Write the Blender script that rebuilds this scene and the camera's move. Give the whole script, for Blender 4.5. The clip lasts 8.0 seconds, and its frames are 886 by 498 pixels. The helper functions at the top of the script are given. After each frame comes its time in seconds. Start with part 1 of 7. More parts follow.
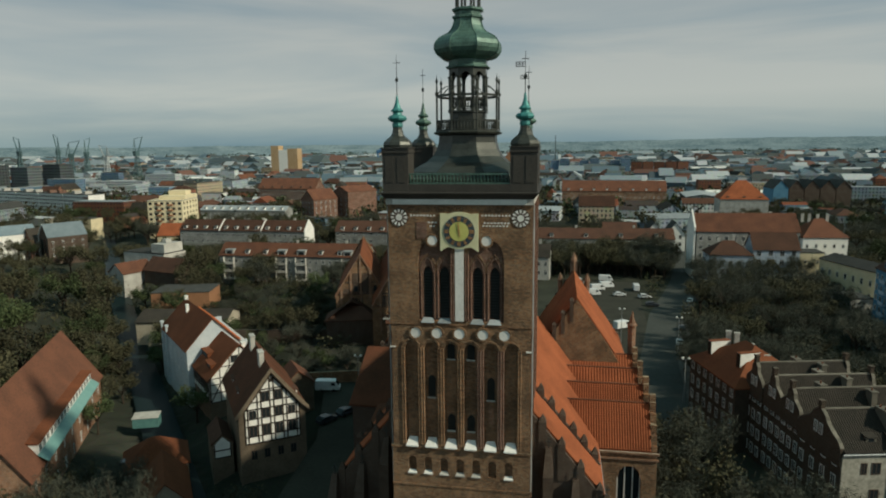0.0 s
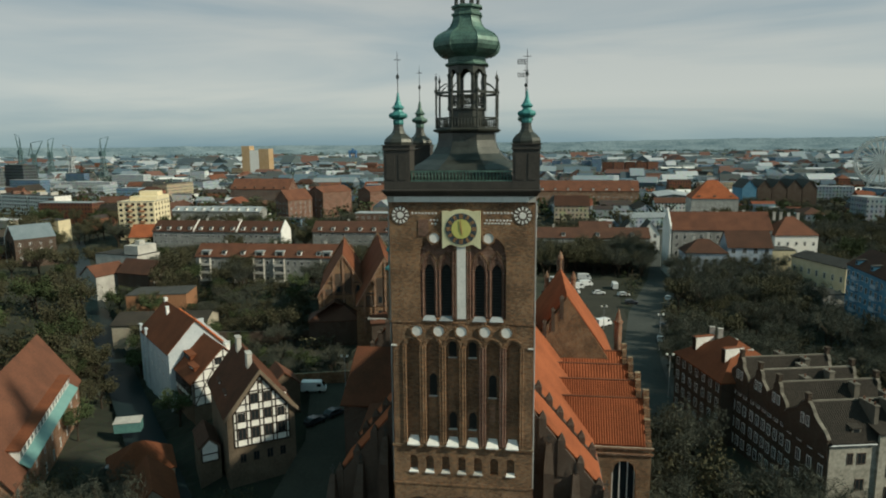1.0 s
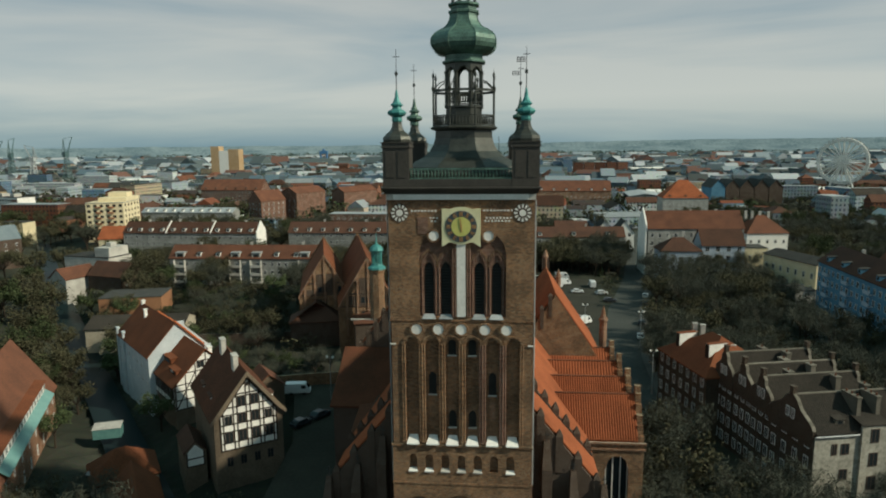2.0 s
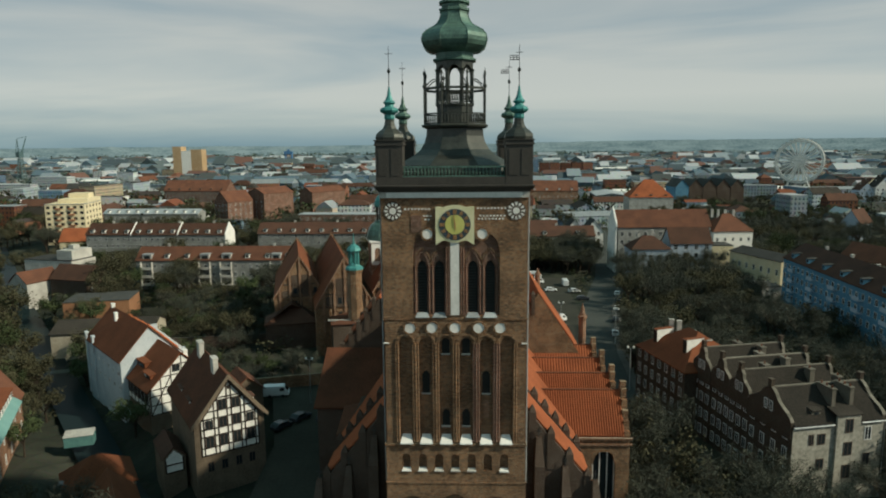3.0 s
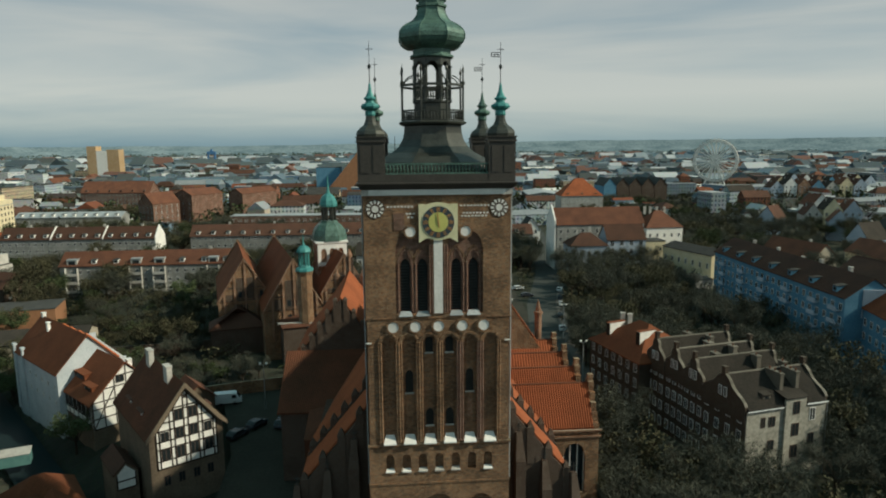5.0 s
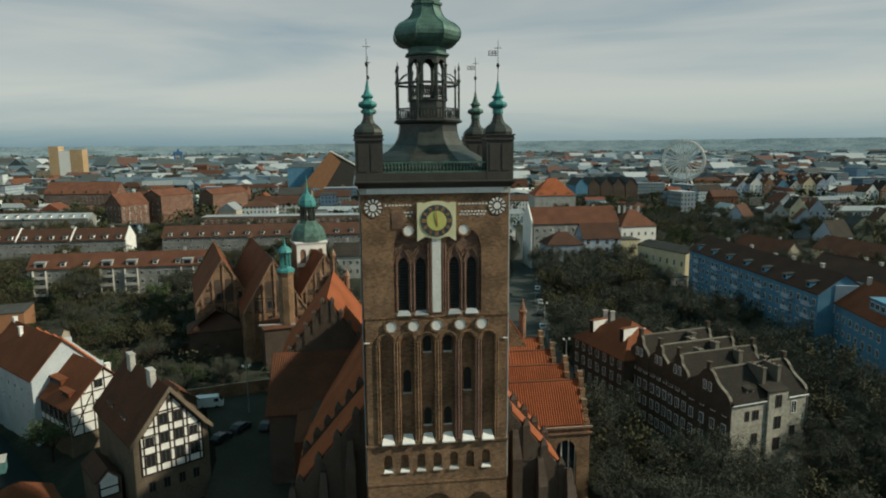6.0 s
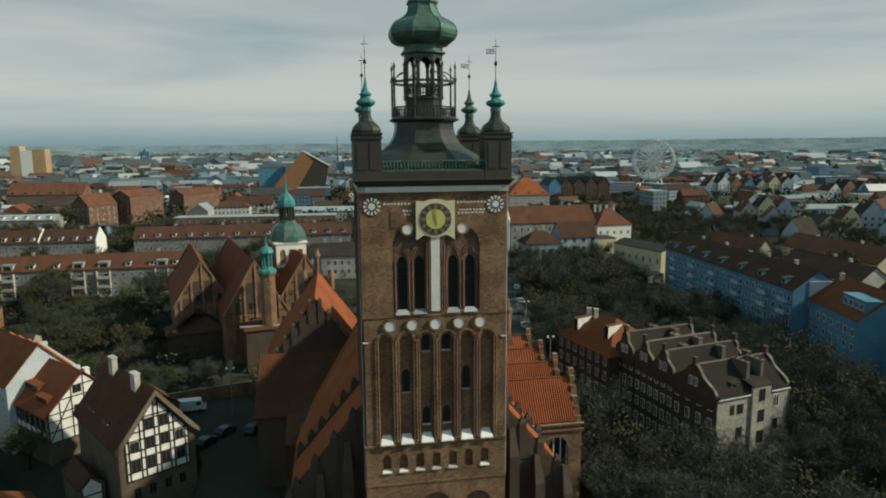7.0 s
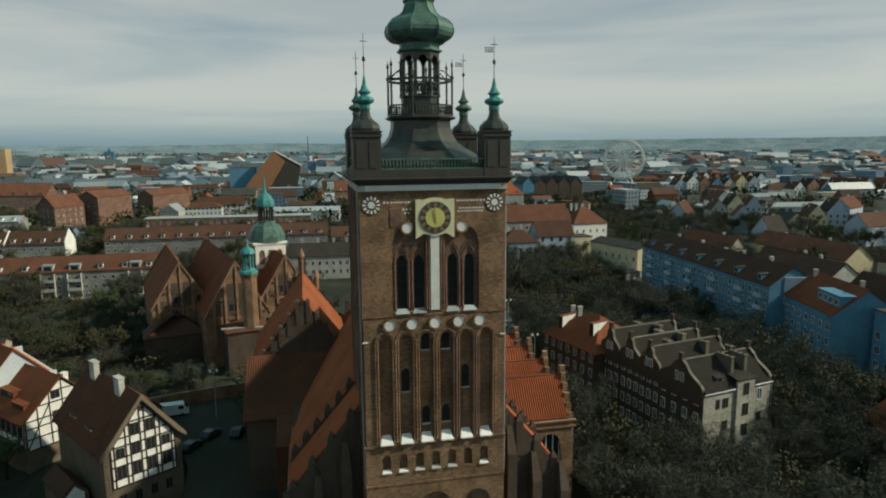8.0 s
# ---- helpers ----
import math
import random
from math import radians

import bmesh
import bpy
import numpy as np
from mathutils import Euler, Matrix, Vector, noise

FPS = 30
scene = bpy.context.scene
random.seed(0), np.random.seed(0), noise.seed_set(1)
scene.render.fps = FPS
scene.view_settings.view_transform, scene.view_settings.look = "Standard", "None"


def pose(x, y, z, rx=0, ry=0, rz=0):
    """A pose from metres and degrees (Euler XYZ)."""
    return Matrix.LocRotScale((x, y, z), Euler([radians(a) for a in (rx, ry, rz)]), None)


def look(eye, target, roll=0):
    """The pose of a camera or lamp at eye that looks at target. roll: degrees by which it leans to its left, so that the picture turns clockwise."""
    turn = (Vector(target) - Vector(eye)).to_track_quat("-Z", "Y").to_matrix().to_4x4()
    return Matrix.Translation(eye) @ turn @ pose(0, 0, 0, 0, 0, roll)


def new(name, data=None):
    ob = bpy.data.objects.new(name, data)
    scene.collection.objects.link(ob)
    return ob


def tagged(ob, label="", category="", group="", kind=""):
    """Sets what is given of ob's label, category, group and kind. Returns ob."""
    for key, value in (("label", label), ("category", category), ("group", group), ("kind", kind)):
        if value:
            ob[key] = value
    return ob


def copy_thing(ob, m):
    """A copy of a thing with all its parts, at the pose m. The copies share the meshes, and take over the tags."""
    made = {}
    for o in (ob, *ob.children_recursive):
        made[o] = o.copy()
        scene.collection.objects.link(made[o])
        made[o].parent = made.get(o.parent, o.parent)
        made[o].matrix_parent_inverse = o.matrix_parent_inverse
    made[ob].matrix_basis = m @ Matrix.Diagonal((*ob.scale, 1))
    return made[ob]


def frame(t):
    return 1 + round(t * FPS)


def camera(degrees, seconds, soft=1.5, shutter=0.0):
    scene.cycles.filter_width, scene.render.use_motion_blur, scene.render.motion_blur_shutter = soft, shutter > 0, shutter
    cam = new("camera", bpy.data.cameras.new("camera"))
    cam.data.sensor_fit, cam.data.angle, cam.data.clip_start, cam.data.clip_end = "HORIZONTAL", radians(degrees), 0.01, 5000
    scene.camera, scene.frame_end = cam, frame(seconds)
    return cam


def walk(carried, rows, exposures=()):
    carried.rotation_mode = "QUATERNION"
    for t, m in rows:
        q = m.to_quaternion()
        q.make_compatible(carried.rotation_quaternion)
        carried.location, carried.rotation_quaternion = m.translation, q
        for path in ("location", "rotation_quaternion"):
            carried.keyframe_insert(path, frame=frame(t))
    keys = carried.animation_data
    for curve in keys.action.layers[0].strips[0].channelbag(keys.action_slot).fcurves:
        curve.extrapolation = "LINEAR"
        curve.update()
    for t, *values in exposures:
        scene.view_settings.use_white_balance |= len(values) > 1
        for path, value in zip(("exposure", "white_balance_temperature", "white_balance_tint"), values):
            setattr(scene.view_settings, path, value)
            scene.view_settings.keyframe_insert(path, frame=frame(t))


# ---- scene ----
cam = camera(69.0, 8.0, soft=2.0)
PATH = [
    (0, 9.803, -63.483, 51.000, 10.135, -8.934, 0.552),
    (0.5, 8.254, -63.716, 50.848, 8.824, -8.916, 0.527),
    (1, 6.797, -63.839, 50.708, 7.618, -8.907, 0.518),
    (1.5, 5.334, -63.936, 50.564, 6.346, -8.891, 0.517),
    (3, 1.160, -63.997, 50.187, 1.999, -8.856, 0.474),
    (3.5, -0.270, -63.919, 50.126, 0.152, -8.871, 0.472),
    (4, -1.598, -63.797, 50.064, -1.554, -8.875, 0.469),
    (4.5, -2.919, -63.636, 49.991, -3.019, -8.885, 0.468),
    (6, -6.987, -63.060, 49.751, -7.010, -8.889, 0.439),
    (6.5, -8.341, -62.810, 49.678, -8.330, -8.896, 0.434),
    (7, -9.650, -62.538, 49.605, -9.567, -8.913, 0.435),
    (7.5, -11.061, -62.206, 49.541, -10.907, -8.935, 0.442),
    (8, -12.383, -61.869, 49.466, -12.153, -8.945, 0.449),
]
walk(cam, [(t, pose(x, y, z, 90 + pitch, roll, yaw)) for t, x, y, z, yaw, pitch, roll in PATH],
     exposures=[(0.0, -0.12, 5950, -7), (0.4, 0.02, 5950, -7), (0.8, 0.08, 5950, -7), (8.0, 0.08, 5950, -7)])

# ---- world and sun ----
world = bpy.data.worlds.new("overcast_sky")
scene.world = world
world.use_nodes = True
wn, wl = world.node_tree.nodes, world.node_tree.links
wn.clear()
w_out, w_bg = wn.new("ShaderNodeOutputWorld"), wn.new("ShaderNodeBackground")
w_sky = wn.new("ShaderNodeTexSky")
w_sky.sky_type, w_sky.sun_disc = "NISHITA", False
w_sky.sun_elevation, w_sky.sun_rotation = radians(35.5), radians(105.5)
w_co, w_map, w_noise = wn.new("ShaderNodeTexCoord"), wn.new("ShaderNodeMapping"), wn.new("ShaderNodeTexNoise")
w_map.inputs["Scale"].default_value = (0.8, 1.2, 8.0)
w_map.inputs["Rotation"].default_value = (0.0, radians(3), radians(20))
w_noise.inputs["Scale"].default_value, w_noise.inputs["Detail"].default_value = 1.5, 5.0
w_noise.inputs["Distortion"].default_value = 0.5
w_ramp = wn.new("ShaderNodeValToRGB")
w_ramp.color_ramp.elements[0].position, w_ramp.color_ramp.elements[0].color = 0.36, (0.256, 0.288, 0.316, 1)
w_ramp.color_ramp.elements[1].position, w_ramp.color_ramp.elements[1].color = 0.60, (0.408, 0.390, 0.376, 1)
w_sep, w_h = wn.new("ShaderNodeSeparateXYZ"), wn.new("ShaderNodeValToRGB")
w_h.color_ramp.elements[0].position, w_h.color_ramp.elements[0].color = 0.0, (0.68, 0.86, 0.96, 1)
w_h.color_ramp.elements[1].position, w_h.color_ramp.elements[1].color = 0.6, (0.56, 0.88, 0.90, 1)
for w_at, w_col in ((0.012, (0.84, 0.98, 1.05, 1)), (0.035, (1.16, 1.18, 1.19, 1)), (0.075, (1.44, 1.36, 1.33, 1)), (0.24, (1.24, 1.17, 1.17, 1))):
    w_h.color_ramp.elements.new(w_at).color = w_col
w_mul, w_mix, w_dim = wn.new("ShaderNodeMix"), wn.new("ShaderNodeMix"), wn.new("ShaderNodeMix")
for w_m, w_kind in ((w_mul, "MULTIPLY"), (w_mix, "MIX"), (w_dim, "MULTIPLY")):
    w_m.data_type, w_m.blend_type = "RGBA", w_kind
w_mul.inputs["Factor"].default_value, w_mix.inputs["Factor"].default_value, w_dim.inputs["Factor"].default_value = 1.0, 0.9, 1.0
w_dim.inputs["B"].default_value = (0.08, 0.08, 0.08, 1)
wl.new(w_co.outputs["Generated"], w_map.inputs["Vector"])
wl.new(w_map.outputs["Vector"], w_noise.inputs["Vector"])
wl.new(w_noise.outputs["Fac"], w_ramp.inputs["Fac"])
wl.new(w_co.outputs["Generated"], w_sep.inputs["Vector"])
wl.new(w_sep.outputs["Z"], w_h.inputs["Fac"])
wl.new(w_ramp.outputs["Color"], w_mul.inputs["A"])
wl.new(w_h.outputs["Color"], w_mul.inputs["B"])
wl.new(w_sky.outputs["Color"], w_dim.inputs["A"])
wl.new(w_dim.outputs["Result"], w_mix.inputs["A"])
wl.new(w_mul.outputs["Result"], w_mix.inputs["B"])
wl.new(w_mix.outputs["Result"], w_bg.inputs["Color"])
w_bg.inputs["Strength"].default_value = 1.0
wl.new(w_bg.outputs["Background"], w_out.inputs["Surface"])
sun = new("sun", bpy.data.lights.new("sun", "SUN"))
sun.data.energy, sun.data.angle, sun.data.color = 4.3, radians(2.0), (1.0, 0.80, 0.62)
sun.matrix_world = look((90, -25, 66.6), (0, 0, 0))


# ---- materials ----
def material(name, rough=0.8, metal=0.0):
    m = bpy.data.materials.new(name)
    m.use_nodes = True
    n = m.node_tree.nodes
    b = n["Principled BSDF"]
    b.inputs["Roughness"].default_value, b.inputs["Metallic"].default_value = rough, metal
    b.inputs["Specular IOR Level"].default_value = 0.12 if rough > 0.65 else 0.4
    return m, n, m.node_tree.links, b


def mottled(name, dark, light, scale=0.6, rough=0.8, metal=0.0, bump=0.3, fine=9.0, vary=0.25):
    """Two scales of noise between two colours, with a change of tone from object to object and a fine relief."""
    m, n, l, b = material(name, rough, metal)
    co, big, small = n.new("ShaderNodeTexCoord"), n.new("ShaderNodeTexNoise"), n.new("ShaderNodeTexNoise")
    big.inputs["Scale"].default_value, big.inputs["Detail"].default_value = scale, 5
    small.inputs["Scale"].default_value, small.inputs["Detail"].default_value = scale * fine, 4
    mean, ramp, info = n.new("ShaderNodeMath"), n.new("ShaderNodeValToRGB"), n.new("ShaderNodeObjectInfo")
    mean.operation = "MULTIPLY_ADD"
    mean.inputs[1].default_value = 0.5
    half = n.new("ShaderNodeMath")
    half.operation, half.inputs[1].default_value = "MULTIPLY", 0.5
    ramp.color_ramp.elements[0].position, ramp.color_ramp.elements[0].color = 0.33, (*dark, 1)
    ramp.color_ramp.elements[1].position, ramp.color_ramp.elements[1].color = 0.67, (*light, 1)
    hsv, rng = n.new("ShaderNodeHueSaturation"), n.new("ShaderNodeMapRange")
    rng.inputs["To Min"].default_value, rng.inputs["To Max"].default_value = 1 - vary, 1 + vary
    bp = n.new("ShaderNodeBump")
    bp.inputs["Strength"].default_value, bp.inputs["Distance"].default_value = bump, 0.05
    for a in (big, small):
        l.new(co.outputs["Object"], a.inputs["Vector"])
    l.new(small.outputs["Fac"], half.inputs[0])
    l.new(big.outputs["Fac"], mean.inputs[0])
    l.new(half.outputs[0], mean.inputs[2])
    l.new(mean.outputs[0], ramp.inputs["Fac"])
    l.new(ramp.outputs["Color"], hsv.inputs["Color"])
    l.new(info.outputs["Random"], rng.inputs["Value"])
    l.new(rng.outputs["Result"], hsv.inputs["Value"])
    l.new(hsv.outputs["Color"], b.inputs["Base Color"])
    l.new(small.outputs["Fac"], bp.inputs["Height"])
    l.new(bp.outputs["Normal"], b.inputs["Normal"])
    return m


def brickwork(name, one, two, mortar, size=0.27, stain=(0.05, 0.035, 0.025), amount=0.5):
    """Brick courses wrapped round upright walls, with blotches of soot and repair."""
    m, n, l, b = material(name, 0.9)
    co, sep, add, com = n.new("ShaderNodeTexCoord"), n.new("ShaderNodeSeparateXYZ"), n.new("ShaderNodeMath"), n.new("ShaderNodeCombineXYZ")
    br, noise_big, noise_mid = n.new("ShaderNodeTexBrick"), n.new("ShaderNodeTexNoise"), n.new("ShaderNodeTexNoise")
    br.inputs["Scale"].default_value = 1.0
    br.inputs["Brick Width"].default_value, br.inputs["Row Height"].default_value = size, size / 3
    br.inputs["Mortar Size"].default_value = 0.012
    br.inputs["Color1"].default_value, br.inputs["Color2"].default_value = (*one, 1), (*two, 1)
    br.inputs["Mortar"].default_value = (*mortar, 1)
    noise_big.inputs["Scale"].default_value, noise_big.inputs["Detail"].default_value = 0.35, 8
    noise_mid.inputs["Scale"].default_value, noise_mid.inputs["Detail"].default_value = 2.6, 9
    mul, ramp, mix = n.new("ShaderNodeMath"), n.new("ShaderNodeValToRGB"), n.new("ShaderNodeMix")
    mul.operation = "MULTIPLY"
    ramp.color_ramp.elements[0].position, ramp.color_ramp.elements[0].color = 0.20, (0, 0, 0, 1)
    ramp.color_ramp.elements[1].position, ramp.color_ramp.elements[1].color = 0.33, (amount, amount, amount, 1)
    mix.data_type = "RGBA"
    mix.inputs["B"].default_value = (*stain, 1)
    bp = n.new("ShaderNodeBump")
    bp.inputs["Strength"].default_value, bp.inputs["Distance"].default_value = 0.5, 0.03
    l.new(co.outputs["Object"], sep.inputs["Vector"])
    l.new(sep.outputs["X"], add.inputs[0])
    l.new(sep.outputs["Y"], add.inputs[1])
    l.new(add.outputs[0], com.inputs["X"])
    l.new(sep.outputs["Z"], com.inputs["Y"])
    l.new(com.outputs["Vector"], br.inputs["Vector"])
    flat = n.new("ShaderNodeMapping")
    flat.inputs["Scale"].default_value = (0.7, 0.7, 3.2)
    l.new(co.outputs["Object"], noise_big.inputs["Vector"])
    l.new(co.outputs["Object"], flat.inputs["Vector"])
    l.new(flat.outputs["Vector"], noise_mid.inputs["Vector"])
    l.new(noise_big.outputs["Fac"], mul.inputs[0])
    l.new(noise_mid.outputs["Fac"], mul.inputs[1])
    l.new(mul.outputs[0], ramp.inputs["Fac"])
    l.new(ramp.outputs["Color"], mix.inputs["Factor"])
    l.new(br.outputs["Color"], mix.inputs["A"])
    l.new(mix.outputs["Result"], b.inputs["Base Color"])
    l.new(br.outputs["Fac"], bp.inputs["Height"])
    l.new(bp.outputs["Normal"], b.inputs["Normal"])
    return m


def facade(name, wall, glass, wide=2.6, high=3.0, seed=0.5):
    """Plaster with a grid of dark window openings, for buildings far away."""
    m, n, l, b = material(name, 0.8)
    co, sep, add, com = n.new("ShaderNodeTexCoord"), n.new("ShaderNodeSeparateXYZ"), n.new("ShaderNodeMath"), n.new("ShaderNodeCombineXYZ")
    br, nz, mix, info = n.new("ShaderNodeTexBrick"), n.new("ShaderNodeTexNoise"), n.new("ShaderNodeMix"), n.new("ShaderNodeObjectInfo")
    br.offset = 0.0
    br.inputs["Scale"].default_value = 1.0
    br.inputs["Brick Width"].default_value, br.inputs["Row Height"].default_value = wide, high
    br.inputs["Mortar Size"].default_value, br.inputs["Mortar Smooth"].default_value = 0.75, 0.0
    br.inputs["Color1"].default_value = br.inputs["Color2"].default_value = (*glass, 1)
    br.inputs["Mortar"].default_value = (*wall, 1)
    nz.inputs["Scale"].default_value, nz.inputs["Detail"].default_value = 0.25, 6
    hsv, rng = n.new("ShaderNodeHueSaturation"), n.new("ShaderNodeMapRange")
    rng.inputs["To Min"].default_value, rng.inputs["To Max"].default_value = 0.6, 1.25
    mix.data_type, mix.blend_type = "RGBA", "MULTIPLY"
    mix.inputs["Factor"].default_value = 0.5
    l.new(co.outputs["Object"], sep.inputs["Vector"])
    l.new(sep.outputs["X"], add.inputs[0])
    l.new(sep.outputs["Y"], add.inputs[1])
    l.new(add.outputs[0], com.inputs["X"])
    l.new(sep.outputs["Z"], com.inputs["Y"])
    l.new(com.outputs["Vector"], br.inputs["Vector"])
    l.new(co.outputs["Object"], nz.inputs["Vector"])
    l.new(br.outputs["Color"], mix.inputs["A"])
    l.new(nz.outputs["Color"], mix.inputs["B"])
    l.new(info.outputs["Random"], rng.inputs["Value"])
    l.new(rng.outputs["Result"], hsv.inputs["Value"])
    l.new(mix.outputs["Result"], hsv.inputs["Color"])
    l.new(hsv.outputs["Color"], b.inputs["Base Color"])
    return m


def tiles(name, dark, light, course=0.35, vary=0.2):
    """Clay roof tiles: courses that step down the slope, moss and patches of replaced tiles."""
    m, n, l, b = material(name, 0.85)
    co, sep = n.new("ShaderNodeTexCoord"), n.new("ShaderNodeSeparateXYZ")
    big, mid = n.new("ShaderNodeTexNoise"), n.new("ShaderNodeTexNoise")
    big.inputs["Scale"].default_value, big.inputs["Detail"].default_value = 0.22, 7
    mid.inputs["Scale"].default_value, mid.inputs["Detail"].default_value = 3.5, 5
    saw, frac, mean, half = (n.new("ShaderNodeMath") for _ in range(4))
    saw.operation, saw.inputs[1].default_value = "DIVIDE", course * 0.75
    frac.operation = "FRACT"
    mean.operation, mean.inputs[1].default_value = "MULTIPLY_ADD", 0.55
    half.operation, half.inputs[1].default_value = "MULTIPLY", 0.45
    ramp, hsv, rng, info = n.new("ShaderNodeValToRGB"), n.new("ShaderNodeHueSaturation"), n.new("ShaderNodeMapRange"), n.new("ShaderNodeObjectInfo")
    ramp.color_ramp.elements[0].position, ramp.color_ramp.elements[0].color = 0.34, (*dark, 1)
    ramp.color_ramp.elements[1].position, ramp.color_ramp.elements[1].color = 0.62, (*light, 1)
    rng.inputs["To Min"].default_value, rng.inputs["To Max"].default_value = 1 - vary, 1 + vary
    bp = n.new("ShaderNodeBump")
    bp.inputs["Strength"].default_value, bp.inputs["Distance"].default_value = 0.6, 0.05
    l.new(co.outputs["Object"], sep.inputs["Vector"])
    l.new(co.outputs["Object"], big.inputs["Vector"])
    l.new(co.outputs["Object"], mid.inputs["Vector"])
    l.new(sep.outputs["Z"], saw.inputs[0])
    l.new(saw.outputs[0], frac.inputs[0])
    l.new(mid.outputs["Fac"], half.inputs[0])
    l.new(big.outputs["Fac"], mean.inputs[0])
    l.new(half.outputs[0], mean.inputs[2])
    l.new(mean.outputs[0], ramp.inputs["Fac"])
    l.new(ramp.outputs["Color"], hsv.inputs["Color"])
    l.new(info.outputs["Random"], rng.inputs["Value"])
    l.new(rng.outputs["Result"], hsv.inputs["Value"])
    l.new(hsv.outputs["Color"], b.inputs["Base Color"])
    l.new(frac.outputs[0], bp.inputs["Height"])
    l.new(bp.outputs["Normal"], b.inputs["Normal"])
    return m


BRICK = brickwork("old_brick", (0.33, 0.16, 0.075), (0.098, 0.056, 0.037), (0.30, 0.24, 0.165), amount=0.6)
BRICK_DARK = brickwork("dark_brick", (0.095, 0.06, 0.044), (0.065, 0.045, 0.036), (0.12, 0.11, 0.095))
BRICK_RED = brickwork("red_brick", (0.19, 0.088, 0.06), (0.13, 0.068, 0.05), (0.27, 0.21, 0.17))
BRICK_PALE = brickwork("pale_gable_brick", (0.32, 0.16, 0.09), (0.25, 0.12, 0.07), (0.34, 0.28, 0.22))
WHITE = mottled("white_limewash", (0.62, 0.62, 0.59), (0.84, 0.83, 0.80), 0.5, 0.85, vary=0.06)
# Blue skylight of the shaded canal wall is put into this white.
COOLWHITE = mottled("sky_tinted_limewash", (0.38, 0.43, 0.47), (0.56, 0.60, 0.63), 0.35, 0.9, vary=0.06)
GREYRENDER = mottled("grey_render", (0.15, 0.155, 0.15), (0.34, 0.34, 0.32), 0.25, 0.9, vary=0.15)
PLASTER_BROWN = mottled("brown_plaster", (0.10, 0.08, 0.06), (0.19, 0.15, 0.11), 0.4, 0.9)
GREYWHITE = mottled("weathered_plaster", (0.30, 0.29, 0.27), (0.56, 0.55, 0.51), 0.35, 0.9, vary=0.1)
CREAM = mottled("cream_plaster", (0.48, 0.42, 0.28), (0.70, 0.62, 0.42), 0.3, 0.9, vary=0.05)
YELLOW = mottled("yellow_plaster", (0.60, 0.52, 0.34), (0.74, 0.66, 0.46), 0.2, 0.9, vary=0.05)
ORANGE_WALL = mottled("orange_plaster", (0.24, 0.125, 0.07), (0.34, 0.18, 0.10), 0.3, 0.9)
BLUEGREY = mottled("blue_grey_render", (0.075, 0.18, 0.28), (0.14, 0.28, 0.4), 0.3, 0.85, vary=0.08)
SLATEBLUE = mottled("pale_blue_render", (0.30, 0.36, 0.44), (0.44, 0.50, 0.58), 0.3, 0.85, vary=0.08)
BEIGE = mottled("beige_plaster", (0.30, 0.27, 0.21), (0.46, 0.42, 0.34), 0.4, 0.9)
TILE = tiles("clay_tiles", (0.092, 0.046, 0.032), (0.165, 0.074, 0.046))
TILE_BRIGHT = tiles("orange_clay_tiles", (0.30, 0.092, 0.040), (0.46, 0.155, 0.066), vary=0.06)
TILE_OLD = tiles("weathered_orange_tiles", (0.115, 0.043, 0.022), (0.195, 0.07, 0.034), vary=0.08)
# Deep red; on the north aisle it stands in for the nave's shade.
TILE_DEEP_RED = tiles("deep_red_tiles", (0.060, 0.030, 0.018), (0.115, 0.046, 0.026), vary=0.08)
TILE_DARK = tiles("brown_clay_tiles", (0.056, 0.034, 0.026), (0.1, 0.052, 0.036))
# Darkened to hold the cloud shadow that lies on the terrace roofs.
TILE_BROWN = tiles("dark_brown_tiles", (0.024, 0.023, 0.02), (0.05, 0.043, 0.036))
TILE_MID = tiles("faded_granary_tiles", (0.18, 0.058, 0.027), (0.3, 0.098, 0.044), vary=0.08)
BRICK_BROWN = brickwork("dark_brown_brick", (0.085, 0.062, 0.046), (0.050, 0.040, 0.033), (0.095, 0.085, 0.07))
FELT = mottled("roofing_felt", (0.035, 0.037, 0.037), (0.075, 0.075, 0.07), 0.4, 0.9)
ZINC = mottled("grey_zinc_sheet", (0.26, 0.28, 0.29), (0.42, 0.44, 0.45), 0.3, 0.5, metal=0.3)
COPPER = mottled("green_copper", (0.03, 0.052, 0.043), (0.135, 0.235, 0.195), 0.8, 0.45, metal=0.25, vary=0.05)
COPPER_BRIGHT = mottled("verdigris", (0.040, 0.165, 0.160), (0.095, 0.29, 0.285), 1.0, 0.5, metal=0.2, vary=0.05)
COPPER_DARK = mottled("blackened_copper", (0.028, 0.030, 0.027), (0.075, 0.08, 0.07), 0.7, 0.38, metal=0.3, vary=0.05)
SHEET_DARK = mottled("dark_sheet_cladding", (0.034, 0.032, 0.028), (0.060, 0.054, 0.047), 0.6, 0.6, vary=0.05)
TIMBER = mottled("tarred_timber", (0.022, 0.018, 0.015), (0.05, 0.04, 0.032), 1.2, 0.7)
IRON = mottled("wrought_iron", (0.03, 0.035, 0.035), (0.07, 0.075, 0.075), 2, 0.5, metal=0.6)
GOLD = mottled("dial_yellow_paint", (0.46, 0.46, 0.12), (0.62, 0.60, 0.20), 1.5, 0.5, vary=0.0)
DIAL_CREAM = mottled("dial_cream_paint", (0.58, 0.56, 0.34), (0.72, 0.70, 0.48), 1.0, 0.7, vary=0.0)
DIAL_DARK = mottled("dial_dark_blue_paint", (0.03, 0.045, 0.06), (0.06, 0.08, 0.10), 1.5, 0.5, vary=0.0)
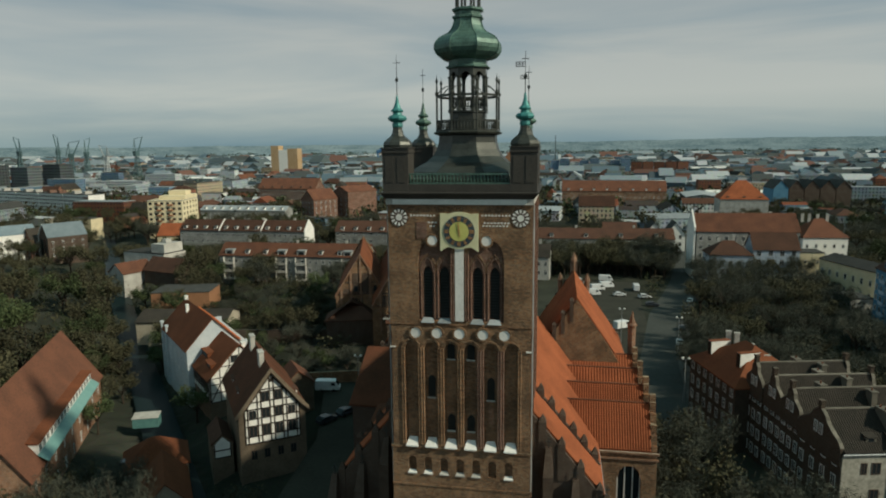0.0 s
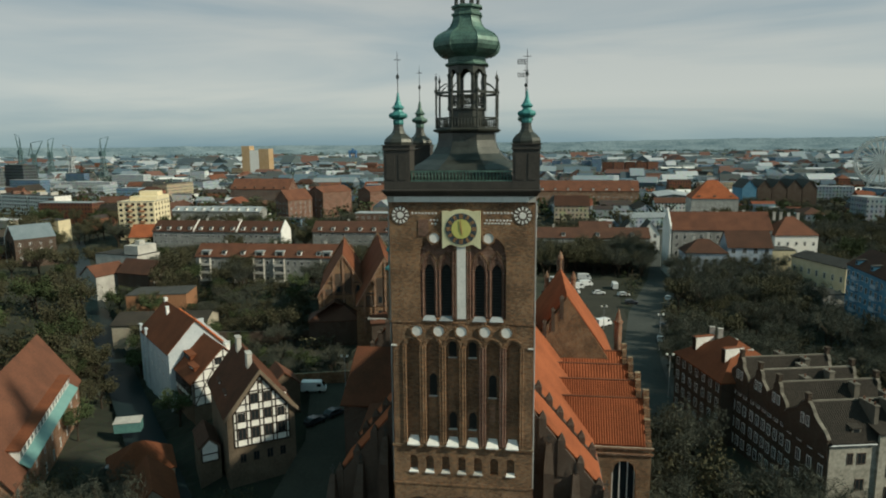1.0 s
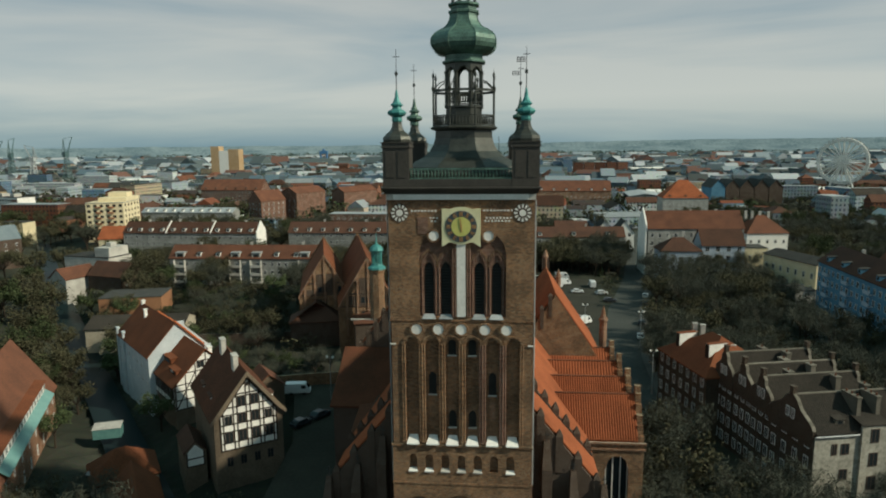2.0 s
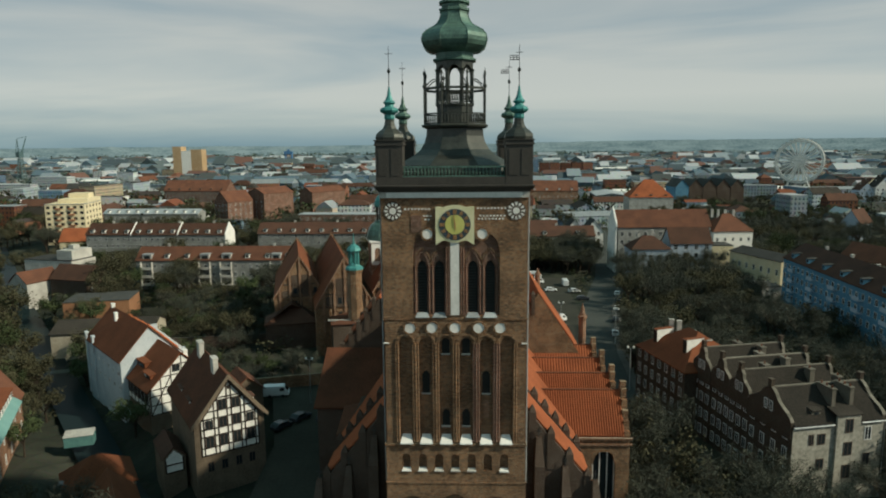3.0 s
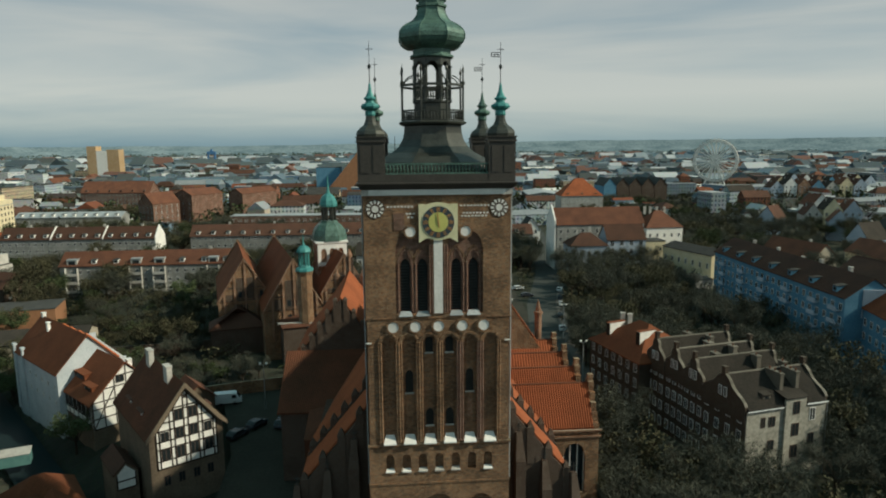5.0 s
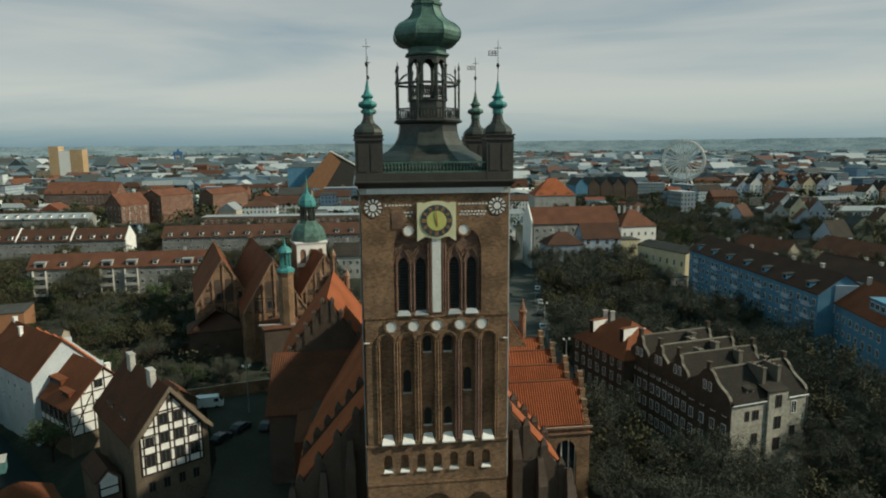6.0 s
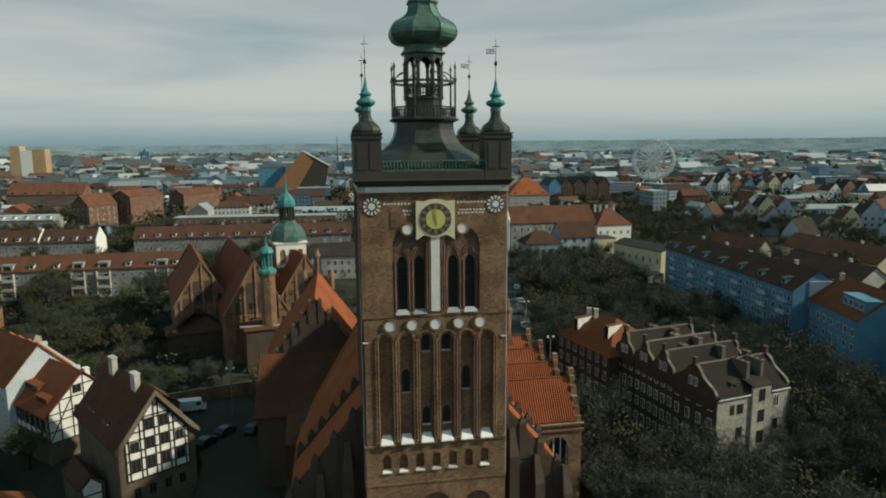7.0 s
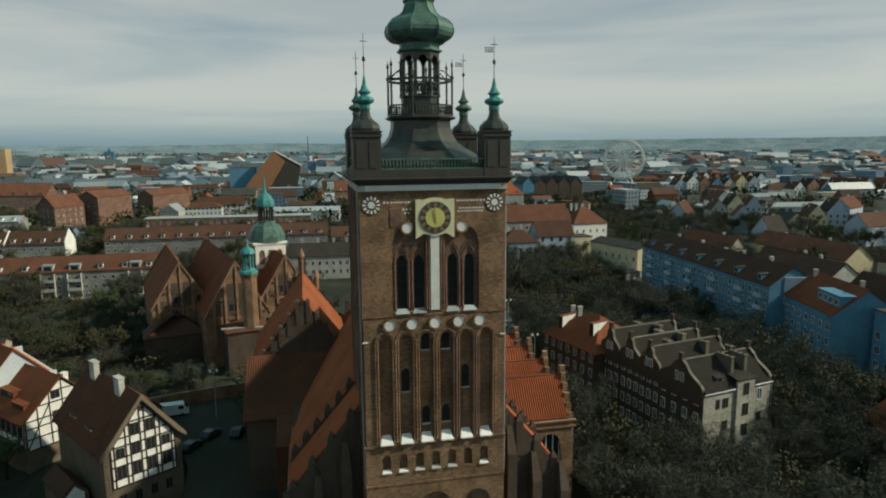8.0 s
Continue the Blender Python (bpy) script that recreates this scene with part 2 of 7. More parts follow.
GILT = mottled("numeral_ochre", (0.28, 0.15, 0.06), (0.42, 0.24, 0.10), 2, 0.5, vary=0.0)
TARMAC = mottled("asphalt", (0.044, 0.049, 0.046), (0.07, 0.076, 0.071), 0.12, 0.9, vary=0.0)
COBBLE = mottled("dark_cobbles", (0.030, 0.031, 0.025), (0.052, 0.051, 0.041), 0.2, 0.9, vary=0.0)
PAVING = mottled("concrete_paving", (0.07, 0.07, 0.065), (0.13, 0.125, 0.115), 0.3, 0.9, vary=0.0)
BARK = mottled("bark", (0.03, 0.024, 0.019), (0.075, 0.06, 0.045), 2, 0.9)
LEAF_GREEN = mottled("dull_green_leaves", (0.036, 0.052, 0.024), (0.07, 0.086, 0.038), 0.7, 0.8, vary=0.35)
# Leaf colour for far trees, paler and bluer to include the haze.
FAR_LEAF = mottled("hazed_foliage", (0.060, 0.085, 0.080), (0.100, 0.125, 0.110), 0.05, 0.9, vary=0.1)
LEAF_BROWN = mottled("autumn_leaves", (0.04, 0.041, 0.025), (0.068, 0.063, 0.035), 0.7, 0.8, vary=0.35)
TWIG = mottled("bare_twigs", (0.048, 0.054, 0.043), (0.078, 0.082, 0.064), 0.8, 0.9, vary=0.25)
CAR_WHITE = mottled("white_car_paint", (0.6, 0.62, 0.64), (0.72, 0.74, 0.75), 1, 0.25, vary=0.05)
CAR_DARK = mottled("dark_car_paint", (0.03, 0.035, 0.045), (0.06, 0.07, 0.085), 1, 0.25, vary=0.5)
RUBBER = mottled("tyre_rubber", (0.015, 0.015, 0.015), (0.03, 0.03, 0.03), 3, 0.8)
GLASS, _n, _l, _b = material("window_glass", 0.08)
_b.inputs["Base Color"].default_value = (0.02, 0.026, 0.03, 1)
_b.inputs["Specular IOR Level"].default_value = 0.35
SHUTTER = mottled("louvre_dark", (0.016, 0.018, 0.018), (0.03, 0.032, 0.03), 1.5, 0.8, vary=0.0)
FRAME = mottled("white_window_frame", (0.55, 0.56, 0.56), (0.72, 0.72, 0.70), 2, 0.6, vary=0.1)
FRAME_DARK = mottled("brown_window_frame", (0.05, 0.035, 0.025), (0.09, 0.06, 0.045), 2, 0.6, vary=0.1)


# ---- builders ----
def solid(bm, faces):
    """Adds polygons given as lists of points; shared points are merged later."""
    for f in faces:
        bm.faces.new([bm.verts.new(p) for p in f])


def box(bm, x0, y0, z0, x1, y1, z1):
    v = [bm.verts.new(p) for p in ((x0, y0, z0), (x1, y0, z0), (x1, y1, z0), (x0, y1, z0), (x0, y0, z1), (x1, y0, z1), (x1, y1, z1), (x0, y1, z1))]
    for f in ((3, 2, 1, 0), (4, 5, 6, 7), (0, 1, 5, 4), (1, 2, 6, 5), (2, 3, 7, 6), (3, 0, 4, 7)):
        bm.faces.new([v[i] for i in f])


def hexa(bm, low, high):
    """A block between two four-cornered faces."""
    v = [bm.verts.new(p) for p in (*low, *high)]
    for f in ((3, 2, 1, 0), (4, 5, 6, 7), (0, 1, 5, 4), (1, 2, 6, 5), (2, 3, 7, 6), (3, 0, 4, 7)):
        bm.faces.new([v[i] for i in f])


def prism(bm, outline, a, b, axis="y"):
    """An outline in (u, z) drawn out along y (or x) from a to b."""
    at = (lambda u, z, d: (u, d, z)) if axis == "y" else (lambda u, z, d: (d, u, z))
    one, two = [bm.verts.new(at(u, z, a)) for u, z in outline], [bm.verts.new(at(u, z, b)) for u, z in outline]
    bm.faces.new(one), bm.faces.new(two[::-1])
    for i in range(len(one)):
        j = (i + 1) % len(one)
        bm.faces.new((one[j], one[i], two[i], two[j]))


def lathe(bm, profile, sides=16, at=(0, 0), turn=0.0):
    """A turned body about an upright axis; profile rows are (radius, z)."""
    rings = []
    for r, z in profile:
        rings.append([bm.verts.new((at[0] + r * math.cos(turn + 2 * math.pi * k / sides), at[1] + r * math.sin(turn + 2 * math.pi * k / sides), z)) for k in range(sides)])
    for lo, hi in zip(rings, rings[1:]):
        for k in range(sides):
            bm.faces.new((lo[k], lo[(k + 1) % sides], hi[(k + 1) % sides], hi[k]))
    bm.faces.new(rings[0][::-1]), bm.faces.new(rings[-1])


def rod(bm, a, b, ra, rb, sides=6):
    a, b = Vector(a), Vector(b)
    q = (b - a).to_track_quat("Z", "Y")
    one = [bm.verts.new(a + q @ Vector((ra * math.cos(2 * math.pi * k / sides), ra * math.sin(2 * math.pi * k / sides), 0))) for k in range(sides)]
    two = [bm.verts.new(b + q @ Vector((rb * math.cos(2 * math.pi * k / sides), rb * math.sin(2 * math.pi * k / sides), 0))) for k in range(sides)]
    for k in range(sides):
        bm.faces.new((one[k], one[(k + 1) % sides], two[(k + 1) % sides], two[k]))
    bm.faces.new(one[::-1]), bm.faces.new(two)


def disc(bm, x, z, r, y0, y1, sides=24):
    """An upright round plate that faces -y."""
    prism(bm, [(x + r * math.cos(2 * math.pi * k / sides), z + r * math.sin(2 * math.pi * k / sides)) for k in range(sides)], y0, y1)


def mesh_of(bm, name, mats):
    bmesh.ops.recalc_face_normals(bm, faces=bm.faces)
    me = bpy.data.meshes.new(name)
    bm.to_mesh(me)
    bm.free()
    for m in (mats if isinstance(mats, (list, tuple)) else [mats]):
        me.materials.append(m)
    return me


def part(name, bm, mat, parent=None, label=""):
    """Links a bmesh (or a ready mesh) as one object under its thing or part."""
    me = mesh_of(bm, name, mat) if isinstance(bm, bmesh.types.BMesh) else bm
    ob = new(name, me)
    if parent:
        ob.parent = parent
    if label:
        ob["label"] = label
    return ob


def thing(name, label, category, m=None, group="", kind=""):
    ob = tagged(new(name), label, category, group, kind)
    ob.empty_display_size = 0.5
    if m is not None:
        ob.matrix_world = m
    return ob


def arch_z(u, half, spring, rise):
    """Height of an arch over u, measured from its middle."""
    k = min(1.0, abs(u) / half)
    return spring + rise * math.sqrt(max(0.0, 1 - k ** 2.2))


def pierced(bm, x0, x1, z0, z1, y0, y1, holes, steps=10):
    """A wall plate with arched openings: holes are (middle, half width, sill, spring, rise), from -x to +x."""
    at = x0
    for c, half, sill, spring, rise in holes:
        if c - half > at:
            box(bm, at, y0, z0, c - half, y1, z1)
        if sill > z0:
            box(bm, c - half, y0, z0, c + half, y1, sill)
        for i in range(steps):
            a, b = c - half + 2 * half * i / steps, c - half + 2 * half * (i + 1) / steps
            za, zb = arch_z(a - c, half, spring, rise), arch_z(b - c, half, spring, rise)
            hexa(bm, [(a, y0, za), (b, y0, zb), (b, y1, zb), (a, y1, za)], [(a, y0, z1), (b, y0, z1), (b, y1, z1), (a, y1, z1)])
        at = c + half
    if x1 > at:
        box(bm, at, y0, z0, x1, y1, z1)
    bmesh.ops.remove_doubles(bm, verts=bm.verts[:], dist=0.0005)


def ribbed(bm, top_a, top_b, low_b, low_a, count, depth=0.09):
    """A roof slope of pantiles: rounded columns from the ridge (top_a, top_b) to the eaves (low_a, low_b)."""
    ta, tb, lb, la = Vector(top_a), Vector(top_b), Vector(low_b), Vector(low_a)
    up = (tb - ta).cross(la - ta).normalized()
    if up.z < 0:
        up = -up
    cols = []
    for i in range(count * 4 + 1):
        s = i / (count * 4)
        h = depth * (0.0, 0.72, 1.0, 0.72)[i % 4]
        cols.append((bm.verts.new(ta.lerp(tb, s) + up * h), bm.verts.new(la.lerp(lb, s) + up * h)))
    for (a, b), (c, d) in zip(cols, cols[1:]):
        bm.faces.new((a, c, d, b))


WINDOWS = {}


def window_mesh(w, h, bars=1, frame=FRAME):
    key = (w, h, bars, frame.name)
    if key not in WINDOWS:
        bm, t = bmesh.new(), 0.09
        out, inn = [(-w / 2, 0), (w / 2, 0), (w / 2, h), (-w / 2, h)], [(-w / 2 + t, t), (w / 2 - t, t), (w / 2 - t, h - t), (-w / 2 + t, h - t)]
        for k in range(4):
            q = out[k], out[(k + 1) % 4], inn[(k + 1) % 4], inn[k]
            hexa(bm, [(a, -0.05, b) for a, b in q], [(a, 0.05, b) for a, b in q])
        bmesh.ops.remove_doubles(bm, verts=bm.verts[:], dist=0.0005)
        for k in range(bars):
            c = -w / 2 + w * (k + 1) / (bars + 1)
            box(bm, c - 0.04, -0.04, t, c + 0.04, 0.04, h - t)
        frame_me = mesh_of(bm, "window", frame)
        bm = bmesh.new()
        box(bm, -w / 2 + t, -0.02, t, w / 2 - t, 0.02, h - t)
        WINDOWS[key] = frame_me, mesh_of(bm, "pane", GLASS)
    return WINDOWS[key]


def window(parent, x, y, z, turn, w=1.1, h=1.5, bars=1, frame=FRAME, pane=True):
    """A window with its pane on a wall; turn 0 faces -y."""
    me, glass = window_mesh(w, h, bars, frame)
    ob = part("window", me, None, parent)
    ob.matrix_basis = pose(x, y, z, 0, 0, turn)
    if pane:
        part("pane", glass, None, ob)
    return ob


def gable_roof(bm, l, w, h, rise, over=0.35, thick=0.22, ribs=0):
    """Two slopes with thickness; the ridge runs along x."""
    k = rise / (w / 2)
    for s in (-1, 1):
        e, z = s * (w / 2 + over), h - k * over
        a, b = -l / 2 - over, l / 2 + over
        low = [(a, e, z), (b, e, z), (b, 0, h + rise), (a, 0, h + rise)]
        hexa(bm, low, [(p[0], p[1], p[2] + thick) for p in low])
        if ribs:
            ribbed(bm, (a, 0, h + rise + thick + 0.004), (b, 0, h + rise + thick + 0.004), (b, e, z + thick + 0.004), (a, e, z + thick + 0.004), ribs, 0.07)


def hip_roof(bm, l, w, h, rise, over=0.35, inset=None):
    i = w / 2 if inset is None else inset
    a, e = l / 2 + over, w / 2 + over
    c = [(-a, -e, h), (a, -e, h), (a, e, h), (-a, e, h)]
    r = [(-l / 2 + i, 0, h + rise), (l / 2 - i, 0, h + rise)]
    solid(bm, [[c[0], c[1], r[1], r[0]], [c[2], c[3], r[0], r[1]], [c[1], c[2], r[1]], [c[3], c[0], r[0]], c[::-1]])
    box(bm, -a, -e, h - 0.2, a, e, h - 0.004)


def chimney(parent, x, y, z, h=1.6, w=0.9, d=0.6, mat=GREYWHITE):
    bm = bmesh.new()
    box(bm, x - w / 2, y - d / 2, z - 1.2, x + w / 2, y + d / 2, z + h)
    box(bm, x - w / 2 - 0.08, y - d / 2 - 0.08, z + h + 0.003, x + w / 2 + 0.08, y + d / 2 + 0.08, z + h + 0.18)
    ob = part("chimney", bm, mat, parent)
    return ob


def dormer(parent, x, y, z, turn, w=1.6, h=1.3, deep=2.4, wall=WHITE, roof=FELT, panes=True):
    """A flat-topped dormer that looks out to -y before it is turned."""
    bm = bmesh.new()
    box(bm, -w / 2, 0, 0, w / 2, deep, h)
    ob = part("dormer", bm, wall, parent)
    ob.matrix_basis = pose(x, y, z, 0, 0, turn)
    bm = bmesh.new()
    hexa(bm, [(-w / 2 - 0.15, -0.2, h + 0.003), (w / 2 + 0.15, -0.2, h + 0.003), (w / 2 + 0.15, deep, h + 0.25), (-w / 2 - 0.15, deep, h + 0.25)],
         [(-w / 2 - 0.15, -0.2, h + 0.13), (w / 2 + 0.15, -0.2, h + 0.13), (w / 2 + 0.15, deep, h + 0.38), (-w / 2 - 0.15, deep, h + 0.38)])
    part("dormer_roof", bm, roof, ob)
    if panes:
        win = part("dormer_window", window_mesh(round(w * 0.7, 2), round(h * 0.72, 2), 1)[1], None, ob)
        win.matrix_basis = pose(0, -0.02, 0.2)
    return ob


def house(name, label, x, y, turn, l, w, h, rise, wall, roof, kind="gable", front=None, back=None, left=None, right=None, z=0.0,
          dormers=0, chims=(), group="", over=0.35, frame=FRAME, ribs=0, dormer_wall=WHITE, panes=True, category="house", dz=0.5):
    """A house round (x, y), its ridge along its own x; the front faces -y before it is turned.
    front, back, left, right: (count, storeys, width, height, first sill, storey height) of the windows."""
    ob = thing(name, label, category, pose(x, y, z, 0, 0, turn), group)
    bm = bmesh.new()
    if kind == "gable":
        prism(bm, [(-w / 2, -7), (w / 2, -7), (w / 2, h), (0, h + rise), (-w / 2, h)], -l / 2, l / 2, "x")
    else:
        box(bm, -l / 2, -w / 2, -7, l / 2, w / 2, h)
    part("wall", bm, wall, ob)
    bm = bmesh.new()
    if kind == "gable":
        gable_roof(bm, l, w, h + 0.02, rise, over, 0.22, ribs)
    elif kind == "hip":
        hip_roof(bm, l, w, h + 0.22, rise, over)
    else:
        box(bm, -l / 2 - 0.1, -w / 2 - 0.1, h + 0.004, l / 2 + 0.1, w / 2 + 0.1, h + 0.3)
        box(bm, -l / 2 + 0.2, -w / 2 + 0.2, h + 0.304, l / 2 - 0.2, w / 2 - 0.2, h + 0.34)
    part("roof", bm, roof, ob)
    for spec, run, px, py, ang in ((front, l, 0, -w / 2, 0), (back, l, 0, w / 2, 180), (left, w, -l / 2, 0, -90), (right, w, l / 2, 0, 90)):
        if not spec:
            continue
        n, storeys, ww, wh, sill, step = spec
        c, s = math.cos(radians(ang)), math.sin(radians(ang))
        for f in range(storeys):
            zz = sill + f * step
            usable = run if zz + wh < h or kind != "gable" else run * max(0.2, (h + rise - zz - wh) / rise)
            count = n if usable == run else max(1, int(n * usable / run))
            for i in range(count):
                u = (i + 0.5) / count * usable - usable / 2
                window(ob, px + c * u, py + s * u, zz, ang, ww, wh, 1, frame, panes)
    k = rise / (w / 2) if w else 0
    for i in range(dormers):
        u = (i + 0.5) / dormers * l - l / 2
        dormer(ob, u, -w / 2 + 0.5, h + 0.4 + dz * k * 0.5, 0, deep=min(2.6, w / 2 - 0.5), wall=dormer_wall, panes=panes)
    for cx, cy, ch in chims:
        chimney(ob, cx, cy, h + max(0.0, rise - abs(cy) * k) if kind != "flat" else h, ch)
    return ob


# ---- ground ----
def ground_height(x, y):
    # distance across the canal's line, which passes (-98, 83) and (-174, 175)
    d = abs((x + 98) * 0.771 + (y - 83) * 0.637)
    if -60 < y < 330 and x < -20:
        slope = -3.2 * max(0.0, min(1.0, (46 - d) / 30))
        return slope - 2.6 * max(0.0, min(1.0, (10 - d) / 6))
    return 0.0


def make_ground():
    m, n, l, b = material("ground_cover", 0.95)
    co, big, mid, fine = n.new("ShaderNodeTexCoord"), n.new("ShaderNodeTexNoise"), n.new("ShaderNodeTexNoise"), n.new("ShaderNodeTexNoise")
    for a, s in ((big, 0.012), (mid, 0.09), (fine, 1.6)):
        a.inputs["Scale"].default_value, a.inputs["Detail"].default_value = s, 6
        l.new(co.outputs["Object"], a.inputs["Vector"])
    r1, r2, mix, mul = n.new("ShaderNodeValToRGB"), n.new("ShaderNodeValToRGB"), n.new("ShaderNodeMix"), n.new("ShaderNodeMix")
    r1.color_ramp.elements[0].position, r1.color_ramp.elements[0].color = 0.4, (0.034, 0.040, 0.026, 1)
    r1.color_ramp.elements[1].position, r1.color_ramp.elements[1].color = 0.6, (0.058, 0.062, 0.042, 1)
    r2.color_ramp.elements[0].position, r2.color_ramp.elements[0].color = 0.45, (0.038, 0.041, 0.034, 1)
    r2.color_ramp.elements[1].position, r2.color_ramp.elements[1].color = 0.65, (0.066, 0.068, 0.056, 1)
    mix.data_type = mul.data_type = "RGBA"
    mul.blend_type = "MULTIPLY"
    mul.inputs["Factor"].default_value = 0.5
    l.new(mid.outputs["Fac"], r1.inputs["Fac"])
    l.new(mid.outputs["Fac"], r2.inputs["Fac"])
    l.new(big.outputs["Fac"], mix.inputs["Factor"])
    l.new(r1.outputs["Color"], mix.inputs["A"])
    l.new(r2.outputs["Color"], mix.inputs["B"])
    l.new(mix.outputs["Result"], mul.inputs["A"])
    l.new(fine.outputs["Color"], mul.inputs["B"])
    l.new(mul.outputs["Result"], b.inputs["Base Color"])
    xs = [-4800, -2500, -1200, -700, -450] + [-340 + 4 * i for i in range(81)] + [0, 60, 140, 300, 700, 1500, 3000, 4800]
    ys = [-2500, -900, -300, -120] + [-60 + 4 * i for i in range(99)] + [400, 700, 1300, 2500, 4800]
    bm = bmesh.new()
    grid = [[bm.verts.new((x, y, ground_height(x, y))) for x in xs] for y in ys]
    for a, c in zip(grid, grid[1:]):
        for i in range(len(xs) - 1):
            bm.faces.new((a[i], a[i + 1], c[i + 1], c[i]))
    tagged(part("ground", bm, m), "dark ground of worn grass, earth and paving", "ground", kind="structure")


make_ground()


def strip(name, label, category, points, width, z, mat, thick=0.0):
    """A ribbon along a line of points at a fixed height."""
    bm = bmesh.new()
    pts = [Vector((x, y, 0)) for x, y in points]
    rows = []
    for i, p in enumerate(pts):
        d = (pts[min(i + 1, len(pts) - 1)] - pts[max(i - 1, 0)]).normalized()
        nrm = Vector((-d.y, d.x, 0)) * width / 2
        rows.append((bm.verts.new(p + nrm + Vector((0, 0, z))), bm.verts.new(p - nrm + Vector((0, 0, z)))))
    for (a, b), (c, d) in zip(rows, rows[1:]):
        bm.faces.new((a, b, d, c))
    if thick:
        for (a, b), (c, d) in zip(rows, rows[1:]):
            for p, q in ((a, c), (b, d)):
                bm.faces.new((p, q, bm.verts.new(q.co - Vector((0, 0, thick))), bm.verts.new(p.co - Vector((0, 0, thick)))))
    return tagged(part(name, bm, mat), label, category, kind="structure")


WATER, _n, _l, _b = material("canal_water", 0.3)
_b.inputs["Base Color"].default_value = (0.012, 0.022, 0.024, 1)
_b.inputs["Specular IOR Level"].default_value = 0.02
_wn = _n.new("ShaderNodeTexNoise")
_wn.inputs["Scale"].default_value = 1.2
_wb = _n.new("ShaderNodeBump")
_wb.inputs["Strength"].default_value = 0.25
_l.new(_wn.outputs["Fac"], _wb.inputs["Height"])
_l.new(_wb.outputs["Normal"], _b.inputs["Normal"])
strip("water", "dark still canal water between grassy banks", "water", [(-40, 13), (-98, 83), (-174, 175), (-272, 300)], 7, -4.6, WATER)
strip("water", "grey harbour basin seen far off", "water", [(-1100, 1150), (-500, 1180), (-260, 1250)], 160, 0.3, WATER)
strip("water", "grey river reach beyond the roofs", "water", [(-900, 760), (-640, 800), (-420, 860)], 45, 0.3, WATER)
strip("road", "dark asphalt street with parked cars", "road", [(30.5, 44), (31, 50), (34, 90), (42, 135), (56, 185), (70, 250), (82, 330)], 9, 0.05, TARMAC)
strip("road", "asphalt car park beside the church", "road", [(27, 95), (25, 130), (28, 185)], 22, 0.03, COBBLE)
strip("pavement", "pale concrete pavement along the street", "pavement", [(36, 50), (39.5, 90), (48, 135), (62, 185)], 2.4, 0.14, PAVING, 0.14)
strip("pavement", "pale concrete pavement along the street", "pavement", [(25.3, 45), (25.5, 50), (28.5, 88)], 2.4, 0.14, PAVING, 0.14)
strip("road", "cobbled yard between church and half-timbered houses", "road", [(-22, -10), (-26, 40), (-34, 66), (-60, 110)], 12, 0.04, COBBLE)
strip("road", "asphalt lane in front of the blue-grey apartment block", "road", [(84, 10), (87, 60), (90, 130)], 6, 0.05, TARMAC)


# ---- church tower ----
TW = 7.35
tower = thing("church_tower", "tall square medieval brick church tower with white roundels and clock", "tower")
bm = bmesh.new()
box(bm, -TW, 0.5, -1, TW, 14.2, 45.2)
part("wall", bm, BRICK, tower, "weathered brown brick core of the tower")
# lower front storey: blind arches and slits
bm = bmesh.new()
pierced(bm, -TW, TW, -1, 14.9, 0, 0.498, [(-4.6, 1.5, 2.5, 11.8, 1.7), (-0.1, 1.7, 2.5, 11.9, 1.8), (4.4, 1.5, 2.5, 11.8, 1.7)])
part("arcade_wall", bm, BRICK, tower)
bm = bmesh.new()
slits = [(-5.2 + 1.72 * i, 0.42, 16.4, 17.9, 0.35) for i in range(7)]
pierced(bm, -TW, TW, 14.902, 19.45, 0, 0.498, slits, 6)
part("slit_wall", bm, BRICK, tower)
NICHE = [-5.15 + 2.09 * i for i in range(6)]
bm = bmesh.new()
pierced(bm, -TW + 0.12, TW - 0.12, 19.452, 32.85, 0.02, 0.498, [(c, 0.72, 19.6, 30.0, 0.95) for c in NICHE])
part("arcade_wall", bm, BRICK, tower, "brick wall with six tall blind arches")
bm = bmesh.new()
pierced(bm, -TW + 0.02, TW - 0.02, 32.852, 45.2, 0, 0.25, [(-2.4, 1.85, 33.35, 39.9, 2.0), (2.7, 1.85, 33.35, 39.9, 2.0)], 18)
part("belfry_wall", bm, BRICK, tower)
bm = bmesh.new()
pierced(bm, -4.3, 4.6, 33.3, 42.2, 0.252, 0.498, [(-3.3, 0.5, 33.6, 38.3, 0.7), (-1.55, 0.5, 33.6, 38.3, 0.7), (1.85, 0.5, 33.6, 38.3, 0.7), (3.6, 0.5, 33.6, 38.3, 0.7)], 8)
part("window_reveal", bm, BRICK_RED, tower, "reddish brick reveals of the paired belfry windows")
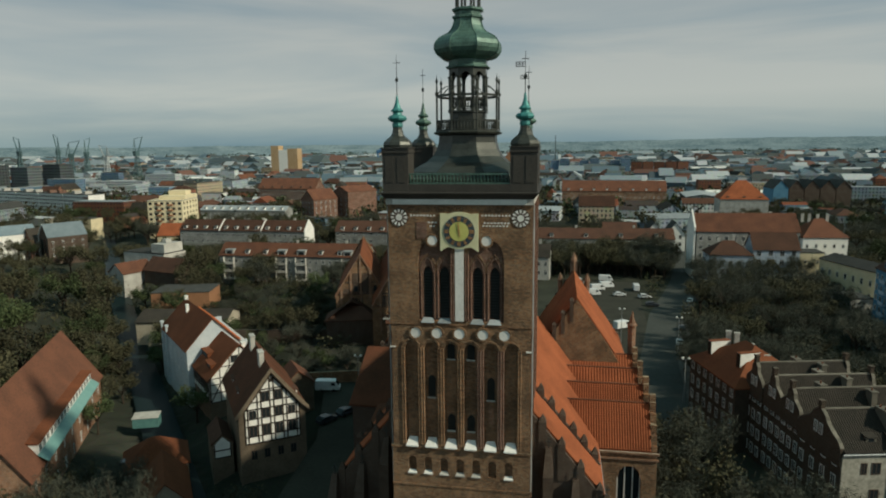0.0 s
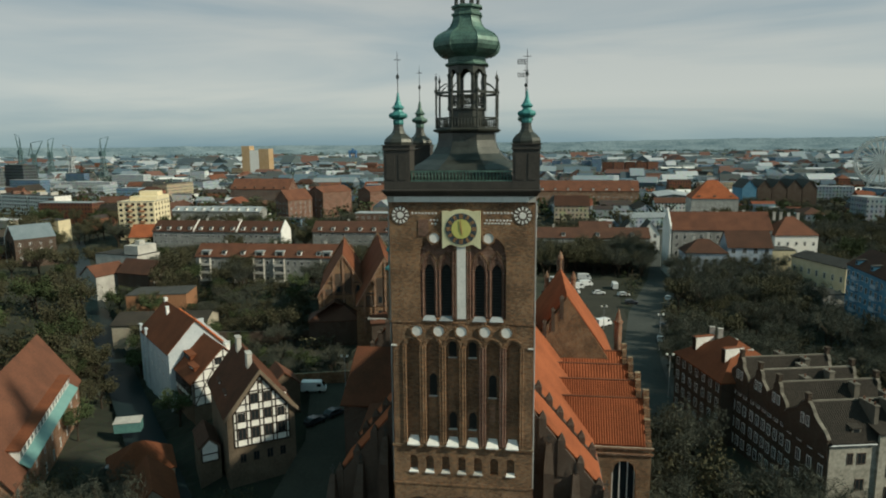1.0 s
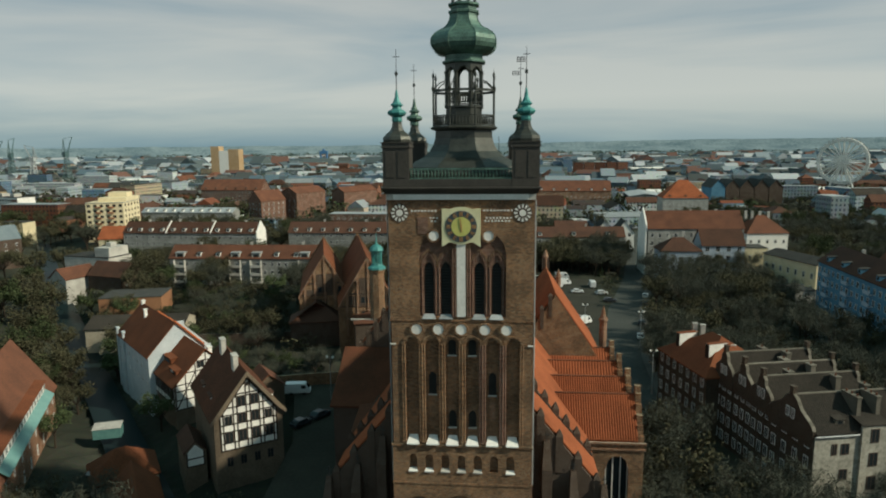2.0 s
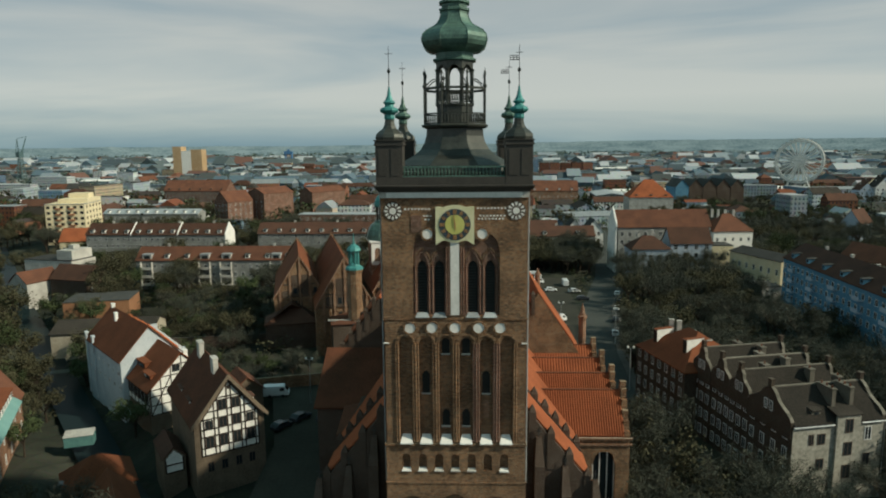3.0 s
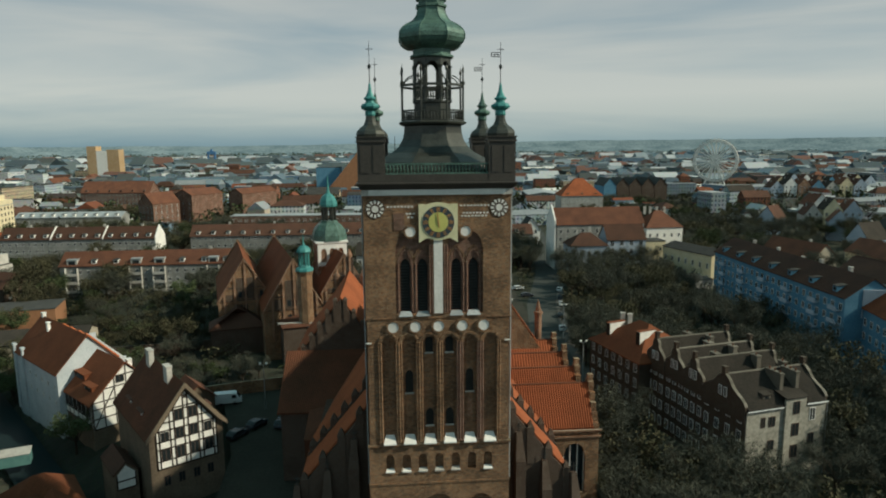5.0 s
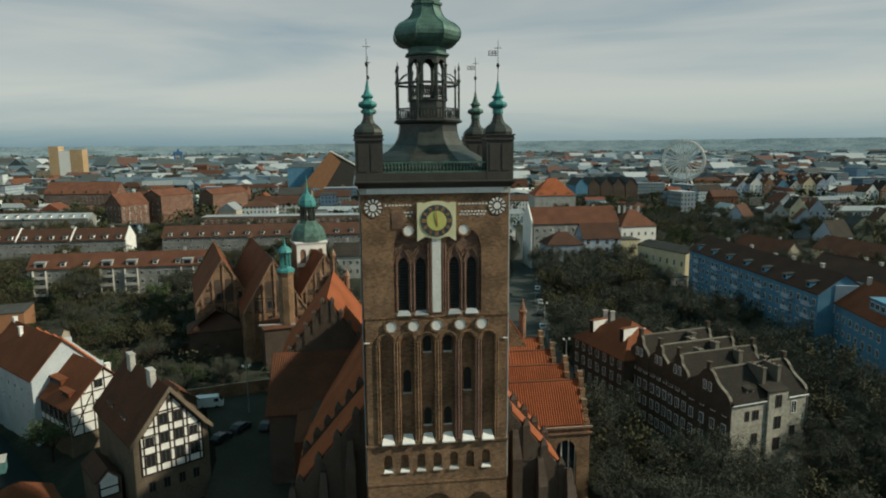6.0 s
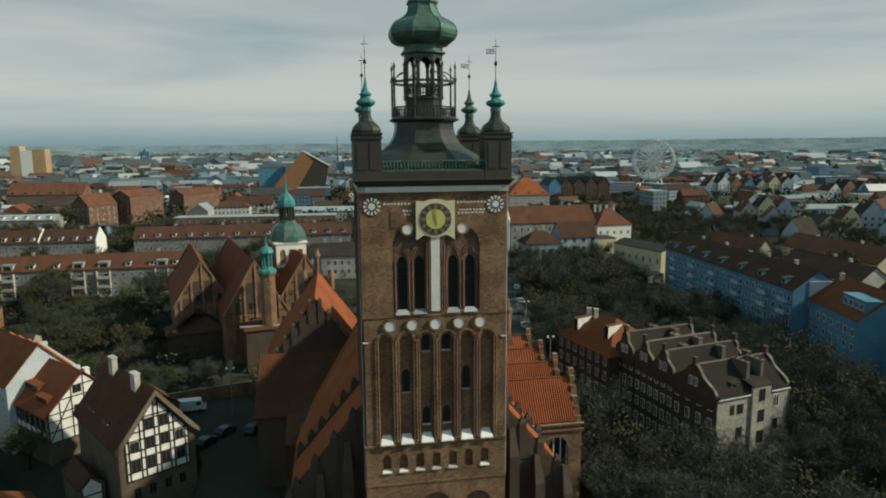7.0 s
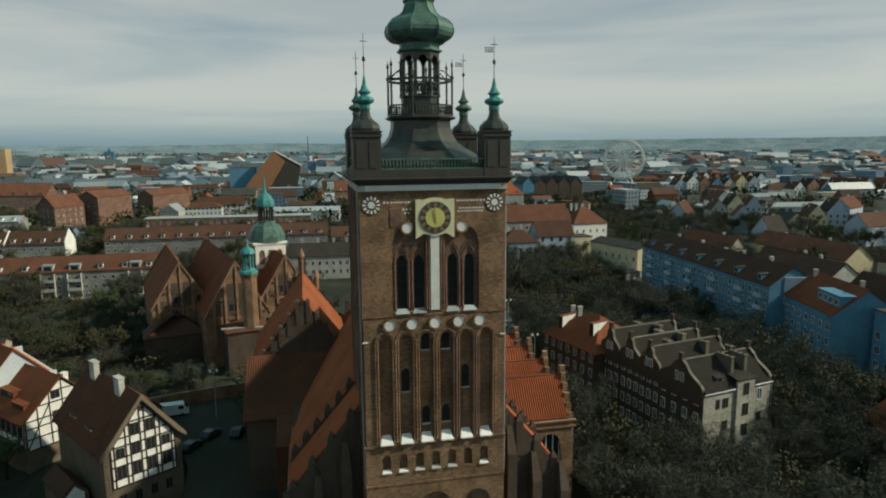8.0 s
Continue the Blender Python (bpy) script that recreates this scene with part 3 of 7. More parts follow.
for c in (-3.3, -1.55, 1.85, 3.6):
    bm = bmesh.new()
    prism(bm, [(c - 0.49, 33.62), (c + 0.49, 33.62), (c + 0.49, 38.3), (c + 0.3, 38.75), (c, 38.98), (c - 0.3, 38.75), (c - 0.49, 38.3)], 0.44, 0.49)
    for k in range(16):
        z = 33.75 + 0.3 * k
        hexa(bm, [(c - 0.46, 0.37, z), (c + 0.46, 0.37, z), (c + 0.46, 0.44, z + 0.12), (c - 0.46, 0.44, z + 0.12)],
             [(c - 0.46, 0.37, z + 0.03), (c + 0.46, 0.37, z + 0.03), (c + 0.46, 0.44, z + 0.15), (c - 0.46, 0.44, z + 0.15)])
    part("louvre_window", bm, SHUTTER, tower, "dark louvred belfry window")
    bm = bmesh.new()
    hexa(bm, [(c - 0.72, -0.16, 33.12), (c + 0.72, -0.16, 33.12), (c + 0.5, 0.24, 33.12), (c - 0.5, 0.24, 33.12)],
         [(c - 0.72, -0.16, 33.17), (c + 0.72, -0.16, 33.17), (c + 0.5, 0.24, 33.6), (c - 0.5, 0.24, 33.6)])
    part("sill", bm, ZINC, tower, "grey zinc window sill")
    for half, spring, rise, wd in ((0.62, 38.3, 1.6, 0.16), (0.86, 38.5, 1.75, 0.12)):
        bm = bmesh.new()
        rows = [(c + sg * half * (1 - (k / 9) ** 1.8), spring + rise * (k / 9) ** 0.85, sg) for sg, ks in ((-1, range(10)), (1, range(8, -1, -1))) for k in ks]
        for (xa, za, _s), (xb, zb, _t) in zip(rows, rows[1:]):
            oa, ob_ = (c + (xa - c) * (1 + wd / half), za + wd * 0.9), (c + (xb - c) * (1 + wd / half), zb + wd * 0.9)
            hexa(bm, [(xa, 0.12, za), (xb, 0.12, zb), (ob_[0], 0.12, ob_[1]), (oa[0], 0.12, oa[1])], [(xa, 0.25, za), (xb, 0.25, zb), (ob_[0], 0.25, ob_[1]), (oa[0], 0.25, oa[1])])
        bmesh.ops.remove_doubles(bm, verts=bm.verts[:], dist=0.0005)
        part("arch_moulding", bm, BRICK_RED if half < 0.7 else BRICK, tower)
    for sg in (-1, 1):
        bm = bmesh.new()
        lathe(bm, [(0.12, 33.6), (0.1, 33.8), (0.1, 38.2), (0.15, 38.4)], 8, (c + sg * 0.7, 0.2))
        part("moulded_jamb", bm, BRICK_RED, tower)
# ribs of moulded brick between the arches; red on two stands in for sunlight
for i in range(7):
    c = NICHE[0] - 1.045 + 2.09 * i
    for d, q in (((-0.26, 0.1), (0.0, 0.14), (0.26, 0.1)) if 0 < i < 6 else (((0.28, 0.12), (0.05, 0.1)) if i == 0 else ((-0.28, 0.12), (-0.05, 0.1)))):
        bm = bmesh.new()
        lathe(bm, [(q + 0.05, 19.7), (q, 19.9), (q, 30.4)], 8, (c + d, -0.02))
        part("moulded_rib", bm, BRICK_RED if i in (4, 5) else BRICK, tower)
for c in NICHE:
    bm = bmesh.new()
    for k in range(14):
        a, b = math.pi * k / 14, math.pi * (k + 1) / 14
        f = lambda t, r: (c + r * math.cos(t), 30.35 + r * 0.98 * math.sin(t) * 1.05)
        (xa, za), (xb, zb), (xc, zc), (xd, zd) = f(a, 0.86), f(b, 0.86), f(b, 1.02), f(a, 1.02)
        hexa(bm, [(xa, -0.1, za), (xb, -0.1, zb), (xc, -0.1, zc), (xd, -0.1, zd)], [(xa, 0.05, za), (xb, 0.05, zb), (xc, 0.05, zc), (xd, 0.05, zd)])
    part("arch_moulding", bm, BRICK, tower)
    bm = bmesh.new()
    hexa(bm, [(c - 0.66, -0.35, 19.47), (c + 0.66, -0.35, 19.47), (c + 0.66, 0.49, 19.47), (c - 0.66, 0.49, 19.47)],
         [(c - 0.66, -0.35, 19.6), (c + 0.66, -0.35, 19.6), (c + 0.44, 0.49, 20.3), (c - 0.44, 0.49, 20.3)])
    part("niche_sill", bm, WHITE, tower, "whitewashed sloping sill of a blind arch")
for i in (0, 1, 2, 3, 4, 6):
    bm = bmesh.new()
    c = slits[i][0]
    hexa(bm, [(c - 0.5, -0.14, 16.3), (c + 0.5, -0.14, 16.3), (c + 0.5, 0.3, 16.3), (c - 0.5, 0.3, 16.3)],
         [(c - 0.5, -0.14, 16.42), (c + 0.5, -0.14, 16.42), (c + 0.45, 0.3, 16.62), (c - 0.45, 0.3, 16.62)])
    part("slit_sill", bm, WHITE if i in (0, 1, 6) else GREYWHITE, tower, "small whitewashed sill")
# narrow windows inside the blind arches
for i, z, h in ((2, 29.2, 1.3), (3, 29.2, 1.3), (1, 24.9, 2.0), (4, 24.9, 2.0), (2, 21.3, 1.4), (3, 21.3, 1.4)):
    c = NICHE[i]
    bm = bmesh.new()
    prism(bm, [(c - 0.4, z), (c + 0.4, z), (c + 0.4, z + h), (c + 0.22, z + h + 0.3), (c, z + h + 0.42), (c - 0.22, z + h + 0.3), (c - 0.4, z + h)], 0.46, 0.505)
    part("niche_window", bm, SHUTTER, tower)
    bm = bmesh.new()
    box(bm, c - 0.46, 0.3, z - 0.16, c + 0.46, 0.51, z - 0.02)
    part("sill", bm, GREYWHITE, tower)
# string courses
for z, d, h, mat in ((19.2, 0.1, 0.25, BRICK), (32.86, 0.06, 0.14, BRICK), (45.2, 0.05, 0.15, BRICK), (14.9, 0.07, 0.2, BRICK)):
    bm = bmesh.new()
    box(bm, -TW - d, -d, z, TW + d, 14.2 + d, z + h)
    part("string_course", bm, mat, tower)
bm = bmesh.new()
box(bm, -TW - 0.1, -0.22, 45.36, TW + 0.1, 14.4, 45.95)
part("white_band", bm, GREYWHITE, tower, "grey end pieces of the band under the cornice")
bm = bmesh.new()
box(bm, -6.75, -0.28, 45.4, 6.75, -0.222, 45.9)
part("white_band", bm, WHITE, tower, "whitewashed band under the cornice")
# roundels
for x, z, r in [(-4.6, 32.02, 0.54), (-2.36, 32.05, 0.54), (0.0, 32.05, 0.54), (2.42, 32.05, 0.54), (4.62, 32.05, 0.54), (-2.72, 41.75, 0.5), (2.78, 41.75, 0.5)]:
    bm = bmesh.new()
    disc(bm, x, z, r, -0.1, 0.25 if z > 40 else 0.0, 28)
    rd = part("roundel", bm, WHITE, tower, "round whitewashed blind panel")
    bm = bmesh.new()
    for k in range(20):
        a, b = 2 * math.pi * k / 20, 2 * math.pi * (k + 0.94) / 20
        q = [(x + s * math.cos(t), z + s * math.sin(t)) for t, s in ((a, r + 0.01), (b, r + 0.01), (b, r + 0.2), (a, r + 0.2))]
        hexa(bm, [(u, -0.16, v) for u, v in q], [(u, 0.0, v) for u, v in q])
    part("brick_ring", bm, BRICK, rd)
# rosettes
for x in (-6.15, 6.15):
    bm = bmesh.new()
    disc(bm, x, 44.05, 0.95, -0.05, 0.0, 28)
    rs = part("rosette", bm, BRICK_DARK, tower, "dark round brick rosette with white petals")
    for k in range(12):
        a = 2 * math.pi * k / 12
        bm = bmesh.new()
        q = [(x + s * math.cos(t), 44.05 + s * math.sin(t)) for t, s in ((a - 0.1, 0.5), (a + 0.1, 0.5), (a + 0.15, 0.86), (a - 0.15, 0.86))]
        hexa(bm, [(u, -0.09, v) for u, v in q], [(u, -0.05, v) for u, v in q])
        part("petal", bm, WHITE, rs)
    bm = bmesh.new()
    disc(bm, x, 44.05, 0.34, -0.1, -0.05, 18)
    part("hub", bm, WHITE, rs)
# friezes of white lozenges
for x0, z0, n in ((-4.9, 44.25, 8), (-3.05, 43.55, 3), (-2.9, 43.2, 2), (2.35, 44.3, 9), (2.6, 43.55, 8), (2.45, 43.25, 8)):
    for k in range(n):
        bm = bmesh.new()
        c = x0 + 0.34 * k
        prism(bm, [(c - 0.14, z0), (c, z0 - 0.11), (c + 0.14, z0), (c, z0 + 0.11)], -0.035, 0.0)
        part("lozenge", bm, WHITE, tower)
bm = bmesh.new()
box(bm, -4.35, -0.06, 41.9, -3.3, 0, 43.6)
part("repaired_patch", bm, BRICK_RED, tower, "patch of newer red brick")
# pale patch in a blind arch: a strip of sunlight put into brick colour
bm = bmesh.new()
box(bm, 2.95, 0.44, 22.2, 3.5, 0.51, 24.0)
part("repaired_patch", bm, BRICK_PALE, tower)
# white pilaster under the clock
bm = bmesh.new()
box(bm, -0.42, -0.12, 33.4, 0.46, 0.0, 41.2)
part("white_pilaster", bm, WHITE, tower, "whitewashed strip below the clock")
for s in (-1, 1):
    for k in range(2):
        bm = bmesh.new()
        lathe(bm, [(0.1, 33.4), (0.1, 40.4)], 8, (0.02 + s * (0.62 + 0.24 * k), -0.02))
        part("moulded_jamb", bm, BRICK_RED, tower, "moulded red brick jamb")
# iron anchors
for x in (-7.1, 7.1):
    bm = bmesh.new()
    box(bm, x - 0.28, -0.1, 30.35, x + 0.28, 0.0, 30.47)
    part("anchor_plate", bm, WHITE, tower)
# right and left sides
for s in (-1, 1):
    for k in range(4):
        bm = bmesh.new()
        y = 1.2 + 3.9 * k
        lo, hi = sorted((s * TW, s * (TW + 0.14)))
        box(bm, lo, y - 0.45, -1, hi, y + 0.45, 45.2)
        part("side_pilaster", bm, BRICK_RED, tower)
    bm = bmesh.new()
    lathe(bm, [(0.07, 15), (0.07, 45.3)], 6, (s * (TW + 0.1), 0.35))
    part("downpipe", bm, ZINC, tower, "grey metal downpipe")


def clock():
    """The dial: a cream board with curved top and foot, a dark hour ring, yellow centre and bars for numerals."""
    ob = thing("tower_clock", "large square cream clock dial with yellow centre on the tower", "clock", pose(0.05, -0.13, 42.65))
    edge = []
    n = 16
    for k in range(n + 1):
        u = -1.93 + 3.86 * k / n
        edge.append((u, 1.72 + (0.28 * math.cos(u / 1.35 * math.pi / 2) if abs(u) < 1.35 else 0.12)))
    foot = []
    for k in range(n + 1):
        u = 1.93 - 3.86 * k / n
        foot.append((u, -1.55 - (0.22 * math.cos(u / 0.9 * math.pi / 2) if abs(u) < 0.9 else 0.45 * max(0.0, (abs(u) - 1.2) / 0.73))))
    bm = bmesh.new()
    prism(bm, edge + foot, -0.12, 0.1)
    part("board", bm, DIAL_CREAM, ob)
    bm = bmesh.new()
    disc(bm, 0, 0.05, 1.58, -0.17, -0.12, 40)
    part("hour_ring", bm, DIAL_DARK, ob, "dark hour ring")
    bm = bmesh.new()
    disc(bm, 0, 0.05, 0.98, -0.21, -0.17, 36)
    part("dial_centre", bm, GOLD, ob, "yellow painted dial centre")
    for k in range(12):
        a = math.pi / 2 - 2 * math.pi * k / 12
        bm = bmesh.new()
        for d in ((-0.1, 0.0, 0.1) if k % 3 else (-0.14, -0.05, 0.05, 0.14)):
            q = [(s * math.cos(a) - t * math.sin(a), s * math.sin(a) + t * math.cos(a) + 0.05) for s, t in ((1.06, d - 0.03), (1.5, d - 0.03), (1.5, d + 0.03), (1.06, d + 0.03))]
            hexa(bm, [(u, -0.2, v) for u, v in q], [(u, -0.17, v) for u, v in q])
        part("numeral_bar", bm, GILT, ob)
    for nm, a, r, w in (("minute_hand", 96, 0.95, 0.07), ("hour_hand", -84, 0.55, 0.09)):
        a = radians(a)
        bm = bmesh.new()
        q = [(s * math.cos(a) - t * math.sin(a), s * math.sin(a) + t * math.cos(a) + 0.05) for s, t in ((-0.15, -w), (r, -w * 0.5), (r, w * 0.5), (-0.15, w))]
        hexa(bm, [(u, -0.25 - (0.03 if r > 0.6 else 0), v) for u, v in q], [(u, -0.22 - (0.03 if r > 0.6 else 0), v) for u, v in q])
        part(nm, bm, GILT, ob)


clock()

# ---- tower roof ----
helm = thing("tower_helm", "baroque dark copper helm with onion dome and open lantern", "spire")
bm = bmesh.new()
hexa(bm, [(-TW - 0.1, -0.3, 45.96), (TW + 0.1, -0.3, 45.96), (TW + 0.1, 14.5, 45.96), (-TW - 0.1, 14.5, 45.96)],
     [(-TW - 0.55, -0.75, 46.5), (TW + 0.55, -0.75, 46.5), (TW + 0.55, 14.95, 46.5), (-TW - 0.55, 14.95, 46.5)])
box(bm, -TW - 0.55, -0.75, 46.503, TW + 0.55, 14.95, 46.62)
part("cornice", bm, SHEET_DARK, helm, "flared dark sheet-metal cornice")
bm = bmesh.new()
box(bm, -TW - 0.1, -0.1, 46.623, TW + 0.1, 14.3, 47.4)
part("parapet", bm, SHEET_DARK, helm)
for x0, y0, x1, y1 in ((-5.1, 0.1, 5.1, 0.4), (-5.1, 13.8, 5.1, 14.1), (-TW + 0.1, 2.7, -TW + 0.4, 11.5), (TW - 0.4, 2.7, TW - 0.1, 11.5)):
    bm = bmesh.new()
    box(bm, x0, y0, 47.403, x1, y1, 47.55), box(bm, x0, y0, 48.3, x1, y1, 48.48)
    bal = part("balustrade", bm, COPPER, helm, "greenish copper balustrade")
    n = 30 if x1 - x0 > y1 - y0 else 26
    bm = bmesh.new()
    lathe(bm, [(0.05, 0), (0.1, 0.2), (0.1, 0.4), (0.05, 0.75)], 6)
    me = mesh_of(bm, "baluster", COPPER)
    for k in range(n):
        b = part("baluster", me, None, bal)
        b.matrix_basis = pose(x0 + (x1 - x0) * (k + 0.5) / n, y0 + (y1 - y0) * (k + 0.5) / n, 47.55)
AX = (0.0, 7.1)
S8 = 1.0 / math.cos(math.pi / 8)
T8 = math.pi / 8
bm = bmesh.new()
box(bm, -6.2, 0.9, 47.403, 6.2, 13.3, 47.9)
prof = [(6.1, 47.903), (5.9, 48.5), (5.2, 49.0), (4.3, 49.5), (3.65, 50.1), (3.25, 50.8), (3.05, 51.5), (3.0, 52.25)]
lathe(bm, [(r * S8, z) for r, z in prof], 8, AX, T8)
part("flared_roof", bm, COPPER_DARK, helm, "concave blackened copper roof")
bm = bmesh.new()
lathe(bm, [(r * S8, z) for r, z in ((3.02, 52.253), (3.5, 52.45), (3.55, 52.6), (3.3, 52.75), (2.1, 52.76))], 8, AX, T8)
part("gallery_floor", bm, COPPER_DARK, helm)


def ring_points(r, per=1):
    out = []
    for k in range(8):
        a, b = T8 + math.pi / 4 * k, T8 + math.pi / 4 * (k + 1)
        for i in range(per):
            s = i / per
            out.append((AX[0] + r * S8 * (math.cos(a) * (1 - s) + math.cos(b) * s), AX[1] + r * S8 * (math.sin(a) * (1 - s) + math.sin(b) * s)))
    return out


def ring_beam(bm, r, z0, z1, t):
    p = ring_points(r)
    q = ring_points(r - t)
    for k in range(8):
        j = (k + 1) % 8
        hexa(bm, [(*p[k], z0), (*p[j], z0), (*q[j], z0), (*q[k], z0)], [(*p[k], z1), (*p[j], z1), (*q[j], z1), (*q[k], z1)])
    bmesh.ops.remove_doubles(bm, verts=bm.verts[:], dist=0.0005)


bm = bmesh.new()
ring_beam(bm, 3.3, 53.75, 53.9, 0.16), ring_beam(bm, 3.3, 52.78, 52.9, 0.16)
rail = part("gallery_rail", bm, COPPER_DARK, helm)
bm = bmesh.new()
lathe(bm, [(0.045, 0), (0.09, 0.25), (0.07, 0.5), (0.045, 0.86)], 6)
me = mesh_of(bm, "baluster", COPPER_DARK)
for x, y in ring_points(3.22, 8):
    b = part("baluster", me, None, rail)
    b.matrix_basis = pose(x, y, 52.9)
for x, y in ring_points(3.2):
    bm = bmesh.new()
    lathe(bm, [(0.13, 52.8), (0.11, 53.0), (0.11, 56.4), (0.2, 56.6), (0.2, 56.75), (0.1, 56.9), (0.07, 57.7), (0.15, 57.9), (0.12, 58.1), (0.03, 58.3), (0.02, 58.6)], 8, (x, y))
    part("gallery_column", bm, COPPER_DARK, helm)
    bm = bmesh.new()
    dx, dy = (AX[0] - x), (AX[1] - y)
    for k in range(6):
        s, t = k / 6, (k + 1) / 6
        f = lambda u: (x + dx * 0.36 * u, y + dy * 0.36 * u, 56.5 + 0.95 * math.sin(u * math.pi / 2))
        rod(bm, f(s), f(t), 0.06, 0.06, 5)
    part("volute", bm, COPPER_DARK, helm)
bm = bmesh.new()
ring_beam(bm, 3.25, 56.3, 56.55, 0.12)
part("gallery_beam", bm, COPPER_DARK, helm)
bm = bmesh.new()
lathe(bm, [(1.9 * S8, 52.77), (1.9 * S8, 54.6), (2.05 * S8, 54.7), (2.05 * S8, 54.9)], 8, AX, T8)
part("lantern_base", bm, COPPER_DARK, helm)
for x, y in ring_points(1.82):
    bm = bmesh.new()
    lathe(bm, [(0.26, 54.9), (0.2, 55.1), (0.2, 58.2), (0.3, 58.45)], 6, (x, y))
    part("lantern_column", bm, COPPER_DARK, helm)
bm = bmesh.new()
ring_beam(bm, 1.98, 56.1, 56.25, 0.2), ring_beam(bm, 1.98, 55.2, 55.32, 0.2)
rail = part("lantern_rail", bm, COPPER_DARK, helm)
bm = bmesh.new()
lathe(bm, [(0.04, 0), (0.08, 0.25), (0.04, 0.78)], 6)
me = mesh_of(bm, "baluster", COPPER_DARK)
for x, y in ring_points(1.9, 6):
    b = part("baluster", me, None, rail)
    b.matrix_basis = pose(x, y, 55.32)
# arched heads between the lantern columns
for k in range(8):
    a, b = ring_points(1.95)[k], ring_points(1.95)[(k + 1) % 8]
    a2, b2 = ring_points(1.7)[k], ring_points(1.7)[(k + 1) % 8]
    bm = bmesh.new()
    for i in range(10):
        s, t = i / 10, (i + 1) / 10
        zs, zt = 57.7 + 1.2 * math.sin(math.pi * s) ** 0.7, 57.7 + 1.2 * math.sin(math.pi * min(t, 1.0)) ** 0.7 if i < 9 else 57.7
        p = lambda o, e, u: (o[0] + (e[0] - o[0]) * u, o[1] + (e[1] - o[1]) * u)
        hexa(bm, [(*p(a, b, s), zs), (*p(a, b, t), zt), (*p(a2, b2, t), zt), (*p(a2, b2, s), zs)],
             [(*p(a, b, s), 59.25), (*p(a, b, t), 59.25), (*p(a2, b2, t), 59.25), (*p(a2, b2, s), 59.25)])
    bmesh.ops.remove_doubles(bm, verts=bm.verts[:], dist=0.0005)
    part("lantern_arch", bm, COPPER_DARK, helm)
bm = bmesh.new()
prof = [(2.1, 59.253), (2.3, 59.35), (2.3, 59.5), (2.02, 59.6), (2.0, 60.15), (2.4, 60.25), (2.9, 60.48), (3.25, 60.8), (3.44, 61.2), (3.46, 61.6), (3.34, 62.0), (3.02, 62.38), (2.55, 62.68), (2.1, 62.92),
        (1.8, 63.2), (1.55, 63.65), (1.42, 64.1), (1.4, 64.35), (1.55, 64.45), (1.55, 64.65), (1.35, 64.75), (1.35, 65.1), (1.62, 65.2), (1.62, 65.4), (1.3, 65.5)]
lathe(bm, [(r * S8 * 0.98, z) for r, z in prof], 8, AX, T8)
part("onion_dome", bm, COPPER, helm, "green-black copper onion dome with eight ribs")
for k in range(8):
    a = T8 + math.pi / 4 * k
    bm = bmesh.new()
    for (r0, z0), (r1, z1) in zip(prof[5:19], prof[6:20]):
        rod(bm, (AX[0] + r0 * S8 * 0.985 * math.cos(a), AX[1] + r0 * S8 * 0.985 * math.sin(a), z0), (AX[0] + r1 * S8 * 0.985 * math.cos(a), AX[1] + r1 * S8 * 0.985 * math.sin(a), z1), 0.06, 0.06, 5)
    part("dome_rib", bm, COPPER, helm)
for k in range(8):
    a = T8 + math.pi / 4 * k
    bm = bmesh.new()
    lathe(bm, [(0.16, 65.5), (0.13, 65.7), (0.13, 67.6), (0.2, 67.8)], 6, (AX[0] + 1.25 * math.cos(a), AX[1] + 1.25 * math.sin(a)))
    part("upper_lantern_column", bm, COPPER_DARK, helm)
bm = bmesh.new()
lathe(bm, [(1.6, 67.8), (1.6, 68.1), (1.3, 68.6), (1.5, 69.2), (1.2, 69.9), (0.6, 70.5), (0.35, 72), (0.1, 74.5), (0.05, 76)], 8, AX, T8)
part("upper_spire", bm, COPPER, helm)


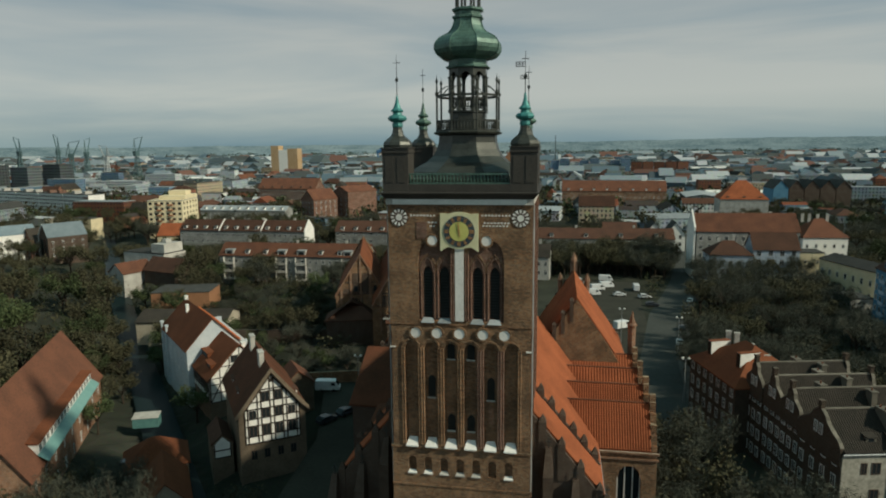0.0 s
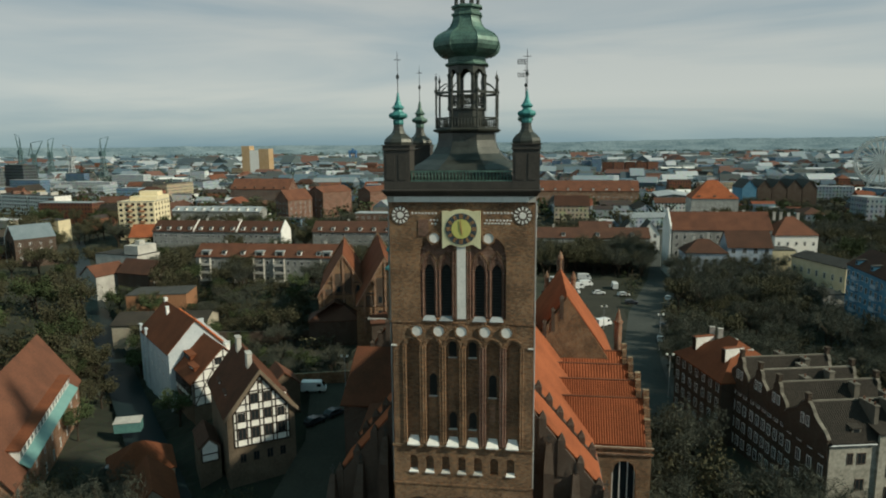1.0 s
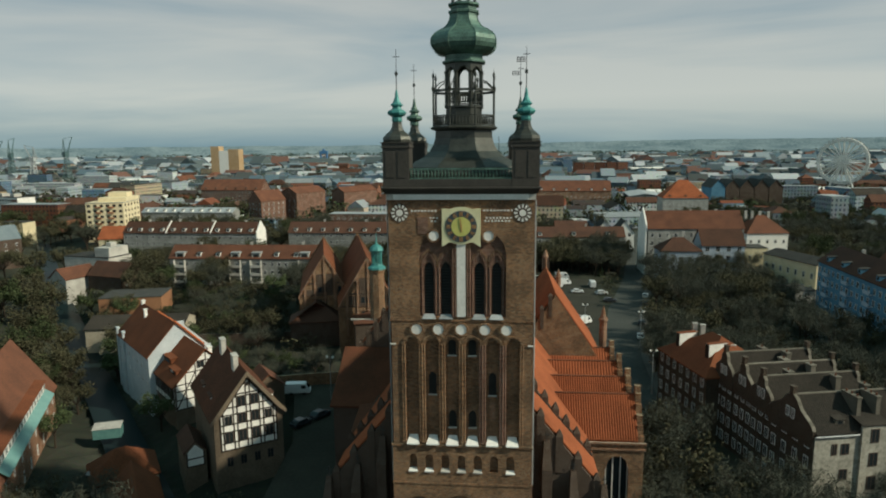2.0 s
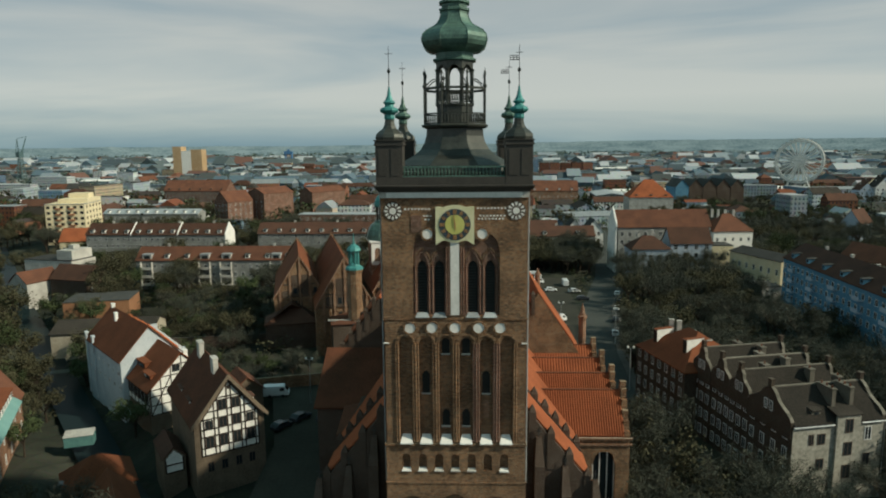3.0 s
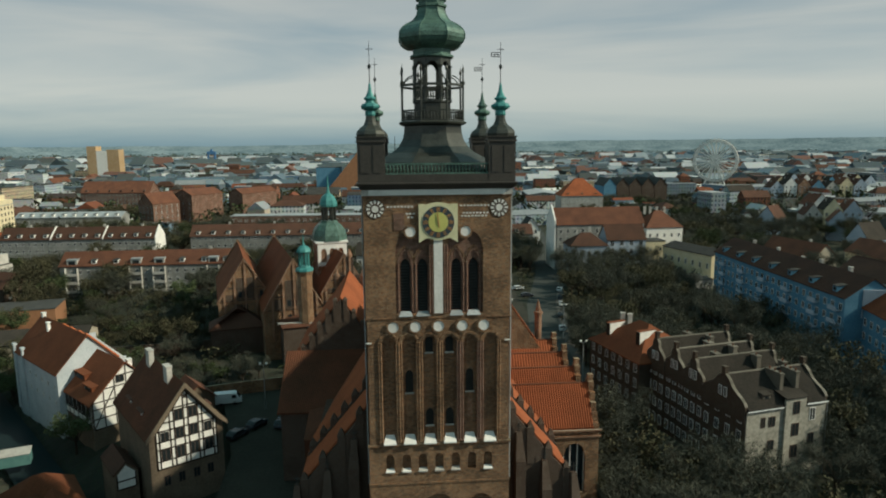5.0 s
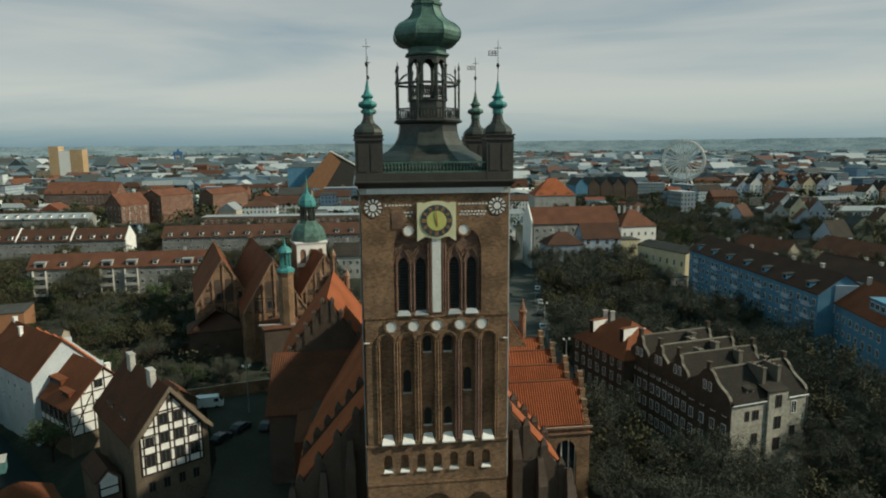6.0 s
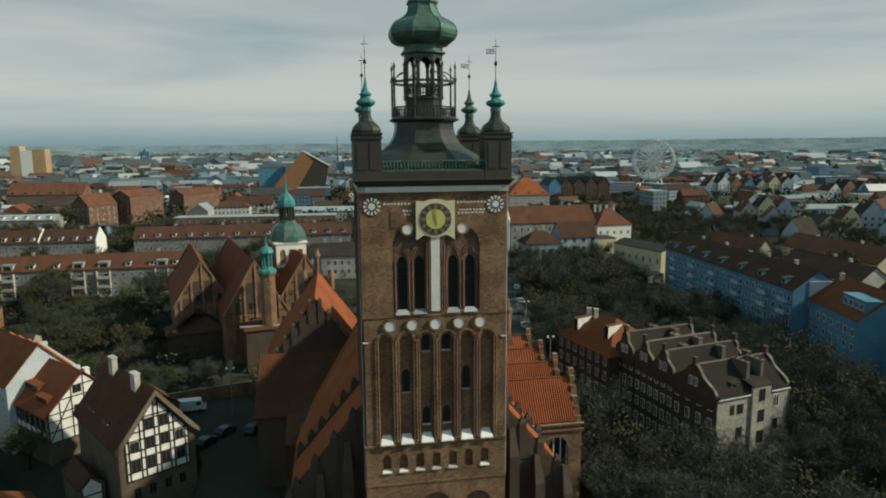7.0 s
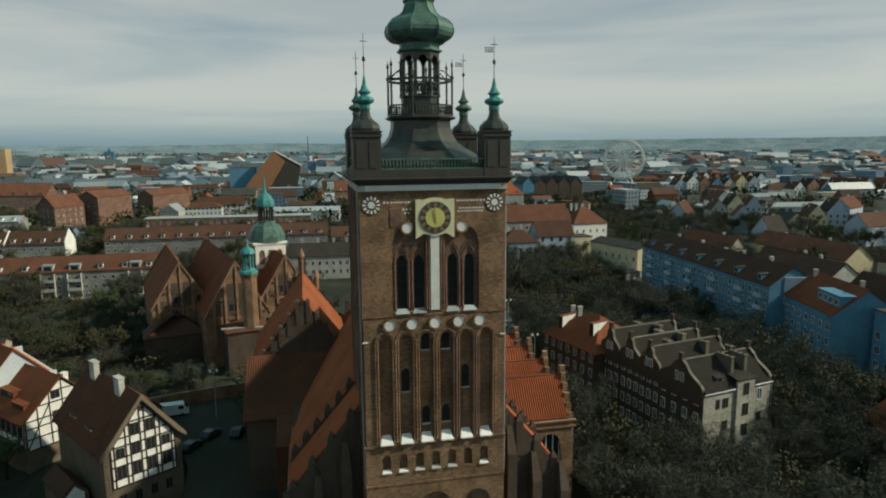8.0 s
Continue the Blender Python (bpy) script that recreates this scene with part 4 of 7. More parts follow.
def turret(x, y, vane):
    ob = thing("corner_turret", "dark square corner turret with green copper onion cap and iron cross" if not vane else "dark square corner turret with green copper onion cap and weather vane",
               "turret", pose(x, y, 46.625), group="corner turrets of the tower")
    bm = bmesh.new()
    box(bm, -1.33, -1.33, 0, 1.33, 1.33, 3.9)
    part("shaft", bm, SHEET_DARK, ob, "dark clad turret shaft")
    for s in (-1, 1):
        bm = bmesh.new()
        box(bm, s * 0.62 - 0.42, -1.38, 0.95, s * 0.62 + 0.42, -1.333, 3.5)
        part("panel", bm, SHEET_DARK, ob)
    bm = bmesh.new()
    box(bm, -1.45, -1.45, 3.903, 1.45, 1.45, 4.05), box(bm, -1.38, -1.38, 4.053, 1.38, 1.38, 4.35), box(bm, -1.48, -1.48, 4.353, 1.48, 1.48, 4.45)
    part("cap_moulding", bm, SHEET_DARK, ob)
    bm = bmesh.new()
    lathe(bm, [(1.45, 4.453), (1.5, 4.7), (1.4, 5.0), (1.1, 5.3), (0.75, 5.55), (0.58, 5.85), (0.5, 6.2), (0.48, 6.45)], 8, (0, 0), T8)
    part("bell_cap", bm, COPPER_DARK, ob)
    bm = bmesh.new()
    lathe(bm, [(0.5, 6.453), (0.55, 6.6), (0.5, 6.95), (0.62, 7.0), (0.9, 7.15), (0.98, 7.35), (0.85, 7.55), (0.5, 7.7), (0.42, 7.9), (0.62, 8.05), (0.62, 8.15), (0.4, 8.35), (0.22, 8.8), (0.12, 9.4), (0.08, 9.6)], 8, (0, 0), T8)
    part("onion_cap", bm, COPPER_BRIGHT if y < 7 else COPPER, ob, "green copper onion cap")
    bm = bmesh.new()
    lathe(bm, [(0.04, 9.6), (0.04, 10.9), (0.14, 11.0), (0.17, 11.15), (0.12, 11.3), (0.03, 11.4), (0.025, 13.2)], 6)
    rodpart = part("finial", bm, IRON, ob)
    if vane:
        bm = bmesh.new()
        for z in (12.05, 12.25, 12.45):
            box(bm, -0.95, -0.015, z, -0.05, 0.015, z + 0.07)
        for xx in (-0.95, -0.6, -0.3):
            box(bm, xx, -0.012, 12.05, xx + 0.06, 0.012, 12.5)
        part("weather_vane", bm, IRON, rodpart)
    bm = bmesh.new()
    box(bm, -0.35, -0.02, 12.75, 0.35, 0.02, 12.81), box(bm, -0.02, -0.021, 12.4, 0.02, 0.021, 13.5)
    part("cross", bm, IRON, rodpart)


for x, y, v in ((-6.42, 1.2, False), (6.42, 1.2, True), (-6.2, 12.9, False), (6.2, 12.9, True)):
    turret(x, y, v)


# ---- church ----
church = thing("church", "large gothic brick hall church with steep orange tiled roofs", "church")
RZ, RK, EX, EZ = 30.6, 1.17, 15.4, 12.6
bm = bmesh.new()
box(bm, -EX + 0.3, 4.6, -1, EX - 0.3, 52, EZ - 4.4)
box(bm, -EX + 0.3, 4.6, EZ - 4.397, EX - 0.3, 36, EZ - 0.4)
box(bm, 0, 17.3, -1, 22.2, 45, 12.0)
box(bm, -21.8, 29.6, -1, -8, 40.88, 10.6)
box(bm, -22.2, 40.9, -1, 22.2, 66, 13.4)
part("wall", bm, BRICK_DARK, church, "dark brick nave and aisle walls")
for s in (-1, 1):
    bm = bmesh.new()
    yr, ye = (47.0, 36.0) if s > 0 else (44.0, 17.0)
    low = [(s * 0.2, 4.9, RZ - RK * 0.2), (s * EX, 4.9, RZ - RK * EX), (s * EX, ye, RZ - RK * EX), (s * 0.2, yr, RZ - RK * 0.2)]
    hexa(bm, low, [(p[0], p[1], p[2] + 0.25) for p in low])
    ribbed(bm, (s * 0.2, 4.9, RZ - RK * 0.2 + 0.254), (s * 0.2, yr, RZ - RK * 0.2 + 0.254), (s * EX, ye, RZ - RK * EX + 0.254), (s * EX, 4.9, RZ - RK * EX + 0.254), 110, 0.06)
    solid(bm, [[(0, yr, RZ - 0.3), (s * EX, ye, RZ - RK * EX), (s * EX, yr, 8), (0, yr, 8)]])
    part("nave_roof", bm, TILE_MID, church, "steep orange tiled nave roof slope")
    # white verge and gutter
    bm = bmesh.new()
    box(bm, s * EX - 0.1, 4.7, EZ - 0.32, s * EX + 0.14, 17, EZ - 0.12)
    part("gutter", bm, ZINC, church)


def gable_wall(y, x0, x1, top, foot, steps, pinn=1.5, mat=BRICK_DARK, name="gable"):
    """A brick gable with an up-standing coping and pinnacles that climb the slope from (x1, foot) to (x0, top)."""
    bm = bmesh.new()
    prism(bm, [(x0, 4), (x1, 4), (x1, foot + 0.45), (x0, top + 0.45)], y, y + 0.55)
    g = part(name, bm, mat, church)
    for k in range(steps):
        u = (k + 0.5) / steps
        x, z = x0 + (x1 - x0) * u, top + (foot - top) * u
        bm = bmesh.new()
        box(bm, x - 0.42, y - 0.12, z - 3.2, x + 0.42, y + 0.67, z + pinn)
        hexa(bm, [(x - 0.42, y - 0.12, z + pinn + 0.003), (x + 0.42, y - 0.12, z + pinn + 0.003), (x + 0.42, y + 0.67, z + pinn + 0.003), (x - 0.42, y + 0.67, z + pinn + 0.003)],
             [(x - 0.04, y + 0.25, z + pinn + 0.8), (x + 0.04, y + 0.25, z + pinn + 0.8), (x + 0.04, y + 0.33, z + pinn + 0.8), (x - 0.04, y + 0.33, z + pinn + 0.8)])
        part("pinnacle", bm, mat, g)
    return g


for s in (-1, 1):
    gable_wall(4.4, s * 7.45, s * 15.9, RZ - RK * 7.45 - 0.5, RZ - RK * 15.9 - 0.6, 4, 1.0)
    gable_wall(11.0, s * 7.45, s * 15.3, RZ - RK * 7.45 + 0.2, RZ - RK * 15.3 + 0.2, 6, 0.9)
# transverse roofs over the aisles
RIDGES = (20.6, 27.3, 34.2, 41.0)
for s in (1,):
    for i, y in enumerate(RIDGES):
        bm = bmesh.new()
        for d in (-1, 1):
            xa, xb = s * (10.2 if y < 30 else 6.5), s * 22.0
            zr, ze = 17.3, 12.3
            low = [(xa, y, zr), (xb, y, zr), (xb, y + d * 3.55, ze), (xa, y + d * 3.55, ze)]
            hexa(bm, low, [(p[0], p[1], p[2] + 0.2) for p in low])
            ribbed(bm, (xa, y, zr + 0.204), (xb, y, zr + 0.204), (xb, y + d * 3.55, ze + 0.204), (xa, y + d * 3.55, ze + 0.204), 36, 0.11)
        part("aisle_roof", bm, TILE_MID, church, "cross roof of ribbed orange pantiles")
        bm = bmesh.new()
        rod(bm, (s * 11.2, y, 17.55), (s * 22, y, 17.55), 0.14, 0.14, 8)
        part("ridge_tiles", bm, TILE, church)
        # stepped end gable
        bm = bmesh.new()
        right, left = [], []
        for hw, zb, zt in ((3.5, 4, 13.0), (2.8, 13.0, 14.2), (2.1, 14.2, 15.4), (1.4, 15.4, 16.6), (0.7, 16.6, 17.9), (0.35, 17.9, 18.8)):
            right += [(y + hw, zb), (y + hw, zt)]
            left += [(y - hw, zb), (y - hw, zt)]
        lo, hi = sorted((s * 22.02, s * 22.75))
        prism(bm, right + left[::-1], lo, hi, "x")
        part("stepped_gable", bm, BRICK, church, "stepped brick end gable")
# west wall of the south and north aisles with traceried window
for s in (1,):
    bm = bmesh.new()
    pierced(bm, min(s * 15.6, s * 22.6), max(s * 15.6, s * 22.6), -1, 12.2, 16.6, 17.25, [(s * 19.3, 1.5, 3.5, 8.6, 1.9)])
    part("aisle_end_wall", bm, BRICK, church)
    bm = bmesh.new()
    box(bm, s * 19.3 - 1.5, 17.1, 3.5, s * 19.3 + 1.5, 17.2, 10.6)
    wnd = part("tracery_window", bm, GLASS, church, "tall pointed church window with pale mullions")
    bm = bmesh.new()
    for d in (-1.4, -0.5, 0.5, 1.4):
        box(bm, s * 19.3 + d - 0.06, 16.95, 3.5, s * 19.3 + d + 0.06, 17.098, 10.4 if abs(d) < 1 else 9.3)
    part("mullion", bm, WHITE, wnd)
    for z in (12.25, 11.4):
        bm = bmesh.new()
        lo, hi = sorted((s * 15.4, s * 22.9))
        box(bm, lo, 16.3 + (0.1 if z < 12 else 0), z, hi, 16.598, z + 0.25)
        part("cornice_band", bm, BRICK_PALE, church)
# low north aisle under one lean-to slope, nave shade put into its tile colour
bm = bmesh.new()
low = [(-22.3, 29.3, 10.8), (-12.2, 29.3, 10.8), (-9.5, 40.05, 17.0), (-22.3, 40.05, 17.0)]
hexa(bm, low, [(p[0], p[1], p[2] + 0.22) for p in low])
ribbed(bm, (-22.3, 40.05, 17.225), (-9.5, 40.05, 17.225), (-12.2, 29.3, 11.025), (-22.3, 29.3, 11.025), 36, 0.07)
part("aisle_roof", bm, TILE_DEEP_RED, church, "low dark red lean-to roof of the north aisle, shade in its colour")
# small roof beside it, in the same shade-toned tiles
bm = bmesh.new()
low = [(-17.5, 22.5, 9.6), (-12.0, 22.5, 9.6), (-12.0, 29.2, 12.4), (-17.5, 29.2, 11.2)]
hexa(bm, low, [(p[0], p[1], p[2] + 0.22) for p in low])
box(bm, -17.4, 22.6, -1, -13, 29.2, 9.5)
part("sacristy_roof", bm, TILE_DEEP_RED, church, "small tiled roof beside the north slope")
# chancel: three parallel roofs behind
for cx, rz, y0 in ((13.0, 26.6, 40.8), (-13.4, 25.7, 40.8), (0.0, 20.5, 52.6)):
    bm = bmesh.new()
    for d in (-1, 1):
        low = [(cx, y0, rz), (cx + d * 8.9, y0, 13.6), (cx + d * 8.9, 64, 13.6), (cx, 64, rz)]
        hexa(bm, low, [(p[0], p[1], p[2] + 0.25) for p in low])
        ribbed(bm, (cx, y0, rz + 0.254), (cx, 64, rz + 0.254), (cx + d * 8.9, 64, 13.854), (cx + d * 8.9, y0, 13.854), 60, 0.06)
    part("chancel_roof", bm, TILE_MID if cx else TILE, church)
    bm = bmesh.new()
    prism(bm, [(cx - 8.9, 6), (cx + 8.9, 6), (cx + 8.9, 13.4), (cx, rz - 0.15), (cx - 8.9, 13.4)], y0 - 0.7, y0 - 0.02)
    g = part("chancel_gable", bm, BRICK if cx > 0 else BRICK_DARK, church, "plain brick chancel gable")
    for d in (-1, 1):
        for k in range(6):
            u = (k + 0.6) / 6.4
            x, z = cx + d * 8.7 * u, rz - (rz - 13.4) * u
            if cx > 0 and d > 0:
                continue
            bm = bmesh.new()
            box(bm, x - 0.3, y0 - 0.8, z - 2.5, x + 0.3, y0, z + 1.0)
            hexa(bm, [(x - 0.42, y0 - 0.8, z + 1.003), (x + 0.42, y0 - 0.8, z + 1.003), (x + 0.42, y0, z + 1.003), (x - 0.42, y0, z + 1.003)],
                 [(x - 0.05, y0 - 0.45, z + 1.5), (x + 0.05, y0 - 0.45, z + 1.5), (x + 0.05, y0 - 0.35, z + 1.5), (x - 0.05, y0 - 0.35, z + 1.5)])
            part("pinnacle", bm, BRICK_DARK, g)
    bm = bmesh.new()
    right, left = [], []
    for hw, zb, zt in ((8.9, 6, 14.5), (7.2, 14.5, 17.0), (5.4, 17.0, 19.6), (3.6, 19.6, 22.2), (1.9, 22.2, 24.9), (0.7, 24.9, 28.6)):
        right += [(cx + hw, zb), (cx + hw, zt)]
        left += [(cx - hw, zb), (cx - hw, zt)]
    prism(bm, right + left[::-1], 64.02, 64.8)
    part("east_gable", bm, BRICK_DARK, church, "stepped brick east gable")
    for d, h in ((-2.6, 26.3), (2.6, 26.3), (0, 30.4)):
        bm = bmesh.new()
        lathe(bm, [(0.5, 22), (0.5, h - 1.6), (0.65, h - 1.5), (0.4, h - 0.9), (0.05, h)], 8, (cx + d, 64.4))
        part("east_pinnacle", bm, BRICK_PALE, church)
# slim brick stair turret at the south-east
bm = bmesh.new()
lathe(bm, [(0.7, 0), (0.7, 17.0), (0.9, 17.1), (0.9, 17.5), (0.6, 17.7), (0.05, 20.0)], 8, (24.0, 60))
part("stair_turret", bm, BRICK_PALE, church, "slim brick turret with pointed cap")
# buttresses of the west front
for s in (-1, 1):
    for x, h in ((9.2, 17.5), (12.2, 14.0), (15.6, 12.4)):
        bm = bmesh.new()
        box(bm, s * x - 0.55, 2.6, -1, s * x + 0.55, 4.38, h - 2)
        hexa(bm, [(s * x - 0.55, 2.6, h - 1.997), (s * x + 0.55, 2.6, h - 1.997), (s * x + 0.55, 4.38, h - 1.997), (s * x - 0.55, 4.38, h - 1.997)],
             [(s * x - 0.3, 3.9, h + 0.8), (s * x + 0.3, 3.9, h + 0.8), (s * x + 0.3, 4.38, h + 0.8), (s * x - 0.3, 4.38, h + 0.8)])
        part("buttress", bm, BRICK_DARK, church)
        bm = bmesh.new()
        box(bm, s * x - 0.05, 4.0, h + 0.8, s * x + 0.05, 4.1, h + 2.0), box(bm, s * x - 0.3, 4.01, h + 1.5, s * x + 0.3, 4.09, h + 1.6)
        part("iron_cross", bm, IRON, church)


# ---- half-timbered houses by the canal ----
def timber_panel(parent, m, outline, posts, rails, windows=(), braces=()):
    """White infill in a dark frame on an upright plane; u runs along x, faces -y. posts and rails: (u0, z0, u1, z1)."""
    bm = bmesh.new()
    prism(bm, outline, -0.05, 0.0)
    inf = part("infill_panel", bm, WHITE, parent, "white plaster infill in a dark timber frame")
    inf.matrix_basis = m
    for u0, z0, u1, z1 in (*posts, *rails, *braces):
        d = Vector((u1 - u0, 0, z1 - z0))
        p = Vector((-d.z, 0, d.x)).normalized() * 0.1
        a, b = Vector((u0, 0, z0)), Vector((u1, 0, z1))
        bm = bmesh.new()
        hexa(bm, [(*(q.x, -0.12, q.z),) for q in (a - p, b - p, b + p, a + p)], [(*(q.x, -0.05, q.z),) for q in (a - p, b - p, b + p, a + p)])
        part("beam", bm, TIMBER, inf)
    for u, z, w, h in windows:
        bm = bmesh.new()
        box(bm, u - w / 2, -0.1, z, u + w / 2, -0.052, z + h)
        win = part("timber_window", bm, GLASS, inf)
        for k in (-0.5, 0.0, 0.5):
            bm = bmesh.new()
            box(bm, u + w * k - 0.05, -0.13, z, u + w * k + 0.05, -0.102, z + h)
            part("window_bar", bm, FRAME_DARK, win)
    return inf


# gabled half-timbered house
gh = house("half_timbered_house", "brown plastered house with white half-timbered gable and steep tiled roof", -41.44, 38.47, 124.8, 19, 10.8, 8.7, 6.9, PLASTER_BROWN, TILE_DEEP_RED, over=0.5, z=0, panes=True)
P, RL, WN = [], [], []
half = lambda z: 4.45 if z < 9.0 else 4.45 * max(0.0, (14.75 - z) / 5.75)
for u in (-4.4, -3.95, -2.35, -1.75, -0.32, 0.32, 1.75, 2.35, 3.95, 4.4):
    P.append((u, 3.4, u, min(14.6, 9.0 + 5.75 * (1 - abs(u) / 4.45)) if abs(u) < 4.3 else 9.0))
for z in (3.4, 4.6, 6.4, 7.6, 9.2, 10.4, 12.0, 12.4):
    RL.append((-half(z), z, half(z), z))
for s in (-1, 1):
    RL.append((s * 4.45, 9.0, 0, 14.75))
for u in (-3.15, -1.03, 1.03, 3.15):
    WN += [(u, 4.7, 1.2, 1.6), (u, 7.7, 1.2, 1.4)] if abs(u) < 3 else [(u, 4.7, 1.2, 1.6), (u, 7.7, 1.1, 1.3)]
WN += [(-1.03, 10.5, 1.25, 1.4), (1.03, 10.5, 1.25, 1.4), (0, 13.5, 0.5, 0.6)]
timber_panel(gh, Matrix.Translation((-9.51, 0, 0)) @ pose(0, 0, 0, 0, 0, -90), [(-4.45, 3.4), (4.45, 3.4), (4.45, 9.0), (0, 14.75), (-4.45, 9.0)], P, RL, WN)
bm = bmesh.new()
for s in (-1, 1):
    prism(bm, [(s * 5.95, 8.0), (s * 4.75, 9.1), (0, 15.3), (0, 16.1), (s * 5.95, 8.6)], -10.25, -10.02, "x")
part("verge_board", bm, PLASTER_BROWN, gh, "broad brown bargeboards")
for cx, ch in ((-4.1, 1.7), (5.6, 1.9)):
    chimney(gh, cx, 0.6, 15.4, ch, 1.9, 0.8, GREYWHITE)
for u in (-3.2, -1.1, 1.1, 3.2):
    window(gh, -9.5, -u, 0.6, -90, 1.0, 1.6, 1, FRAME_DARK)
dormer(gh, -2.0, 4.6, 8.4, 180, 2.6, 1.9, 3.0, WHITE, TILE_DARK)
dormer(gh, 4.5, 4.6, 8.4, 180, 2.6, 1.9, 3.0, WHITE, TILE_DARK)
dormer(gh, -5.0, -4.9, 8.2, 0, 2.2, 1.9, 3.0, WHITE, TILE_DARK)
# low wing beside it
house("house_wing", "low brown wing with tiled roof beside the gabled house", -47.6, 33.9, 124.8, 8, 3.4, 3.0, 1.6, PLASTER_BROWN, TILE_DARK, z=-1, over=0.15)
hwing = bpy.data.objects["house_wing"]
timber_panel(hwing, Matrix.Translation((-4.01, 0, 0)) @ pose(0, 0, 0, 0, 0, -90), [(-1.3, 0.6), (1.3, 0.6), (1.3, 2.9), (0, 4.2), (-1.3, 2.9)], [(-1.3, 0.6, -1.3, 2.9), (1.3, 0.6, 1.3, 2.9)], [(-1.3, 0.6, 1.3, 0.6), (-1.3, 1.9, 1.3, 1.9)])
house("house_wing", "low lean-to with brown tiled roof", -43.2, 56.6, 124.8, 7, 6, 4.2, 2.6, PLASTER_BROWN, TILE, z=0)

# long white mill house with timbered extension
hx = house("white_mill_house", "long white plastered mill house with red tiled roof along the canal", -72.45, 70.35, -45, 23.5, 11.6, 8.5, 6.1, COOLWHITE, TILE_OLD, front=(7, 2, 0.7, 0.9, 2.0, 3.1), left=(4, 2, 0.8, 1.2, 1.5, 3.3), over=0.4, z=0)
for u in (-11.3, -6.4):
    bm = bmesh.new()
    box(bm, u - 0.35, -6.2, -4, u + 0.35, -5.82, 9.7), box(bm, u - 0.5, -6.3, 9.703, u + 0.5, -5.6, 10.1)
    part("pier", bm, COOLWHITE, hx)
for u in (-1.0, 3.0, 7.0, 10.5):
    bm = bmesh.new()
    rod(bm, (u, 0.3, 14.75), (u, 6.1, 8.6), 0.28, 0.28, 6)
    part("roof_rib", bm, TILE_BRIGHT, hx, "rounded orange ridge on the far slope")
chimney(hx, -11.0, 0, 14.4, 1.0, 0.9, 0.7, WHITE)
chimney(hx, -4, -1.5, 13.6, 1.2, 0.8, 0.6, WHITE)
hw = house("half_timbered_wing", "white half-timbered mill wing with red tiled roof", -59.6, 60.0, -45, 14.4, 12.6, 5.2, 6.2, PLASTER_BROWN, TILE_OLD, over=0.45)
bm = bmesh.new()
prism(bm, [(-6.35, 0), (6.35, 0), (6.35, 8.0), (5.9, 8.0), (0.9, 13.2), (0.9, 14.2), (-0.9, 14.2), (-0.9, 13.2), (-6.35, 7.0), (-6.4, 6.0)], -7.6, -7.1, "x")
part("party_gable", bm, COOLWHITE, hw, "whitewashed raised party wall")
P, RL = [], []
half2 = lambda z: 6.2 if z < 5.2 else 6.2 * max(0.0, (11.2 - z) / 6.0)
for u in (-6.1, -4.1, -2.1, 0, 2.1, 4.1, 6.1):
    P.append((u, 0.1, u, min(11.0, 5.2 + 6.0 * (1 - abs(u) / 6.2)) if abs(u) < 6 else 5.2))
for z in (0.2, 2.1, 3.9, 5.2, 7.4, 9.3):
    RL.append((-half2(z), z, half2(z), z))
for s in (-1, 1):
    RL.append((s * 6.2, 5.2, 0, 11.2))
timber_panel(hw, Matrix.Translation((7.21, 0, 0)) @ pose(0, 0, 0, 0, 0, 90), [(-6.2, 0.1), (6.2, 0.1), (6.2, 5.2), (0, 11.2), (-6.2, 5.2)], P, RL,
             [(-1.05, 7.9, 1.4, 1.3), (-1.05, 4.5, 1.4, 1.3)], [(-6.1, 0.2, -4.1, 3.9), (6.1, 0.2, 4.1, 3.9), (-4.1, 3.9, -2.1, 7.4)])
timber_panel(hw, pose(0, -6.31, 0), [(-7.1, 0.9), (7.1, 0.9), (7.1, 4.7), (-7.1, 4.7)], [(-7 + 2 * k, 0.9, -7 + 2 * k, 4.7) for k in range(8)], [(-7.1, 1.0, 7.1, 1.0), (-7.1, 2.3, 7.1, 2.3), (-7.1, 4.6, 7.1, 4.6)],
             [(-6 + 2 * k, 2.5, 1.2, 2.0) for k in range(7)])
dormer(hw, -2.5, -4.4, 7.0, 0, 5.0, 1.4, 3.2, TILE_OLD, TILE_OLD)
dormer(hw, 3.2, -5.2, 6.2, 0, 4.0, 1.2, 2.6, TILE_OLD, TILE_OLD)
chimney(hw, 6.3, 1.2, 10.4, 1.0, 1.0, 0.8, WHITE)

# brick granary with long strip dormer
gr = house("brick_granary", "long red brick granary with large tiled roof and strip dormer", -80.9, 29.0, 116.6, 46, 13, 4.2, 9.9, BRICK_PALE, TILE, front=(9, 2, 0.8, 1.9, -2.6, 3.6), over=0.5, z=0)
bm = bmesh.new()
box(bm, -17, -6.2, 4.6, 17, -3.9, 6.9)
sd = part("strip_dormer", bm, WHITE, gr, "continuous white dormer with small windows")
for k in range(17):
    b = part("dormer_window", window_mesh(1.3, 1.2, 1)[0], None, sd)
    b.matrix_basis = pose(-16 + 2 * k, -6.22, 5.4)
    part("pane", window_mesh(1.3, 1.2, 1)[1], None, b)
bm = bmesh.new()
hexa(bm, [(-17.3, -7.6, 4.05), (17.3, -7.6, 4.05), (17.3, -6.21, 5.2), (-17.3, -6.21, 5.2)], [(-17.3, -7.6, 4.2), (17.3, -7.6, 4.2), (17.3, -6.21, 5.35), (-17.3, -6.21, 5.35)])
